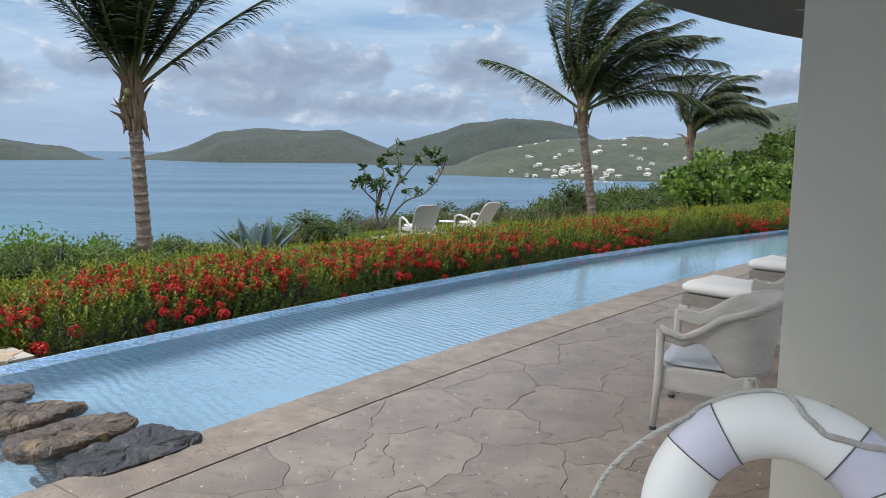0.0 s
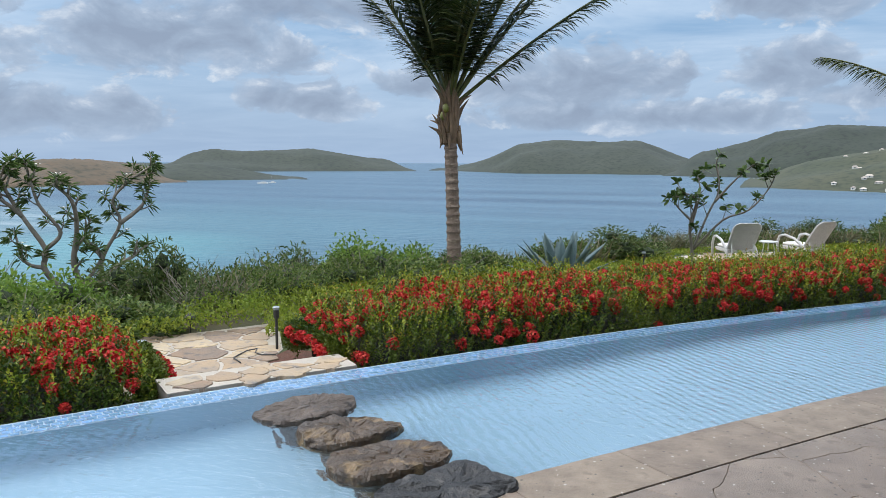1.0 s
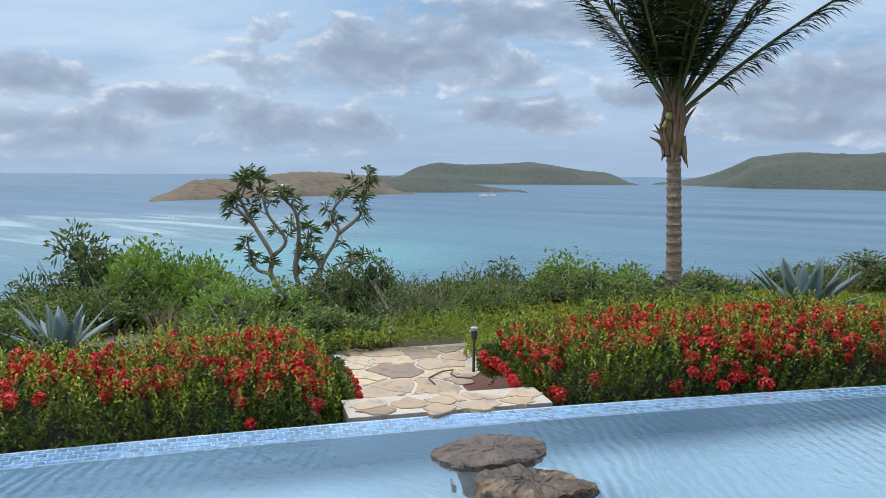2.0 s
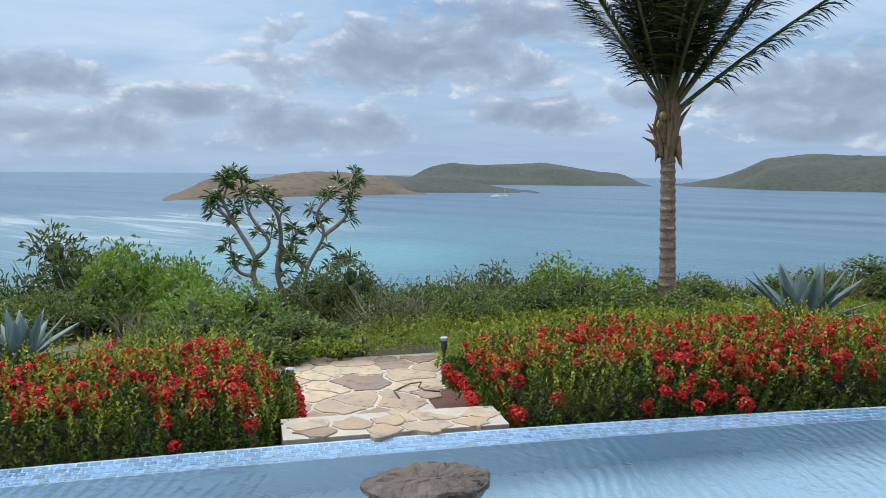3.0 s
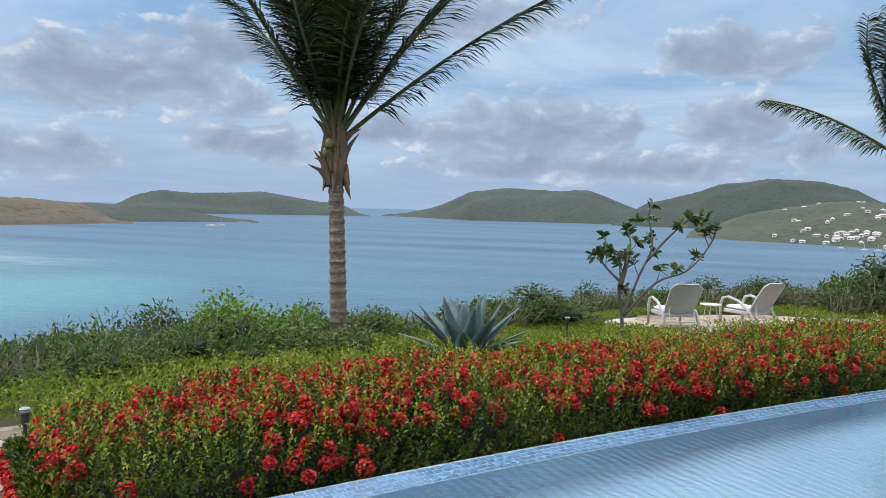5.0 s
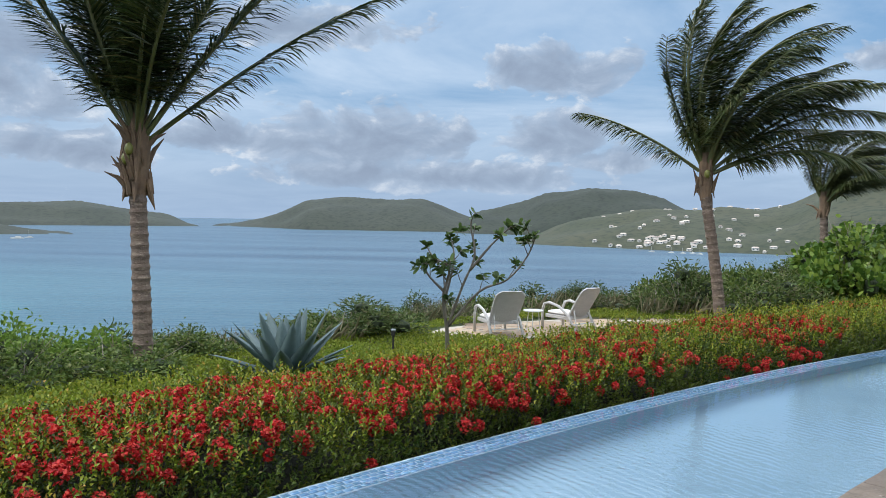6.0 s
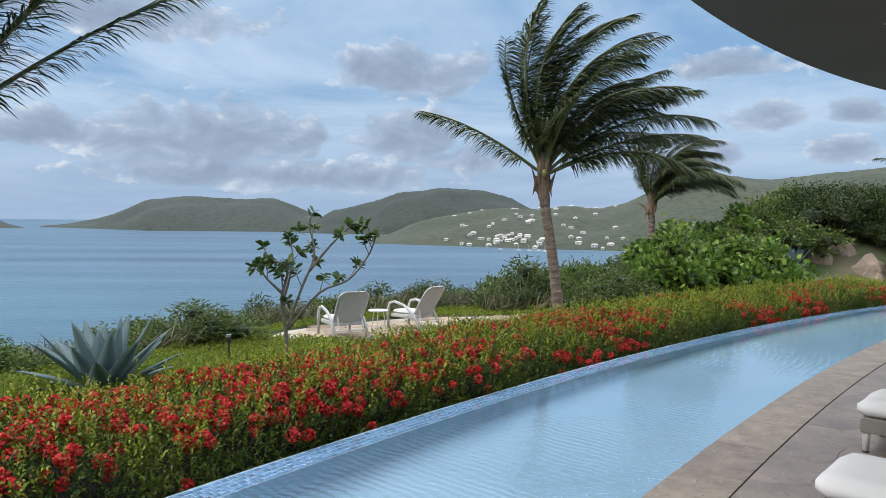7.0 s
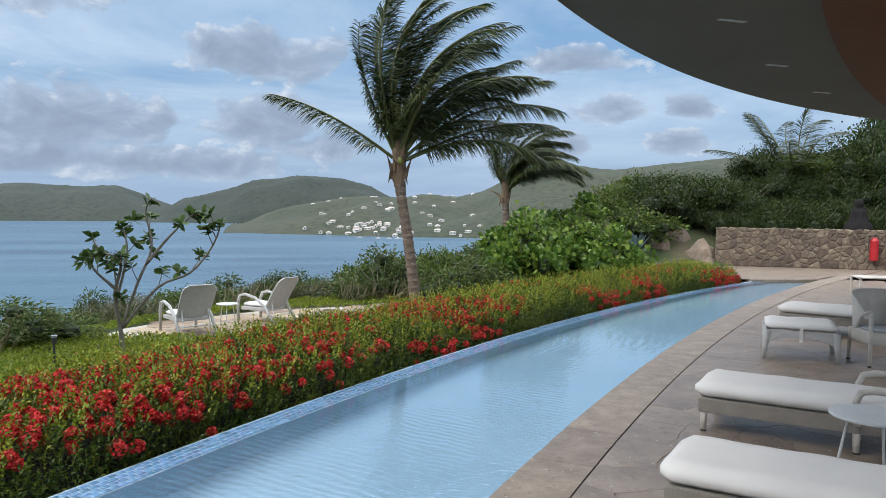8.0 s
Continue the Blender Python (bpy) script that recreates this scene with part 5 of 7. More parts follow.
def bench(at):
    t = thing("low_table", at, "low white-framed table far along the terrace", "table")
    bm = bmesh.new()
    box(bm, -0.6, 0.6, -0.35, 0.35, 0.37, 0.40, 0.006)
    part("tabletop", bm, M["wicker"], t)
    for x in (-0.57, 0.57):
        for y in (-0.32, 0.32):
            bm = bmesh.new()
            box(bm, x - 0.02, x + 0.02, y - 0.02, y + 0.02, 0, 0.37)
            part("leg", bm, M["wicker"], t)


bench(pose(14.4, 18.4, 0, 0, 0, -30))


def garden_chair(at, label):
    """Reclined wicker garden chair; seat towards -y."""
    t = thing("garden_chair", at, label, "garden chair", "white chairs on the lookout")
    bm = bmesh.new()
    n, m = 12, 14
    w = 0.31
    front, rear = [], []
    for j in range(m + 1):
        q = j / m
        y, z = 0.18 + 0.36 * q + 0.05 * q * q, 0.30 + 0.66 * q
        ww = w * (0.97 + 0.08 * math.sin(q * 2.4)) * (1 if q < 0.85 else 1 - 0.35 * ((q - 0.85) / 0.15) ** 2)
        front.append([bm.verts.new((ww * (i / n * 2 - 1), y + 0.05 * (1 - (i / n * 2 - 1) ** 2), z)) for i in range(n + 1)])
        rear.append([bm.verts.new((ww * (i / n * 2 - 1), y + 0.05 * (1 - (i / n * 2 - 1) ** 2) + 0.03, z - 0.01)) for i in range(n + 1)])
    for j in range(m):
        for i in range(n):
            bm.faces.new((front[j][i], front[j + 1][i], front[j + 1][i + 1], front[j][i + 1]))
            bm.faces.new((rear[j][i], rear[j][i + 1], rear[j + 1][i + 1], rear[j + 1][i]))
        for i in (0, n):
            bm.faces.new((front[j][i], rear[j][i], rear[j + 1][i], front[j + 1][i]))
    for j in (0, m):
        for i in range(n):
            bm.faces.new((front[j][i], front[j][i + 1], rear[j][i + 1], rear[j][i]))
    part("backrest", bm, M["wicker_white"], t, "tall reclined woven back", True)
    bm = bmesh.new()
    box(bm, -w, w, -0.42, 0.26, 0.24, 0.32, 0.02)
    part("seat", bm, M["wicker_white"], t)
    bm = bmesh.new()
    cushion(bm, -w + 0.03, w - 0.03, -0.44, 0.2, 0.32, 0.39, 0.03)
    part("cushion", bm, M["cushion"], t, "", True)
    for s in (-1, 1):
        x = s * (w + 0.035)
        bm = bmesh.new()
        tube(bm, [(x, -0.46, 0.0), (x, -0.47, 0.40), (x, -0.42, 0.54), (x, -0.28, 0.58), (x, -0.02, 0.52), (x, 0.24, 0.34), (x, 0.46, 0.0)], 0.03, 8)
        part("arm", bm, M["wicker_white"], t, "", True)
        bm = bmesh.new()
        tube(bm, [(s * (w - 0.06), 0.32, 0.46), (s * (w - 0.05), 0.40, 0.12)], 0.011, 6)
        part("strut", bm, M["whitemetal"], t)
    bm = bmesh.new()
    tube(bm, [(-w, 0.38, 0.16), (w, 0.38, 0.16)], 0.014, 6)
    part("crossbar", bm, M["whitemetal"], t)
    return t


PATIO_Z = LOW + 0.03
garden_chair(pose(-0.06, 19.7, PATIO_Z, 0, 0, -156) @ Matrix.Diagonal((0.95, 0.95, 0.93, 1)), "white wicker reclining chair facing the bay beside a young tree")
garden_chair(pose(1.38, 20.7, PATIO_Z, 0, 0, -134) @ Matrix.Diagonal((0.95, 0.95, 0.93, 1)), "white wicker reclining chair turned side-on to its pair")
side_table(pose(0.62, 20.25, PATIO_Z), 0.42, 0.2, "small white side table between the reclining chairs")


# ---------------------------------------------------------------- life ring on the column
def life_ring():
    c = Vector((0.945, 3.66, 0.73))
    eye = Vector((0.02, 1.95, 1.45))
    m = look(c, eye)
    t = thing("life_ring", m, "white life ring with pale bands and a cotton grab line", "life ring")
    R, r = 0.268, 0.086

    def point(a, b, k=1.0):
        return Vector(((R + r * k * math.cos(b)) * math.cos(a), (R + r * k * math.cos(b)) * math.sin(a), r * 0.92 * k * math.sin(b)))

    bm = bmesh.new()
    n, s = 72, 22
    g = [[bm.verts.new(point(2 * math.pi * i / n, 2 * math.pi * j / s)) for j in range(s)] for i in range(n)]
    for i in range(n):
        for j in range(s):
            bm.faces.new((g[i][j], g[(i + 1) % n][j], g[(i + 1) % n][(j + 1) % s], g[i][(j + 1) % s]))
    part("ring", bm, M["ringwhite"], t, "smooth white foam ring", True)
    for k in range(4):
        a0 = radians(45 + 90 * k - 12)
        bm = bmesh.new()
        gg = [[bm.verts.new(point(a0 + radians(24) * i / 8, 2 * math.pi * j / s, 1.012)) for j in range(s)] for i in range(9)]
        for i in range(8):
            for j in range(s):
                bm.faces.new((gg[i][j], gg[i + 1][j], gg[i + 1][(j + 1) % s], gg[i][(j + 1) % s]))
        bd = part("band", bm, M["bandlilac"], t, "pale lilac band", True)
        for e in (0, 1):
            bm = bmesh.new()
            aa = a0 + radians(24) * e
            ps = [point(aa, 2 * math.pi * j / 30, 1.03) for j in range(31)]
            tube(bm, ps, 0.0022, 5, False)
            part("stitching", bm, M["stitch"], bd)
    for k in range(4):
        a0, a1 = radians(45 + 90 * k), radians(135 + 90 * k)
        ps = []
        for i in range(25):
            u = i / 24
            a = a0 + (a1 - a0) * u
            arch = math.sin(u * math.pi)
            if k == 3:
                ps.append(point(a, -0.35, 1.05) + Vector((math.cos(a) * 0.13, math.sin(a) * 0.05 - 0.05, 0)) * arch)
            elif k == 0:
                # over the outer edge, then slack across the face
                b = float(np.interp(u, [0, 0.1, 0.40, 0.48, 0.58, 0.72, 0.9, 1.0], [-0.5, 0.0, 0.05, -0.25, -1.15, -1.5, -1.15, -0.5]))
                ps.append(point(a, b, 1.06))
            else:
                ps.append(point(a, -0.75 - 0.3 * arch, 1.06))
        for q in range(3):
            bm = bmesh.new()
            tw = []
            for i in range(96):
                u = i / 95 * 24
                j = min(23, int(u))
                p = ps[j].lerp(ps[j + 1], u - j)
                d = (ps[j + 1] - ps[j]).normalized()
                s1 = d.orthogonal().normalized()
                s2 = d.cross(s1)
                ph = i * 0.9 + q * 2.094
                tw.append(p + 0.0040 * (math.cos(ph) * s1 + math.sin(ph) * s2))
            tube(bm, tw, 0.0050, 6)
            part("rope_strand", bm, M["rope"], t, "", True)
    bm = bmesh.new()
    inv = m.inverted()
    tube(bm, [inv @ Vector((1.27, 4.02, 0.93)), inv @ Vector((1.05, 3.85, 0.93)), inv @ Vector((0.97, 3.77, 1.0))], 0.012, 8)
    part("hook", bm, M["foot"], t, "black steel hook")


M["ringwhite"] = surf("ring_foam", (0.82, 0.81, 0.75), (0.77, 0.76, 0.70), 3, 0.4, 0.04, 60, grain=0.05)
M["bandlilac"] = surf("band_tape", (0.62, 0.60, 0.66), (0.56, 0.54, 0.60), 6, 0.5, 0.1, 140, grain=0.1)
M["stitch"] = surf("grey_stitch", (0.16, 0.15, 0.15), (0.12, 0.11, 0.11), 20, 0.8)
M["rope"] = surf("cotton_rope", (0.55, 0.52, 0.46), (0.44, 0.41, 0.36), 20, 0.9, 0.4, 200)
life_ring()


# ---------------------------------------------------------------- agaves, small trees, bushes
def agave(x, y, size, label, seed, n=32):
    rng = random.Random(seed)
    t = thing("agave", Matrix.Translation((x, y, gz(x, y) - 0.03)), label, "agave", "agaves")
    for i in range(n):
        k = i / n
        az = i * 2.39996
        el = radians(80 - 70 * k + rng.uniform(-6, 6))
        ln = size * rng.uniform(0.85, 1.1) * (0.75 + 0.3 * math.sin(k * 3.1))
        o = Vector((math.cos(az), math.sin(az), 0))
        side = Vector((-o.y, o.x, 0))
        bm = bmesh.new()
        prev = None
        p = Vector((0, 0, 0.06)) + o * 0.05
        segs = 9
        for j in range(segs + 1):
            q = j / segs
            e = el - 0.35 * k * q * q + 0.12 * q * (1 - k)
            d = o * math.cos(e) + Vector((0, 0, math.sin(e)))
            up = side.cross(d) * -1
            w = size * 0.112 * (0.75 + 0.55 * math.sin(min(1, q * 1.7) * math.pi / 2) - 1.28 * q ** 2.2)
            w = max(w, 0.002)
            row = [bm.verts.new(p + side * w), bm.verts.new(p + up * w * -0.30), bm.verts.new(p - side * w), bm.verts.new(p + up * w * 0.10)]
            if prev:
                for a in range(4):
                    bm.faces.new((prev[a], prev[(a + 1) % 4], row[(a + 1) % 4], row[a]))
            else:
                bm.faces.new(row[::-1])
            prev = row
            p = p + d * ln / segs
        bm.faces.new(prev)
        part("leaf", bm, M["agave"], t, "", True)
    return t


agave(-2.97, 15.3, 1.09, "large blue-grey agave behind the flower hedge", 1)
agave(-9.9, 7.4, 0.75, "pale grey agave among the lime-green bushes", 2, 26)
agave(13.75, 27.6, 1.0, "blue-grey agave beside the boulders", 3, 26)


def frangipani(x, y, across, limbs, label, seed, radius, leaf, perleaf, twig, blossoms=0.0):
    """A tree of crooked limbs. Each limb: (parent limb or -1, points as (sideways, up) in metres); across: direction of sideways."""
    rng = random.Random(seed)
    nrng = np.random.default_rng(seed)
    t = thing("frangipani_tree", Matrix.Translation((x, y, gz(x, y) - 0.05)), label, "tree", "frangipani trees")
    ax = Vector((math.cos(radians(across)), math.sin(radians(across)), 0))
    ay = Vector((-ax.y, ax.x, 0))
    P, D, blooms, lines, made = [], [], [], [], []

    def tuft(p, d):
        for _ in range(perleaf):
            a = rng.uniform(0, 6.28)
            s = d.orthogonal().normalized()
            o = math.cos(a) * s + math.sin(a) * d.cross(s)
            P.append(p - d * rng.uniform(0, 0.10))
            D.append(o + d * rng.uniform(-0.15, 0.9) + Vector((0, 0, rng.uniform(-0.25, 0.2))))
        if rng.random() < blossoms:
            blooms.append(p + d * 0.06)

    for k, (parent, pts) in enumerate(limbs):
        lean = rng.uniform(-0.35, 0.35)
        if parent >= 0:
            near = min(lines[parent], key=lambda q: abs(q.dot(ax) - pts[0][0]) + abs(q.z - pts[0][1]))
            depth0, level = near.dot(ay), 1
        else:
            depth0, level = lean * 0.2, 0
        way, run = [], 0.0
        for i, (u, w) in enumerate(pts):
            if i:
                run += math.hypot(u - pts[i - 1][0], w - pts[i - 1][1])
            way.append(ax * u + ay * (depth0 + lean * run + rng.uniform(-0.03, 0.03)) + Vector((0, 0, w)))
        # rounder bends
        fine = []
        for i in range(len(way) - 1):
            p0, p1, p2, p3 = way[max(0, i - 1)], way[i], way[i + 1], way[min(len(way) - 1, i + 2)]
            for q in range(4):
                h = q / 4
                fine.append(0.5 * ((2 * p1) + (p2 - p0) * h + (2 * p0 - 5 * p1 + 4 * p2 - p3) * h * h + (3 * p1 - p0 - 3 * p2 + p3) * h ** 3))
        fine.append(way[-1])
        lines.append(fine)
        r0 = radius * (1.0 if level == 0 else 0.62)
        n = len(fine) - 1
        bm = bmesh.new()
        tube(bm, fine, [r0 * (1 - 0.62 * i / n) * rng.uniform(0.93, 1.07) for i in range(n + 1)], 8)
        if level == 0:
            made.append(part("trunk", bm, M["twig"], t, "", True))
        else:
            part("branch", bm, M["twig"], made[-1], "", True)
        tuft(fine[-1], (fine[-1] - fine[-3]).normalized())
        # side twigs on the outer half
        for i in range(max(3, int(n * (0.45 if level == 0 else 0.25))), n):
            if rng.random() > twig:
                continue
            d = (fine[i + 1] - fine[i]).normalized()
            o = d.orthogonal().normalized()
            o = (Matrix.Rotation(rng.uniform(0, 6.28), 3, d) @ o + d * 0.8 + Vector((0, 0, 0.35))).normalized()
            ln = rng.uniform(0.14, 0.34)
            b = fine[i] + o * ln * 0.5
            e = b + (o + Vector((0, 0, 0.35))).normalized() * ln * 0.5
            bm = bmesh.new()
            tube(bm, [fine[i], b, e], [r0 * 0.36, r0 * 0.28, r0 * 0.22], 6)
            part("branch", bm, M["twig"], made[-1], "", True)
            tuft(e, (e - b).normalized())
    P, D = np.array(P), np.array(D)
    put("foliage", leaf_mesh("tree_leaves", P, D, leaf[0] * nrng.uniform(0.7, 1.1, len(P)), leaf[1], M["frangi"], nrng, 0.15, 0.12, "round" if leaf[1] > 0.05 else None), t)["kind"] = "stuff"
    for p in blooms:
        bm = bmesh.new()
        for k in range(5):
            a = k * 1.2566
            o, s = Vector((math.cos(a), math.sin(a), 0.35)), Vector((-math.sin(a), math.cos(a), 0))
            bm.faces.new([bm.verts.new(p + q) for q in (Vector(), o * 0.05 - s * 0.028, o * 0.08, o * 0.05 + s * 0.028)])
        part("blossom", bm, M["blossom"], t, "white blossom")
    return t


M["blossom"] = surf("white_petal", (0.80, 0.79, 0.70), (0.75, 0.73, 0.62), 20, 0.6)
M["frangi"] = leaf_mat("frangipani_leaf", [(0.0, (0.045, 0.08, 0.022)), (0.6, (0.085, 0.14, 0.036)), (1.0, (0.15, 0.21, 0.06))], 0.4, 0.3)
frangipani(-11.35, 12.5, 44, [(-1, [(-0.11, 0.0), (-0.15, 0.5), (-0.22, 0.93), (-0.45, 1.36), (-0.41, 1.69), (-0.74, 2.28), (-1.02, 2.9), (-0.95, 3.18)]), (0, [(-0.41, 1.69), (-0.15, 1.99), (-0.45, 2.47), (-0.56, 2.9), (-0.64, 3.27)]), (0, [(-0.74, 2.28), (-0.97, 2.53), (-1.22, 2.7)]), (0, [(-0.45, 1.36), (-0.74, 1.48), (-0.89, 2.03)]), (-1, [(0.02, 0.0), (0.07, 0.5), (0.15, 1.04), (0.06, 1.48), (0.15, 2.1), (0.11, 2.59), (-0.15, 2.89)]), (4, [(0.15, 1.04), (0.5, 1.54), (0.34, 1.85)]), (-1, [(0.09, 0.0), (0.24, 0.62), (0.65, 1.17), (1.04, 1.42), (1.28, 1.61)]), (6, [(0.43, 0.89), (0.51, 1.48), (0.83, 2.1), (0.72, 2.53), (1.02, 2.89), (1.48, 3.22)]), (7, [(0.83, 2.1), (1.23, 2.44), (1.38, 2.86)]), (7, [(0.51, 1.48), (0.22, 1.79), (0.34, 2.22)])], "bare-limbed frangipani with narrow leaf tufts and white flowers", 9, 0.068, (0.24, 0.030), 17, 0.75, 0.22)
frangipani(-0.85, 17.1, 2, [(-1, [(0.0, 0.0), (-0.01, 0.55), (-0.07, 1.1), (0.02, 1.56), (-0.24, 1.71)]), (0, [(-0.06, 1.01), (0.08, 1.66), (0.0, 2.07)]), (0, [(-0.01, 0.6), (0.22, 1.27), (0.4, 1.75), (0.33, 2.21), (0.4, 2.41)]), (2, [(0.33, 1.52), (0.64, 1.91), (0.96, 2.23)]), (0, [(0.02, 0.64), (0.48, 1.21), (0.89, 1.41), (1.18, 1.79), (1.29, 2.12)]), (0, [(-0.07, 1.2), (-0.33, 1.47), (-0.35, 1.7)])], "young frangipani with broad leaves beside the white chairs", 31, 0.036, (0.155, 0.06), 15, 0.55)


# dark green for the painted shade inside the bushes
M["core_green"] = surf("bush_inner_shade", (0.022, 0.036, 0.014), (0.035, 0.048, 0.02), 9, 0.95)


M["scrub_soft"] = leaf_mat("soft_scrub_leaf", [(0.0, (0.040, 0.068, 0.018)), (0.5, (0.084, 0.128, 0.034)), (0.9, (0.152, 0.188, 0.060)), (1.0, (0.208, 0.176, 0.096))], 0.55, 0.3)


def bush_proto(kind, seed, material, leaf, lumps, n, flat=0.8, round_leaf=False, twigs=10, size=1.0, shoots=0.2):
    """One bush about a metre in radius: twigs, and leaves over uneven lumps. Returns its meshes."""
    rng = np.random.default_rng(seed)
    lumps = lumps * 2
    ra, rr = rng.uniform(0, 6.283, lumps), np.sqrt(rng.random(lumps)) * 0.85
    cen = np.stack([np.cos(ra) * rr, np.sin(ra) * rr, (0.12 + rng.random(lumps) * (1.0 - 0.7 * rr)) * flat], 1) * size
    rad = rng.uniform(0.18, 0.40, lumps) * size
    n = int(n * 1.0)
    pick = rng.choice(lumps, n, p=rad ** 2 / (rad ** 2).sum())
    v = rng.normal(size=(n, 3))
    v[:, 2] = np.abs(v[:, 2]) * 0.9 - 0.25
    v /= np.linalg.norm(v, axis=1, keepdims=True)
    sh = rng.uniform(0.55, 1.06, n) + (rng.random(n) < shoots) * rng.uniform(0, 0.55, n)
    p = cen[pick] + v * (rad[pick] * sh)[:, None]
    p[:, 2] = np.maximum(p[:, 2], 0.02)
    d = v * 0.7 + rng.normal(size=(n, 3)) * 0.6 + np.array([0, 0, 0.25])
    me = leaf_mesh(kind, p, d, leaf[0] * 1.12 * rng.uniform(0.65, 1.2, n), leaf[1] * 1.12, M[material], rng, 0.2, 0.15, "round" if round_leaf else None)
    bm = bmesh.new()
    pr = random.Random(seed)
    for i in range(twigs):
        c = cen[pr.randrange(lumps)]
        a = pr.uniform(0, 6.28)
        top = Vector(c) + Vector((math.cos(a), math.sin(a), 1.1)) * 0.42 * size
        mid = Vector(c) * 0.6 + Vector((pr.uniform(-0.1, 0.1), pr.uniform(-0.1, 0.1), 0.05))
        tube(bm, [Vector((c[0] * 0.15, c[1] * 0.15, -0.1)), mid, top], [0.022 * size, 0.014 * size, 0.003], 5)
    tw = bpy.data.meshes.new(kind + "_stems")
    bm.to_mesh(tw)
    bm.free()
    tw.materials.append(M["twig"])
    # dark lumps inside, the shade among the leaves put into their colour
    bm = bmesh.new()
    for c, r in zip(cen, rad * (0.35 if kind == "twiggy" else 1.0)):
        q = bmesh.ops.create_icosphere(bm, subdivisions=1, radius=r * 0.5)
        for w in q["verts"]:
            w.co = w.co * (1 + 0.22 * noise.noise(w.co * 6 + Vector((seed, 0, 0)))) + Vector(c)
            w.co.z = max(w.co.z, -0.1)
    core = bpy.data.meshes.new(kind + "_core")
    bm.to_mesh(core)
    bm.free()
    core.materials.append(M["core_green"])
    return me, tw, core


KINDS = {
    "scrub_a": ("dense green coastal scrub bush", bush_proto("scrub", 1, "scrub", (0.10, 0.042), 9, 3200)),
    "scrub_b": ("loose green scrub bush with bare tips", bush_proto("scrub", 2, "scrub", (0.10, 0.034), 8, 2600, 1.0, False, 22, 1.0, 0.4)),
    "dry": ("grey-green dry bush with thin stems", bush_proto("dry_scrub", 3, "scrub_dry", (0.075, 0.022), 8, 2400, 0.9, False, 34, 1.0, 0.5)),
    "feather": ("open feathery green shrub with arching shoots", bush_proto("feather", 8, "scrub_soft", (0.13, 0.030), 7, 2300, 1.05, False, 16, 1.0, 0.7)),
    "twiggy": ("half-bare shrub of thin branching grey twigs", bush_proto("twiggy", 9, "scrub_soft", (0.075, 0.034), 8, 1500, 1.0, False, 40, 1.0, 0.8)),
    "lime": ("fresh lime-green bushy shrub", bush_proto("lime", 4, "scrub_bright", (0.10, 0.045), 10, 3600, 1.1, False, 10, 1.0, 0.3)),
    "grape": ("sea grape shrub with big round pale leaves", bush_proto("sea_grape", 5, "grape", (0.115, 0.115), 12, 2900, 1.0, True, 12)),
    "dense": ("dark clipped evergreen shrub with small leaves", bush_proto("evergreen", 6, "dense", (0.052, 0.030), 14, 9500, 0.8)),
    "mid": ("mid-green leafy hillside shrub", bush_proto("hillside", 7, "scrub", (0.11, 0.05), 11, 3600, 0.9)),
} if M.setdefault("dense", leaf_mat("evergreen_leaf", [(0.0, (0.020, 0.035, 0.010)), (0.6, (0.043, 0.068, 0.017)), (1.0, (0.10, 0.13, 0.032))], 0.45, 0.3)) else {}


def bush(kind, x, y, s, h, rng, z=None):
    label, (leaf, stem, core) = KINDS[kind]
    t = thing("bush", pose(x, y, (gz(x, y) if z is None else z) - 0.06, 0, 0, rng.uniform(0, 360)) @ Matrix.Diagonal((s, s, h, 1)), label, "bush", kind + " bushes")
    put("foliage", leaf, t)["kind"] = "stuff"
    put("stem", stem, t)
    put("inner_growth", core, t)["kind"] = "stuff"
    return t


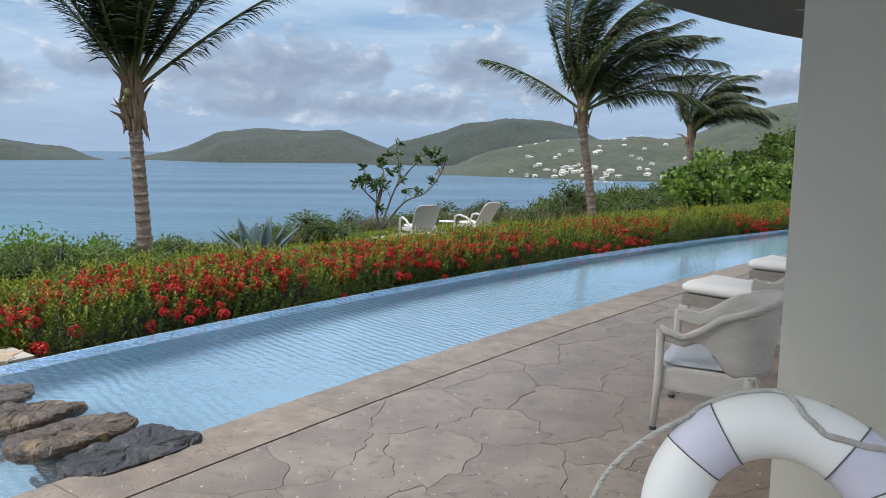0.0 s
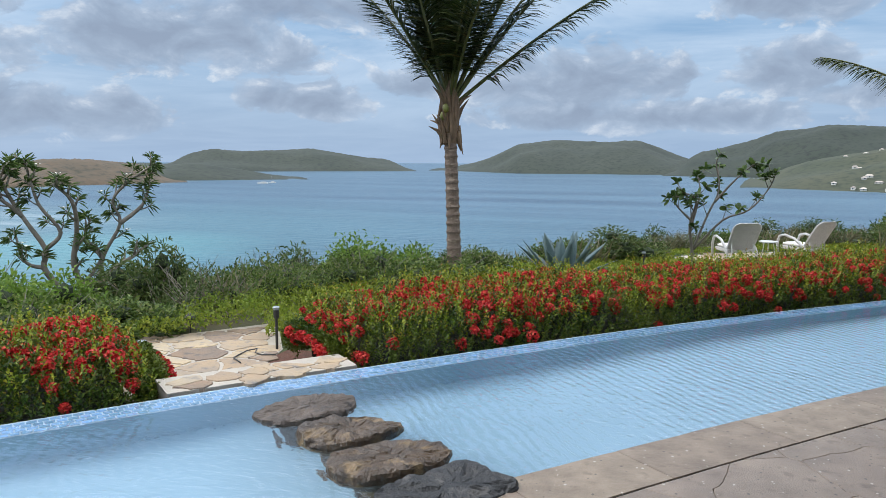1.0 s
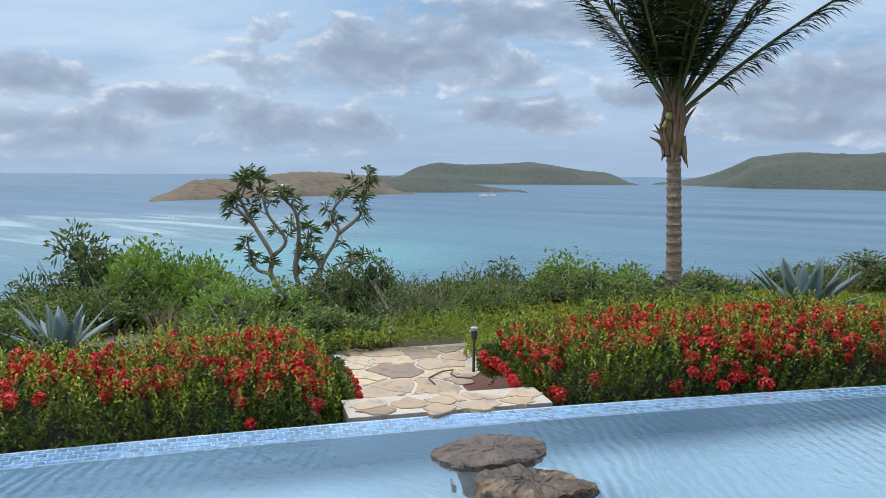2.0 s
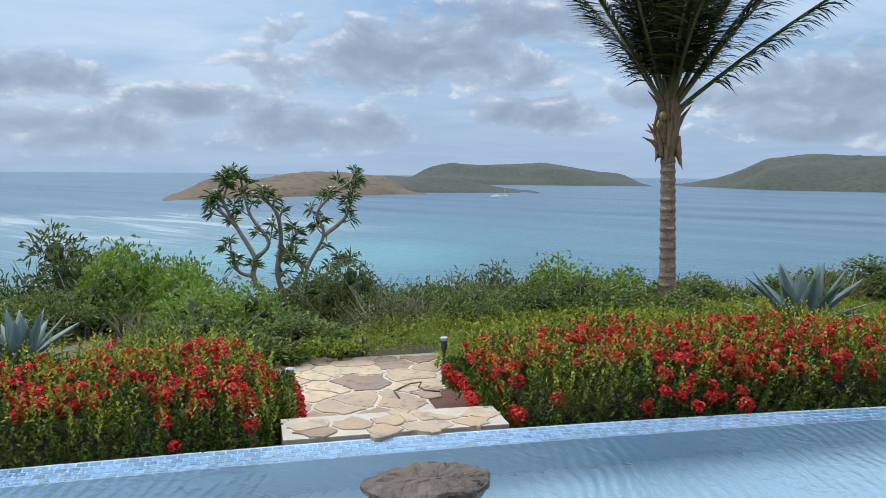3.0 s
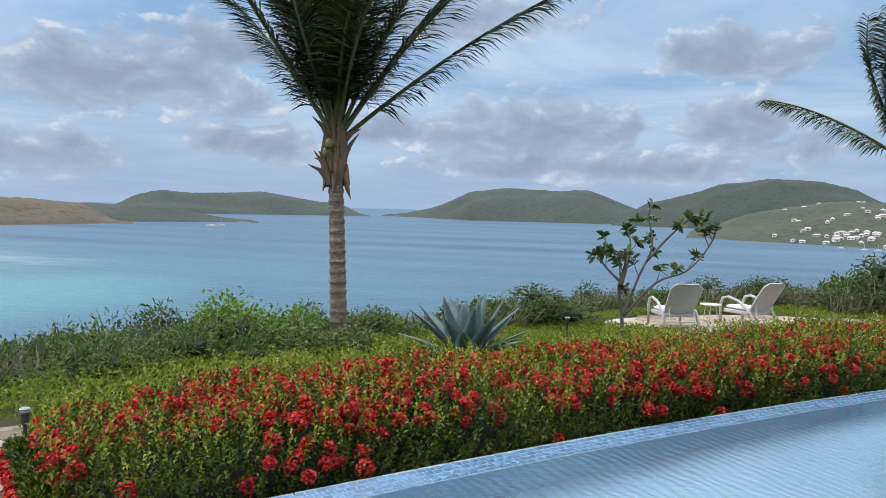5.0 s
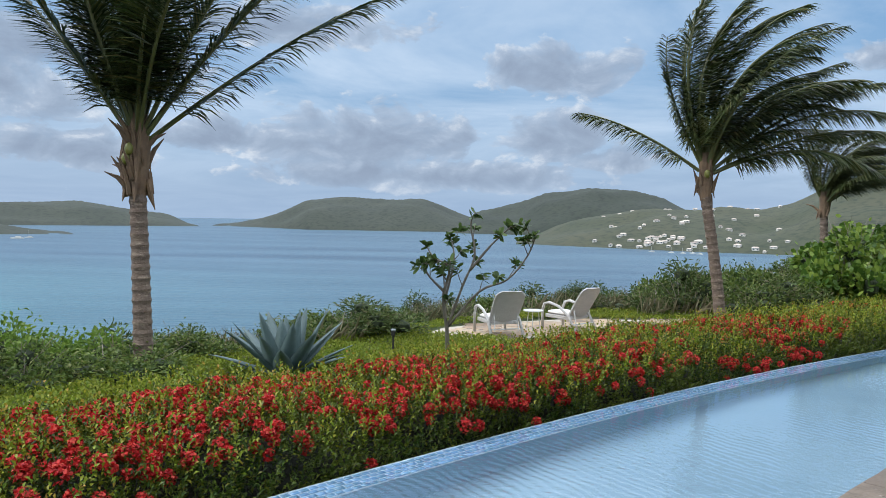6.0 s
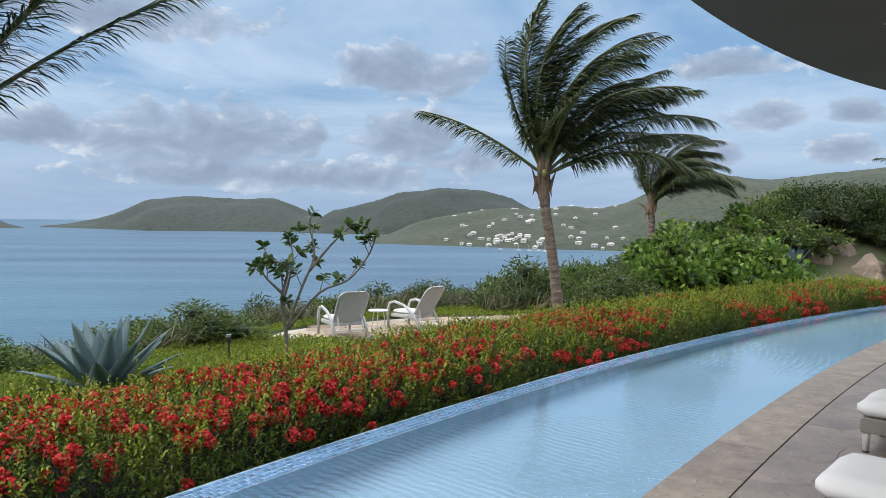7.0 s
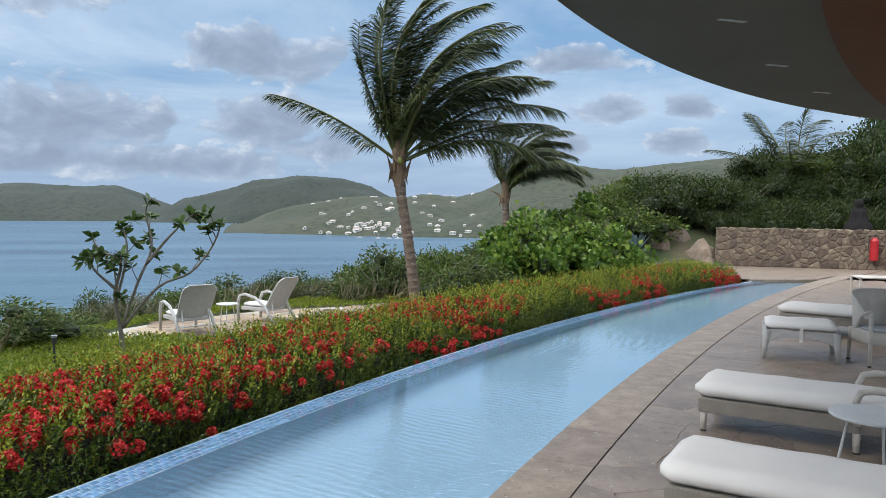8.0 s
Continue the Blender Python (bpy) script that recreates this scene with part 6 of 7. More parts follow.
def plant_bushes():
    rng = random.Random(77)
    for ring in range(0, 15):
        az = -98.0
        while az < 58:
            flat, crest = float(np.interp(az, AZ, FLAT)), float(np.interp(az, AZ, CREST))
            gap = 1.25 if az < 18 else 1.65
            d = flat + 0.8 + ring * gap
            step = math.degrees(gap / max(d, 6))
            here = az + rng.uniform(-0.4, 0.4) * step
            az += step
            if d > min(crest + 1.0, flat + 8.5):
                continue
            d += rng.uniform(-0.4, 0.4)
            x, y = HUB[0] + d * math.sin(radians(here)), HUB[1] + d * math.cos(radians(here))
            if 20 < here and in_wall(x, y):
                continue
            if -84 < here < -66 and d < 10.6:
                continue
            if math.hypot(x - 13.9, y - 27.2) < 1.5:
                continue
            clear = math.hypot(x + 11.35, y - 12.5) < 1.5
            if clear and rng.random() < 0.4:
                continue
            if here < -58:
                kind = rng.choice(("lime", "scrub_a", "mid", "scrub_b"))
                s, h = rng.uniform(0.75, 1.0), rng.uniform(0.65, 0.95)
            elif -30 < here < 12:
                kind = rng.choice(("scrub_a", "scrub_b", "dry", "mid", "feather", "dry", "twiggy", "feather"))
                s, h = rng.uniform(0.7, 1.1), rng.uniform(0.55, 0.9) * (0.75 if ring == 0 else 1.0)
            elif here < 12:
                kind = rng.choice(("scrub_a", "scrub_b", "dry", "mid", "lime", "mid", "feather", "twiggy", "twiggy"))
                s, h = rng.uniform(0.7, 1.1), rng.uniform(0.65, 1.05) * (0.8 if ring == 0 else 1.0)
            elif here < 22:
                kind = rng.choice(("scrub_a", "mid", "dry", "feather", "scrub_b"))
                s, h = rng.uniform(0.9, 1.3), rng.uniform(0.8, 1.3)
            elif here < 31:
                kind = rng.choice(("grape", "grape", "mid", "scrub_b"))
                s, h = rng.uniform(1.0, 1.4), rng.uniform(1.0, 1.6)
            else:
                kind = rng.choice(("dense", "mid", "dense", "dense", "scrub_b"))
                s, h = rng.uniform(1.3, 1.9), rng.uniform(1.1, 1.7)
            bush(kind, x, y, s, h * (0.6 if clear else 1.0), rng)


WALL_PTS = [(16.5, 26.85), (17.63, 26.02), (19.45, 24.98), (20.96, 23.8), (23.5, 21.6), (26.0, 19.0)]


def in_wall(x, y):
    """Whether a place lies on the terrace side of the stone wall."""
    for (ax, ay), (bx, by) in zip(WALL_PTS, WALL_PTS[1:]):
        if ax - 0.5 <= x <= bx + 0.5:
            if (bx - ax) * (y - ay) - (by - ay) * (x - ax) < 3.2:
                return True
    return 13.4 < x < 16.6 and y < 28.3


plant_bushes()
pick = random.Random(5)
for kind, x, y, s, h in (("lime", -11.9, 10.0, 1.0, 1.3), ("lime", -12.6, 10.6, 0.9, 1.35), ("feather", -13.6, 9.4, 1.1, 1.4), ("mid", -14.6, 11.0, 1.1, 1.3), ("twiggy", -13.2, 11.8, 1.0, 1.35), ("twiggy", -9.1, 15.2, 0.9, 1.3), ("feather", -8.9, 16.0, 0.9, 1.2),
                         ("lime", -8.4, 16.9, 0.8, 1.1), ("scrub_b", -6.0, 18.9, 0.9, 1.0), ("feather", -6.9, 17.9, 0.8, 1.1),
                         ("dense", 16.6, 30.8, 1.5, 1.6), ("dense", 18.3, 29.0, 1.4, 1.5), ("mid", 13.6, 30.6, 1.2, 1.3), ("dense", 19.8, 27.6, 1.4, 1.5), ("dense", 21.4, 26.4, 1.5, 1.7), ("grape", 12.6, 28.6, 1.1, 1.2), ("dense", 17.5, 28.3, 0.9, 1.0), ("dense", 22.9, 25.2, 1.6, 1.9), ("dense", 24.4, 27.4, 2.1, 2.9), ("dense", 26.2, 25.6, 2.2, 3.6), ("dense", 27.6, 28.2, 2.4, 4.0), ("dense", 27.0, 23.6, 2.0, 3.8), ("mid", 15.2, 31.0, 1.3, 1.4), ("grape", 13.2, 29.6, 1.2, 1.3), ("mid", 16.2, 31.6, 1.2, 1.6), ("grape", 11.6, 27.6, 1.0, 1.1), ("dense", 15.0, 29.6, 0.9, 0.9), ("dense", 18.0, 28.0, 0.8, 1.1)):
    bush(kind, x, y, s, h, pick)
# shrubs leaning over the stone wall
for x, y in ((18.6, 27.2), (19.8, 26.6), (21.1, 26.0), (22.5, 24.7), (23.8, 23.6)):
    bush("dense", x, y, 1.15, 1.5, pick, 0.75)


# low spreading cover between the hedges and the scrub
PATH_POLY = [(-4.40, 6.98), (-3.55, 8.12), (-4.90, 9.12), (-5.06, 9.66), (-5.90, 10.85), (-7.05, 9.20), (-8.0, 7.8), (-6.3, 7.3), (-5.5, 7.7)]
PATIO_POLY = [(-1.5, 19.5), (0.3, 18.9), (2.6, 19.6), (6.0, 21.6), (7.2, 23.0), (5.6, 23.2), (3.4, 22.6), (1.4, 22.3), (-0.4, 21.2), (-1.2, 20.4)]


BED = [(-3.2, 7.8), (-2.95, 9.0), (-4.3, 9.95), (-5.35, 9.75), (-5.1, 9.0), (-4.2, 8.3)]


def inside(poly, x, y):
    c = np.zeros(np.shape(x), bool)
    for (ax, ay), (bx, by) in zip(poly, poly[1:] + poly[:1]):
        hit = (ay > y) != (by > y)
        with np.errstate(divide="ignore", invalid="ignore"):
            c ^= hit & (x < (bx - ax) * (y - ay) / (by - ay) + ax)
    return c


def shrunk(poly, k):
    cx, cy = sum(p[0] for p in poly) / len(poly), sum(p[1] for p in poly) / len(poly)
    return [(cx + (x - cx) * k, cy + (y - cy) * k) for x, y in poly]


M["straw"] = leaf_mat("straw_blade", [(0.0, (0.22, 0.20, 0.11)), (1.0, (0.38, 0.34, 0.22))], 0.8, 0.4)


def ground_cover():
    rng = np.random.default_rng(31)
    n = 1000000
    x, y = rng.uniform(-13, 20, n), rng.uniform(1, 31, n)
    s = out_rim(x, y)
    dx, dy = x - HUB[0], y - HUB[1]
    az, d = np.degrees(np.arctan2(dx, dy)), np.hypot(dx, dy)
    flat, crest = np.interp(az, AZ, FLAT), np.interp(az, AZ, CREST)
    ok = (s > 1.9) & (az > -100) & (az < 45) & (d < flat + np.where(az < -8, 0.5, 1.5)) & ~inside(shrunk(PATH_POLY, 0.84), x, y) & ~inside(shrunk(PATIO_POLY, 1.03), x, y) & ~inside(BED, x, y)
    ok &= ~((x > 13) & (y < 24.3)) & ~((x > 15.2) & (y < 27.0))
    x, y, d, flat = x[ok], y[ok], d[ok], flat[ok]
    n = len(x)
    lump = np.array([noise.noise(Vector((a * 0.8, b * 0.8, 5.0))) + 0.5 * noise.noise(Vector((a * 2.6, b * 2.6, 1.0))) for a, b in zip(x, y)])
    top = np.clip(0.25 + 0.17 * lump, 0.06, 0.55) * np.interp(y, [13, 17], [1.0, 0.38])
    p = np.stack([x, y, ground(x, y) + top * rng.uniform(0.35, 1.05, n)], 1)
    dr = rng.normal(size=(n, 3)) * 0.7 + np.array([0, 0, 0.75])
    me = leaf_mesh("cover_leaves", p, dr, rng.uniform(0.045, 0.08, n), 0.032, M["cover"], rng)
    tagged(put("ground_cover", me), "low yellow-green creeping ground cover behind the hedges", "ground cover", kind="stuff")
    # dry grass tufts among the bushes
    n = 42000
    x, y = rng.uniform(-14, 12, n), rng.uniform(6, 30, n)
    dx, dy = x - HUB[0], y - HUB[1]
    az, d = np.degrees(np.arctan2(dx, dy)), np.hypot(dx, dy)
    flat, crest = np.interp(az, AZ, FLAT), np.interp(az, AZ, CREST)
    tuft = np.array([noise.noise(Vector((a * 0.7, b * 0.7, 9.0))) for a, b in zip(x, y)])
    ok = (d > flat - 0.3) & (d < crest + 1) & (az > -75) & (az < 22) & (tuft > 0.10) & (d > flat + np.where(az < -20, 0.9, -0.3))
    x, y = x[ok], y[ok]
    n = len(x)
    p = np.stack([x, y, ground(x, y)], 1)
    me = leaf_mesh("grass_blades", p, rng.normal(size=(n, 3)) * 0.32 + np.array([0.15, 0, 1.0]), rng.uniform(0.35, 0.8, n), 0.007, M["straw"], rng)
    tagged(put("dry_grass", me), "thin pale dry grass among the scrub", "grass", kind="stuff")


ground_cover()


# ---------------------------------------------------------------- path lights, cable, boulders, extinguisher, statue
M["black"] = surf("black_metal", (0.03, 0.03, 0.03), (0.045, 0.04, 0.035), 8, 0.5)
M["lens"] = surf("clear_lens", (0.36, 0.385, 0.385), (0.28, 0.31, 0.31), 8, 0.15)


def path_light(x, y, z, h, label, mushroom=False):
    t = thing("path_light", Matrix.Translation((x, y, z)), label, "garden light", "path lights")
    bm = bmesh.new()
    tube(bm, [(0, 0, -0.05), (0, 0, h * 0.72)], 0.016 if not mushroom else 0.01, 10)
    part("post", bm, M["black"], t)
    if mushroom:
        bm = bmesh.new()
        tube(bm, [(0, 0, h * 0.7), (0, 0, h * 0.8), (0, 0, h * 0.98), (0, 0, h)], [0.075, 0.08, 0.04, 0.01], 16)
        part("hood", bm, M["black"], t)
    else:
        bm = bmesh.new()
        tube(bm, [(0, 0, h * 0.72), (0, 0, h * 0.76), (0, 0, h * 0.93)], [0.02, 0.034, 0.034], 14)
        part("housing", bm, M["black"], t)
        bm = bmesh.new()
        tube(bm, [(0, 0, h * 0.93), (0, 0, h * 0.985)], 0.037, 14)
        part("lens", bm, M["lens"], t, "clear glass lens")
        bm = bmesh.new()
        tube(bm, [(0, 0, h * 0.985), (0, 0, h)], [0.044, 0.036], 14)
        part("cap", bm, M["lens"], t)
    return t


path_light(-5.11, 9.62, LOW, 0.52, "slim black post light beside the flowering hedge")
path_light(-5.42, 7.84, LOW, 0.50, "black post light half hidden in the red flowers")
path_light(-6.62, 9.95, LOW, 0.26, "small black hooded light at the edge of the ground cover", True)
path_light(-1.75, 17.2, LOW, 0.45, "small post light among the flowers")

bm = bmesh.new()
tube(bm, [(-5.12, 8.94, LOW + 0.03), (-5.3, 9.06, LOW + 0.035), (-5.34, 9.2, LOW + 0.03), (-5.34, 9.36, LOW + 0.04), (-5.24, 9.42, LOW + 0.06), (-5.2, 9.32, LOW + 0.04), (-5.1, 9.30, LOW + 0.03), (-4.95, 9.36, LOW + 0.03)], 0.008, 8)
tagged(part("cable", bm, M["black"], None, "", True), "loose black garden cable lying on the flagstones", "cable")


def boulder(x, y, r, h, seed, label):
    bm = bmesh.new()
    bmesh.ops.create_icosphere(bm, subdivisions=4, radius=1.0)
    for v in bm.verts:
        p = v.co.copy()
        k = 1 + 0.28 * noise.noise(p * 1.2 + Vector((seed, 0, 0))) + 0.10 * noise.noise(p * 3.5 + Vector((0, seed, 0))) + 0.03 * noise.noise(p * 11)
        v.co = Vector((p.x * r * k, p.y * r * k, max(-0.2, p.z) * h * k))
    ob = part("boulder", bm, M["boulder"], None, "", False)
    ob.location = (x, y, gz(x, y) - 0.05 if x < 15 else -0.15)
    tagged(ob, label, "boulder", "boulders by the wall")


M["boulder"] = surf("tan_boulder", (0.29, 0.215, 0.15), (0.20, 0.153, 0.115), 2.0, 0.85, 0.9, 18, spots=(5, 0.55, 0.68, (0.19, 0.15, 0.12)))
boulder(16.25, 27.3, 0.62, 0.95, 1, "pinkish-tan boulder at the end of the stone wall")
boulder(15.1, 28.3, 0.62, 1.25, 2, "large tan boulder under the evergreen shrubs")
boulder(16.0, 28.6, 0.75, 1.45, 4, "weathered boulder beside the agave")
boulder(-10.6, 7.0, 0.3, 0.32, 3, "small pale boulder beside the agave")


def extinguisher(at):
    t = thing("fire_extinguisher", at, "red fire extinguisher with black hose hung on the stone wall", "fire extinguisher")
    bm = bmesh.new()
    tube(bm, [(0, 0, 0), (0, 0, 0.02), (0, 0, 0.62), (0, 0, 0.70), (0, 0, 0.74)], [0.11, 0.125, 0.125, 0.08, 0.035], 20)
    part("cylinder", bm, M["red"], t, "glossy red cylinder")
    bm = bmesh.new()
    tube(bm, [(0, 0, 0.74), (0, 0, 0.79)], 0.03, 10)
    box(bm, -0.02, 0.10, -0.015, 0.015, 0.79, 0.815)
    part("valve", bm, M["black"], t)
    bm = bmesh.new()
    tube(bm, [(0.0, -0.02, 0.78), (-0.14, -0.03, 0.74), (-0.16, -0.02, 0.5), (-0.15, 0, 0.25)], 0.014, 8)
    part("hose", bm, M["black"], t)


M["red"] = surf("red_paint", (0.50, 0.025, 0.03), (0.42, 0.02, 0.025), 4, 0.3)


def wall_point(t):
    """Place and face direction along the stone wall, t in metres from its first end."""
    for (ax, ay), (bx, by) in zip(WALL_PTS, WALL_PTS[1:]):
        ln = math.hypot(bx - ax, by - ay)
        if t <= ln or (bx, by) == WALL_PTS[-1]:
            k = t / ln
            ux, uy = (bx - ax) / ln, (by - ay) / ln
            return ax + (bx - ax) * k, ay + (by - ay) * k, ux, uy
        t -= ln


x, y, ux, uy = wall_point(4.72)
extinguisher(pose(x + uy * 0.17, y - ux * 0.17, 0.30, 0, 0, math.degrees(math.atan2(uy, ux))))
x, y, ux, uy = wall_point(5.25)
extinguisher(pose(x + uy * 0.17, y - ux * 0.17, 0.22, 0, 0, math.degrees(math.atan2(uy, ux))))

bm = bmesh.new()
tube(bm, [(0, 0, z) for z in (0, 0.05, 0.10, 0.22, 0.36, 0.55, 0.68, 0.74, 0.80, 0.88, 0.98, 1.05)], [0.42, 0.44, 0.42, 0.40, 0.27, 0.25, 0.24, 0.10, 0.12, 0.14, 0.12, 0.03], 20)
statue = part("statue", bm, surf("dark_statue", (0.030, 0.027, 0.026), (0.02, 0.018, 0.018), 6, 0.9, spec=0.1), None, "", True)
x, y, ux, uy = wall_point(4.35)
statue.location = (x - uy * 0.55, y + ux * 0.55, 1.22)
tagged(statue, "dark seated garden statue on the wall under the shrubs", "statue")


# ---------------------------------------------------------------- houses and boats across the bay
M["hwall"] = surf("white_house", (0.74, 0.72, 0.66), (0.68, 0.65, 0.58), 0.3, 0.8, rnd=0.12)
M["hroof"] = surf("house_roof", (0.55, 0.50, 0.45), (0.42, 0.32, 0.26), 0.3, 0.8, rnd=0.35)
M["hglass"] = surf("house_window", (0.05, 0.06, 0.07), (0.04, 0.05, 0.06), 1, 0.2)


def houses():
    rng = random.Random(8)
    az, tt, grid = VILLAGE
    spots = []
    for _ in range(84):
        a = rng.triangular(5.2, 20.5, 13.0)
        k = rng.uniform(0.015, 0.13) if rng.random() < 0.55 else rng.uniform(0.13, 0.95)
        spots.append((a, k))
    for a, k in spots:
        i = min(len(tt) - 1, np.searchsorted(tt, k))
        j = min(len(az) - 1, np.searchsorted(az, a))
        f = k * (len(tt) - 1) / tt[-1] - int(k * (len(tt) - 1) / tt[-1])
        p = grid[i - 1, j] * (1 - f) + grid[i, j] * f if i else grid[i, j]
        w, d, h = rng.uniform(3.5, 8), rng.uniform(3.5, 5.5), rng.uniform(1.7, 3.0)
        t = thing("house", pose(p[0], p[1], p[2] - 0.6, 0, 0, -a + rng.uniform(-25, 25)), "small white house on the far hillside", "house", "houses across the bay")
        bm = bmesh.new()
        box(bm, -w / 2, w / 2, -d / 2, d / 2, -2, h)
        part("wall", bm, M["hwall"], t)
        bm = bmesh.new()
        o = 0.5
        b = [bm.verts.new((sx * (w / 2 + o), sy * (d / 2 + o), h)) for sx, sy in ((-1, -1), (1, -1), (1, 1), (-1, 1))]
        r = [bm.verts.new((sx * (w / 2 - d / 3), 0, h + 1.3)) for sx in (-1, 1)]
        for fc in ((b[0], b[1], r[1], r[0]), (b[1], b[2], r[1]), (b[2], b[3], r[0], r[1]), (b[3], b[0], r[0]), (b[3], b[2], b[1], b[0])):
            bm.faces.new(fc)
        part("roof", bm, M["hroof"], t)
        for q in range(max(1, int(w / 3.5))):
            wx = -w / 2 + (q + 0.5) * w / max(1, int(w / 3.5))
            bm = bmesh.new()
            box(bm, wx - 0.7, wx + 0.7, -d / 2 - 0.06, -d / 2 + 0.05, h * 0.35, h * 0.75)
            part("window", bm, M["hglass"], t)


houses()


def boat(az, dist, ln, label, mast):
    x, y = dist * math.sin(radians(az)), HUB[1] + dist * math.cos(radians(az))
    t = thing("boat", pose(x, y, SEA, 0, 0, -az + 70), label, "boat", "boats on the bay")
    bm = bmesh.new()
    w = ln * 0.28
    rows = []
    for k, ww in ((-0.5, 0.8), (-0.2, 1.0), (0.2, 0.9), (0.5, 0.08)):
        rows.append([bm.verts.new((sx * w * ww * f, k * ln, z)) for sx, f, z in ((-1, 0.5, 0.0), (-1, 0.55, ln * 0.11), (1, 0.55, ln * 0.11), (1, 0.5, 0.0))])
    for p, q in zip(rows, rows[1:]):
        for k in range(4):
            bm.faces.new((p[k], p[(k + 1) % 4], q[(k + 1) % 4], q[k]))
    bm.faces.new(rows[0])
    bm.faces.new(rows[-1][::-1])
    part("hull", bm, M["hwall"], t)
    bm = bmesh.new()
    box(bm, -w * 0.3, w * 0.3, -ln * 0.3, ln * 0.12, ln * 0.10, ln * 0.2, 0.1)
    part("cabin", bm, M["hwall"], t)
    if mast:
        bm = bmesh.new()
        tube(bm, [(0, 0, ln * 0.1), (0, 0, ln * 1.0)], 0.09, 6)
        part("mast", bm, M["hwall"], t)


boat(-34.6, shore_at(1.86) * 0.96, 13, "white motor yacht under way off the headland", False)
boat(-33.9, shore_at(1.80) * 0.96, 9, "white sailing boat with bare mast near the headland", True)
boat(-58.0, shore_at(3.5), 4, "small white launch on the reef water", False)
for a, d in ((13.2, 2.32), (13.9, 2.30), (14.4, 2.35), (11.0, 2.26), (12.4, 2.30)):
    boat(a, shore_at(d), 6, "white boat moored below the village", True)


# ---------------------------------------------------------------- stone wall, flagstones, terrace, coping, mosaic
def stone_wall():
    w = thing("wall_garden", Matrix(), "rubble stone retaining wall with pale joints", "wall", kind="structure")
    bm = bmesh.new()
    H = 1.28
    rows = []
    for i in range(len(WALL_PTS)):
        x, y = WALL_PTS[i]
        a, b = WALL_PTS[max(0, i - 1)], WALL_PTS[min(len(WALL_PTS) - 1, i + 1)]
        ln = math.hypot(b[0] - a[0], b[1] - a[1])
        nx, ny = -(b[1] - a[1]) / ln, (b[0] - a[0]) / ln
        rows.append([bm.verts.new((x + nx * o, y + ny * o, z)) for o, z in ((0, -0.3), (0, H - 0.03), (0.4, H - 0.03), (0.4, -0.3))])
    for p, q in zip(rows, rows[1:]):
        for k in range(4):
            bm.faces.new((p[k], q[k], q[(k + 1) % 4], p[(k + 1) % 4]))
    bm.faces.new(rows[0])
    bm.faces.new(rows[-1][::-1])
    part("core", bm, M["mortar_dark"], w)
    rng = np.random.default_rng(12)
    pts = []
    for i in range(41):
        for j in range(7):
            pts.append((i * 0.235 + (j % 2) * 0.12 + rng.uniform(-0.12, 0.12), 0.08 + j * 0.19 + rng.uniform(-0.09, 0.09)))
    pts = np.array(pts)
    for p, poly in zip(pts, local_cells(pts, 0.6)):
        poly = cut(cut(poly, (0, -0.02), (0, 1)), (0, H), (0, -1))
        poly = cut(poly, (0.0, 0), (1, 0))
        if len(poly) < 3:
            continue
        (cx, cy), out, _, _, _ = slab(poly, 0.008, 0, 0.1, 0.10, 0.035, 6.0, step=0.07)
        me = slab_mesh("stone", out, 0.08, M["wallstone"], 0.012, rng.uniform(0.006, 0.02))
        x, y, ux, uy = wall_point(max(0.01, cx))
        m = Matrix(((ux, 0, uy, x + uy * (0.02 + rng.uniform(-0.01, 0.015))), (uy, 0, -ux, y - ux * 0.02), (0, 1, 0, cy), (0, 0, 0, 1)))
        put("stone", me, w, m)


def local_cells(pts, reach):
    res = []
    for i, p in enumerate(pts):
        poly = [(p[0] - reach, p[1] - reach), (p[0] + reach, p[1] - reach), (p[0] + reach, p[1] + reach), (p[0] - reach, p[1] + reach)]
        d = np.hypot(*(pts - p).T)
        for j in np.argsort(d)[1:20]:
            if d[j] > 2.2 * reach:
                break
            poly = cut(poly, (p + pts[j]) / 2, p - pts[j])
            if not poly:
                break
        res.append(poly)
    return res


M["mortar_dark"] = surf("wall_joint", (0.26, 0.215, 0.165), (0.19, 0.16, 0.125), 9, 0.9, 0.5, 60)
stone_wall()


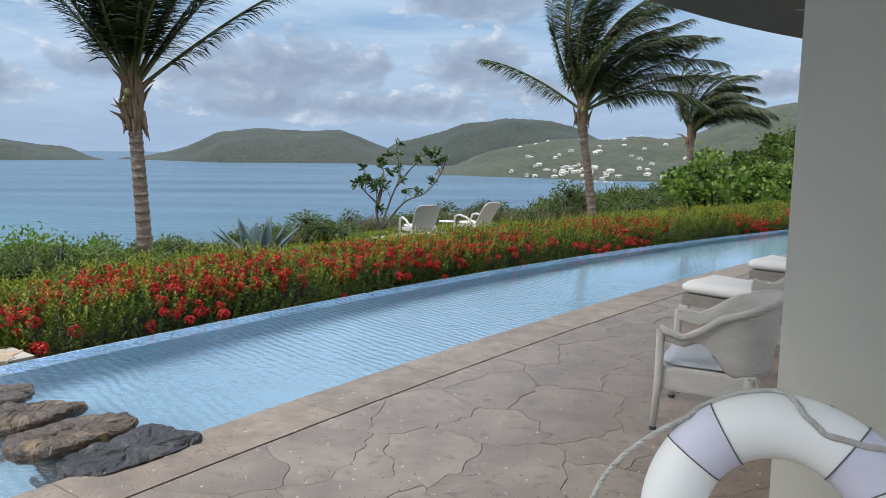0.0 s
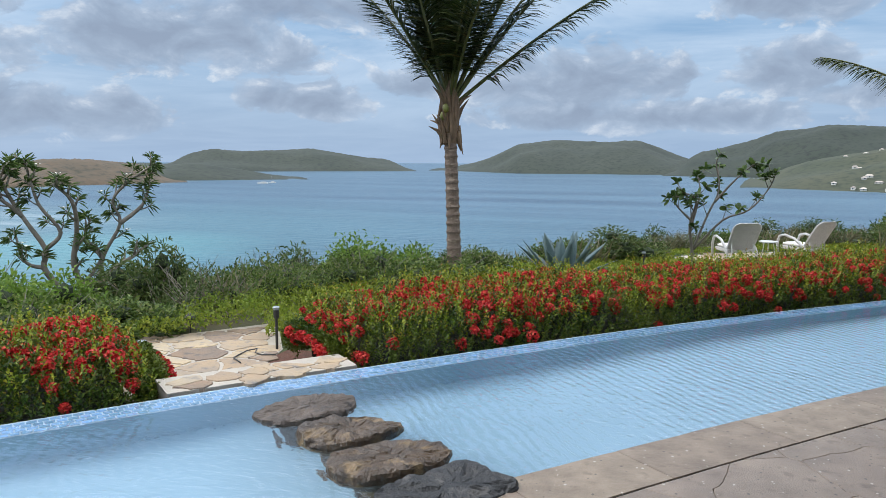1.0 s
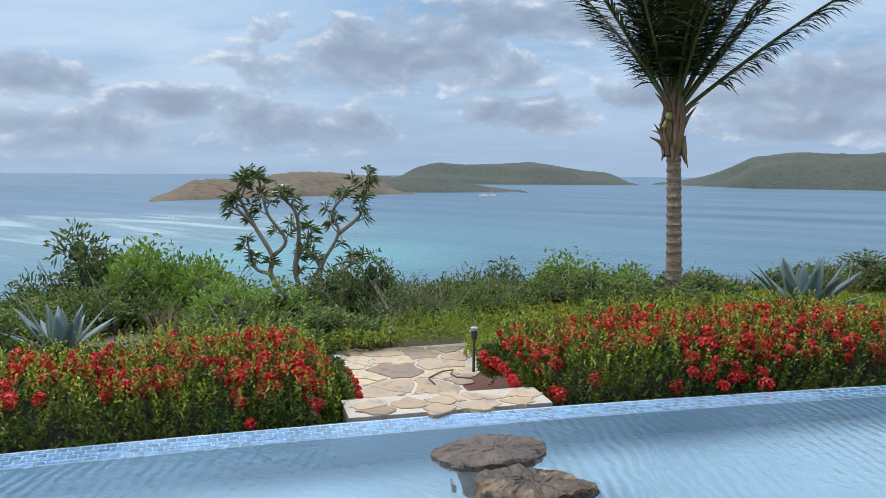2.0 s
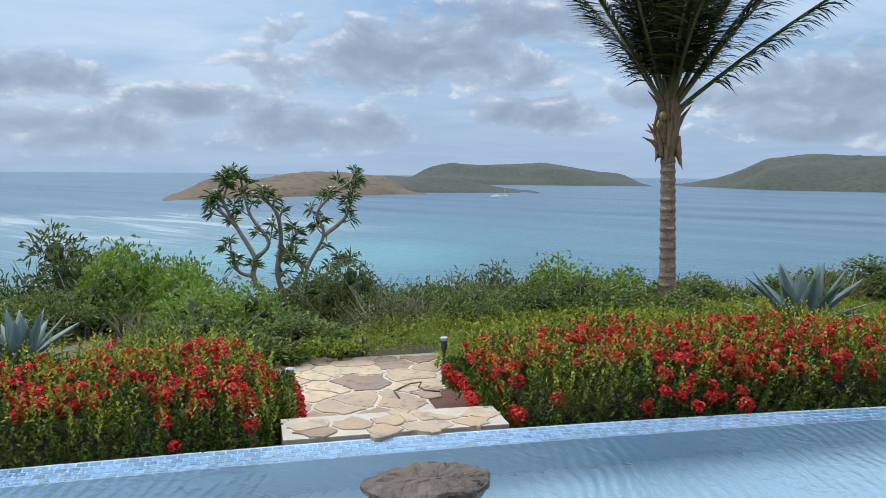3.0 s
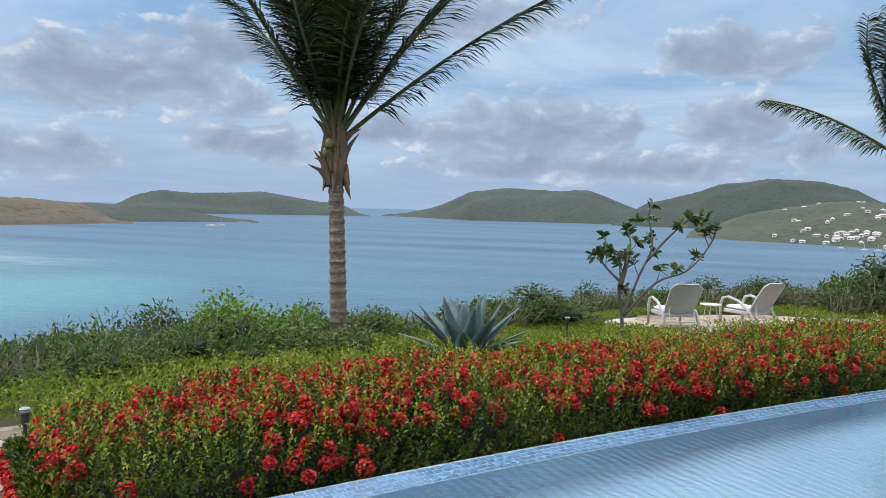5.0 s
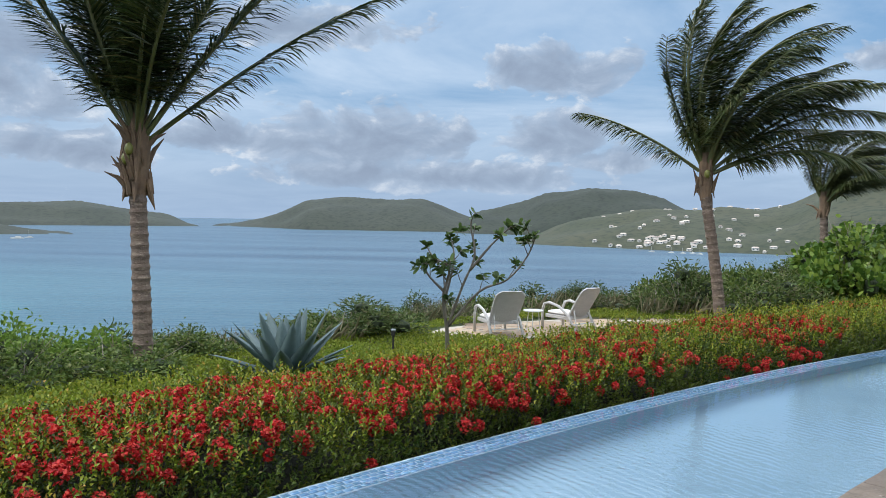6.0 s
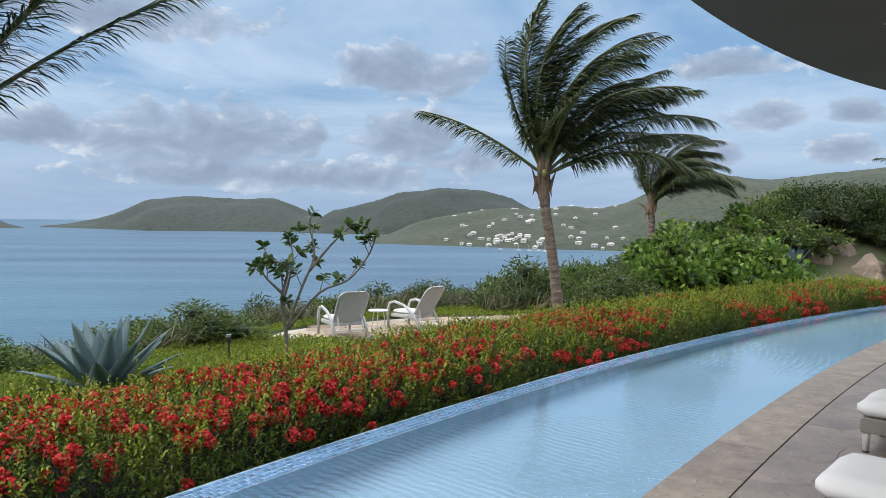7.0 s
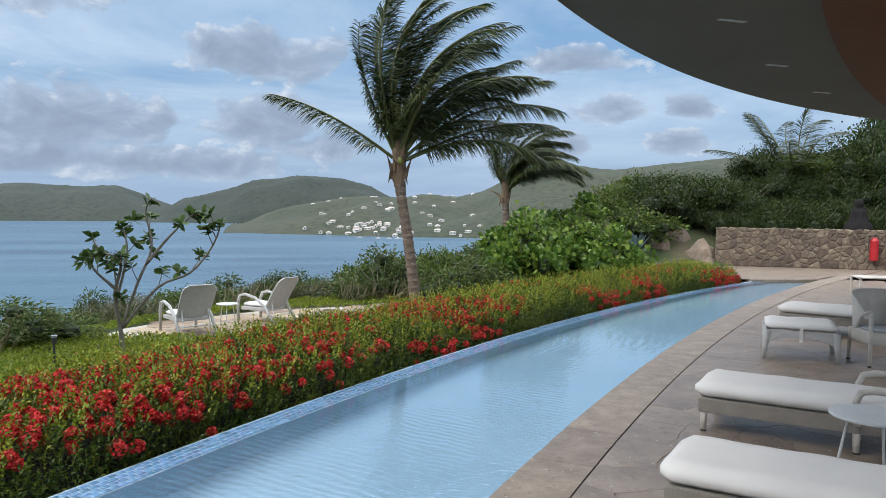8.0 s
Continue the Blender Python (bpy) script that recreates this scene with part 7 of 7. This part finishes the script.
def flagged(name, label, poly, z, size, seed, gap=0.013, extra=None):
    """Irregular flagstones bedded in pale mortar inside a polygon."""
    w = thing(name, Matrix(), label, "path", kind="structure")
    bm = bmesh.new()
    top = [bm.verts.new((x, y, z)) for x, y in poly]
    low = [bm.verts.new((x, y, z - 0.3)) for x, y in poly]
    f = bm.faces.new(top)
    for i in range(len(poly)):
        j = (i + 1) % len(poly)
        bm.faces.new((top[j], top[i], low[i], low[j]))
    bm.normal_update()
    if f.normal.z < 0:
        bmesh.ops.reverse_faces(bm, faces=bm.faces)
    bmesh.ops.triangulate(bm, faces=[f])
    part("mortar_bed", bm, M["mortar"], w)
    rng = np.random.default_rng(seed)
    x0, x1 = min(p[0] for p in poly), max(p[0] for p in poly)
    y0, y1 = min(p[1] for p in poly), max(p[1] for p in poly)
    pts = []
    for i in range(int((x1 - x0) / size) + 1):
        for j in range(int((y1 - y0) / size) + 1):
            pts.append((x0 + (i + rng.uniform(-0.1, 1.1)) * size, y0 + (j + rng.uniform(-0.1, 1.1)) * size))
    pts = np.array(pts)
    for p, c in zip(pts, local_cells(pts, size * 1.6)):
        if len(c) < 3:
            continue
        mx, my = sum(q[0] for q in c) / len(c), sum(q[1] for q in c) / len(c)
        if not inside(poly, np.array(mx), np.array(my)):
            continue
        (cx, cy), out, _, _, _ = slab(c, gap * rng.uniform(0.3, 1.5), 0, 0.05, 0.12, 0.085, 4.5, step=0.05)
        ok = inside(poly, np.array([cx + q[0] for q in out]), np.array([cy + q[1] for q in out]))
        if ok.mean() < 0.5:
            continue
        out = [(q[0] * (1 if k else 0.75), q[1] * (1 if k else 0.75)) for q, k in zip(out, ok)]
        me = slab_mesh("flagstone", out, 0.05, M["flag"], 0.003, 0.002)
        put("flagstone", me, w, Matrix.Translation((cx, cy, z + 0.005 + rng.uniform(0, 0.006))))
    return w


flagged("path", "pale mortared flagstone path leading away from the pool", PATH_POLY, LOW + 0.012, 0.40, 4, 0.021)
flagged("patio", "mortared flagstone lookout under the white chairs", PATIO_POLY, LOW + 0.012, 0.55, 5)
STEP_POLY = [on(RIM_C, RIM_R + 0.045, A_PATH_L + (A_PATH_R - A_PATH_L) * k / 6) for k in range(7)] + [on(RIM_C, RIM_R + 0.47, A_PATH_R - (A_PATH_R - A_PATH_L) * k / 6) for k in range(7)]
flagged("step", "flagstone step against the overflow edge", STEP_POLY, -0.03, 0.24, 6, 0.010)
bm = bmesh.new()
vs = [[bm.verts.new((x, y, z)) for x, y in STEP_POLY] for z in (-0.6, -0.034)]
for i in range(len(STEP_POLY)):
    j = (i + 1) % len(STEP_POLY)
    bm.faces.new((vs[0][i], vs[0][j], vs[1][j], vs[1][i]))
bm.faces.new(vs[1])
tagged(part("step_base", bm, M["mortar"]), "mortared base of the flagstone step", "step", kind="structure")


def terrace_pieces():
    rng = np.random.default_rng(3)
    size = 0.54
    pts = []

    def by_joint(x, y):
        return 0.15 * min(1.0, max(0.0, -(float(in_edge(x, y)) + 0.43) / 0.4))

    L = (A_IN0 - A_IN1) * IN_R
    for i in range(int(L / size)):
        for j in range(-1, 15):
            t, d = (i + rng.uniform(-0.05, 1.05)) * size, 0.30 + (j + rng.uniform(0, 1.0)) * size
            pts.append(on(IN_C, IN_R - d, A_IN0 - t / IN_R))
    pts = np.array(pts)
    near = (pts[:, 1] > -1.0)
    mine = (pts[:, 1] > 3.0) & (pts[:, 1] < 13.5) & (in_edge(pts[:, 0], pts[:, 1]) > -4.6)
    far_bm = bmesh.new()
    cs = local_cells(pts, size * 1.5)
    for p, c, k, own in zip(pts, cs, near, mine):
        if not k or len(c) < 3:
            continue
        a = arc(IN_C, IN_R, p)
        e = on(IN_C, IN_R - 0.43, a)
        c = cut(c, e, (-math.cos(a), -math.sin(a)))
        if len(c) < 3:
            continue
        (cx, cy), out, _, _, _ = slab(c, 0.0017, 0, 0.02, 0.0, by_joint, 1.5, step=0.05)
        # straight along the drainage joint
        fix = []
        for x, y in out:
            X, Y = x + cx, y + cy
            dd = in_edge(X, Y) + 0.43
            if dd > 0.0:
                aa = arc(IN_C, IN_R, (X, Y))
                X, Y = on(IN_C, IN_R - 0.43, aa)
            fix.append((X - cx, Y - cy))
        me = slab_mesh("paving_stone", fix, 0.013, M["terrace"], 0.0022)
        at = Matrix.Translation((cx, cy, -0.002 + rng.uniform(-0.0012, 0.0012)))
        if own:
            put("paving_stone", me, terrace, at)
        else:
            me.transform(at)
            far_bm.from_mesh(me)
            bpy.data.meshes.remove(me)
    part("far_paving", far_bm, M["terrace"], terrace)["kind"] = "stuff"
    # coping blocks along the water
    a = A_IN0
    i = 0
    while a > A_IN1 - 0.10:
        ln = rng.uniform(0.75, 1.15)
        b = a - ln / IN_R
        n = 8
        bm = bmesh.new()
        top_o, top_i, low_o, low_i = [], [], [], []
        for k in range(n + 1):
            t = a + (b - a) * (0.003 + 0.994 * k / n)
            ro = IN_R + 0.030 + 0.010 * noise.noise(Vector((t * 200, i, 0)))
            for lst, r, z in ((top_o, ro, -0.006), (top_i, IN_R - 0.42, 0.0), (low_o, ro - 0.012, -0.075), (low_i, IN_R - 0.42, -0.075)):
                x, y = on(IN_C, r, t)
                lst.append(bm.verts.new((x, y, z)))
        for k in range(n):
            bm.faces.new((top_i[k], top_o[k], top_o[k + 1], top_i[k + 1]))
            bm.faces.new((top_o[k], low_o[k], low_o[k + 1], top_o[k + 1]))
            bm.faces.new((low_i[k], top_i[k], top_i[k + 1], low_i[k + 1]))
        bm.faces.new((top_i[0], low_i[0], low_o[0], top_o[0]))
        bm.faces.new((top_o[n], low_o[n], low_i[n], top_i[n]))
        bmesh.ops.recalc_face_normals(bm, faces=bm.faces)
        part("coping_stone", bm, M["coping"], terrace)
        a = b
        i += 1


terrace_pieces()


def mosaic():
    """Blue glass tiles on the sloping overflow edge; the stretch by the path tile by tile."""
    rows, tl = 4, 0.072
    dep = 0.20 / rows
    n = int((A_RIM0 - A_RIM1) * RIM_R / tl)
    mid = int((A_RIM0 - arc(RIM_C, RIM_R, (-3.4, 7.6))) * RIM_R / tl)
    gap = 0.004
    tile = bpy.data.meshes.new("tile")
    hx, hy = tl / 2 - gap, dep / 2 - gap * 0.8
    v = [(-hx, -hy, -0.004), (hx, -hy, -0.004), (hx, hy, -0.004), (-hx, hy, -0.004), (-hx + 0.001, -hy + 0.001, 0.002), (hx - 0.001, -hy + 0.001, 0.002), (hx - 0.001, hy - 0.001, 0.002), (-hx + 0.001, hy - 0.001, 0.002)]
    f = [(4, 5, 6, 7), (0, 1, 5, 4), (1, 2, 6, 5), (2, 3, 7, 6), (3, 0, 4, 7)]
    tile.from_pydata(v, [], f)
    tile.materials.append(M["mosaic"])
    slope = math.atan2(0.052, 0.20)
    V, F = [], []
    base = np.array(v)
    for r in range(rows):
        rr = RIM_R - 0.02 - (r + 0.5) * dep
        z = -0.050 - (r + 0.5) * dep * 0.052 / 0.20 + 0.0015
        for i in range(n):
            a = A_RIM0 - (i + 0.5 * (r % 2)) * tl / RIM_R
            x, y = on(RIM_C, rr, a)
            m = Matrix.Translation((x, y, z)) @ Matrix.Rotation(a - math.pi / 2, 4, "Z") @ Matrix.Rotation(slope, 4, "X")
            if abs(i - mid) < 37:
                put("tile", tile, pool_basin, m)
            else:
                q = len(V)
                V += [tuple(m @ Vector(p)) for p in v]
                F += [tuple(q + k for k in g) for g in f]
    put("mosaic", mesh_np("mosaic_rest", np.array(V), np.array(F), M["mosaic_far"]), pool_basin)["kind"] = "stuff"


mosaic()


bm = bmesh.new()
bm.faces.new([bm.verts.new((x, y, LOW + 0.007)) for x, y in ((-3.45, 7.98), (-2.9, 8.5), (-4.1, 9.8), (-5.0, 9.7), (-4.98, 9.05), (-4.2, 8.50))])
bm.normal_update()
for f in bm.faces:
    if f.normal.z < 0:
        f.normal_flip()
tagged(part("mulch_bed", bm, surf("bark_mulch", (0.15, 0.062, 0.038), (0.09, 0.045, 0.03), 9, 0.95, 1.0, 60)), "reddish bark mulch under the hedge beside the path", "mulch", kind="structure")
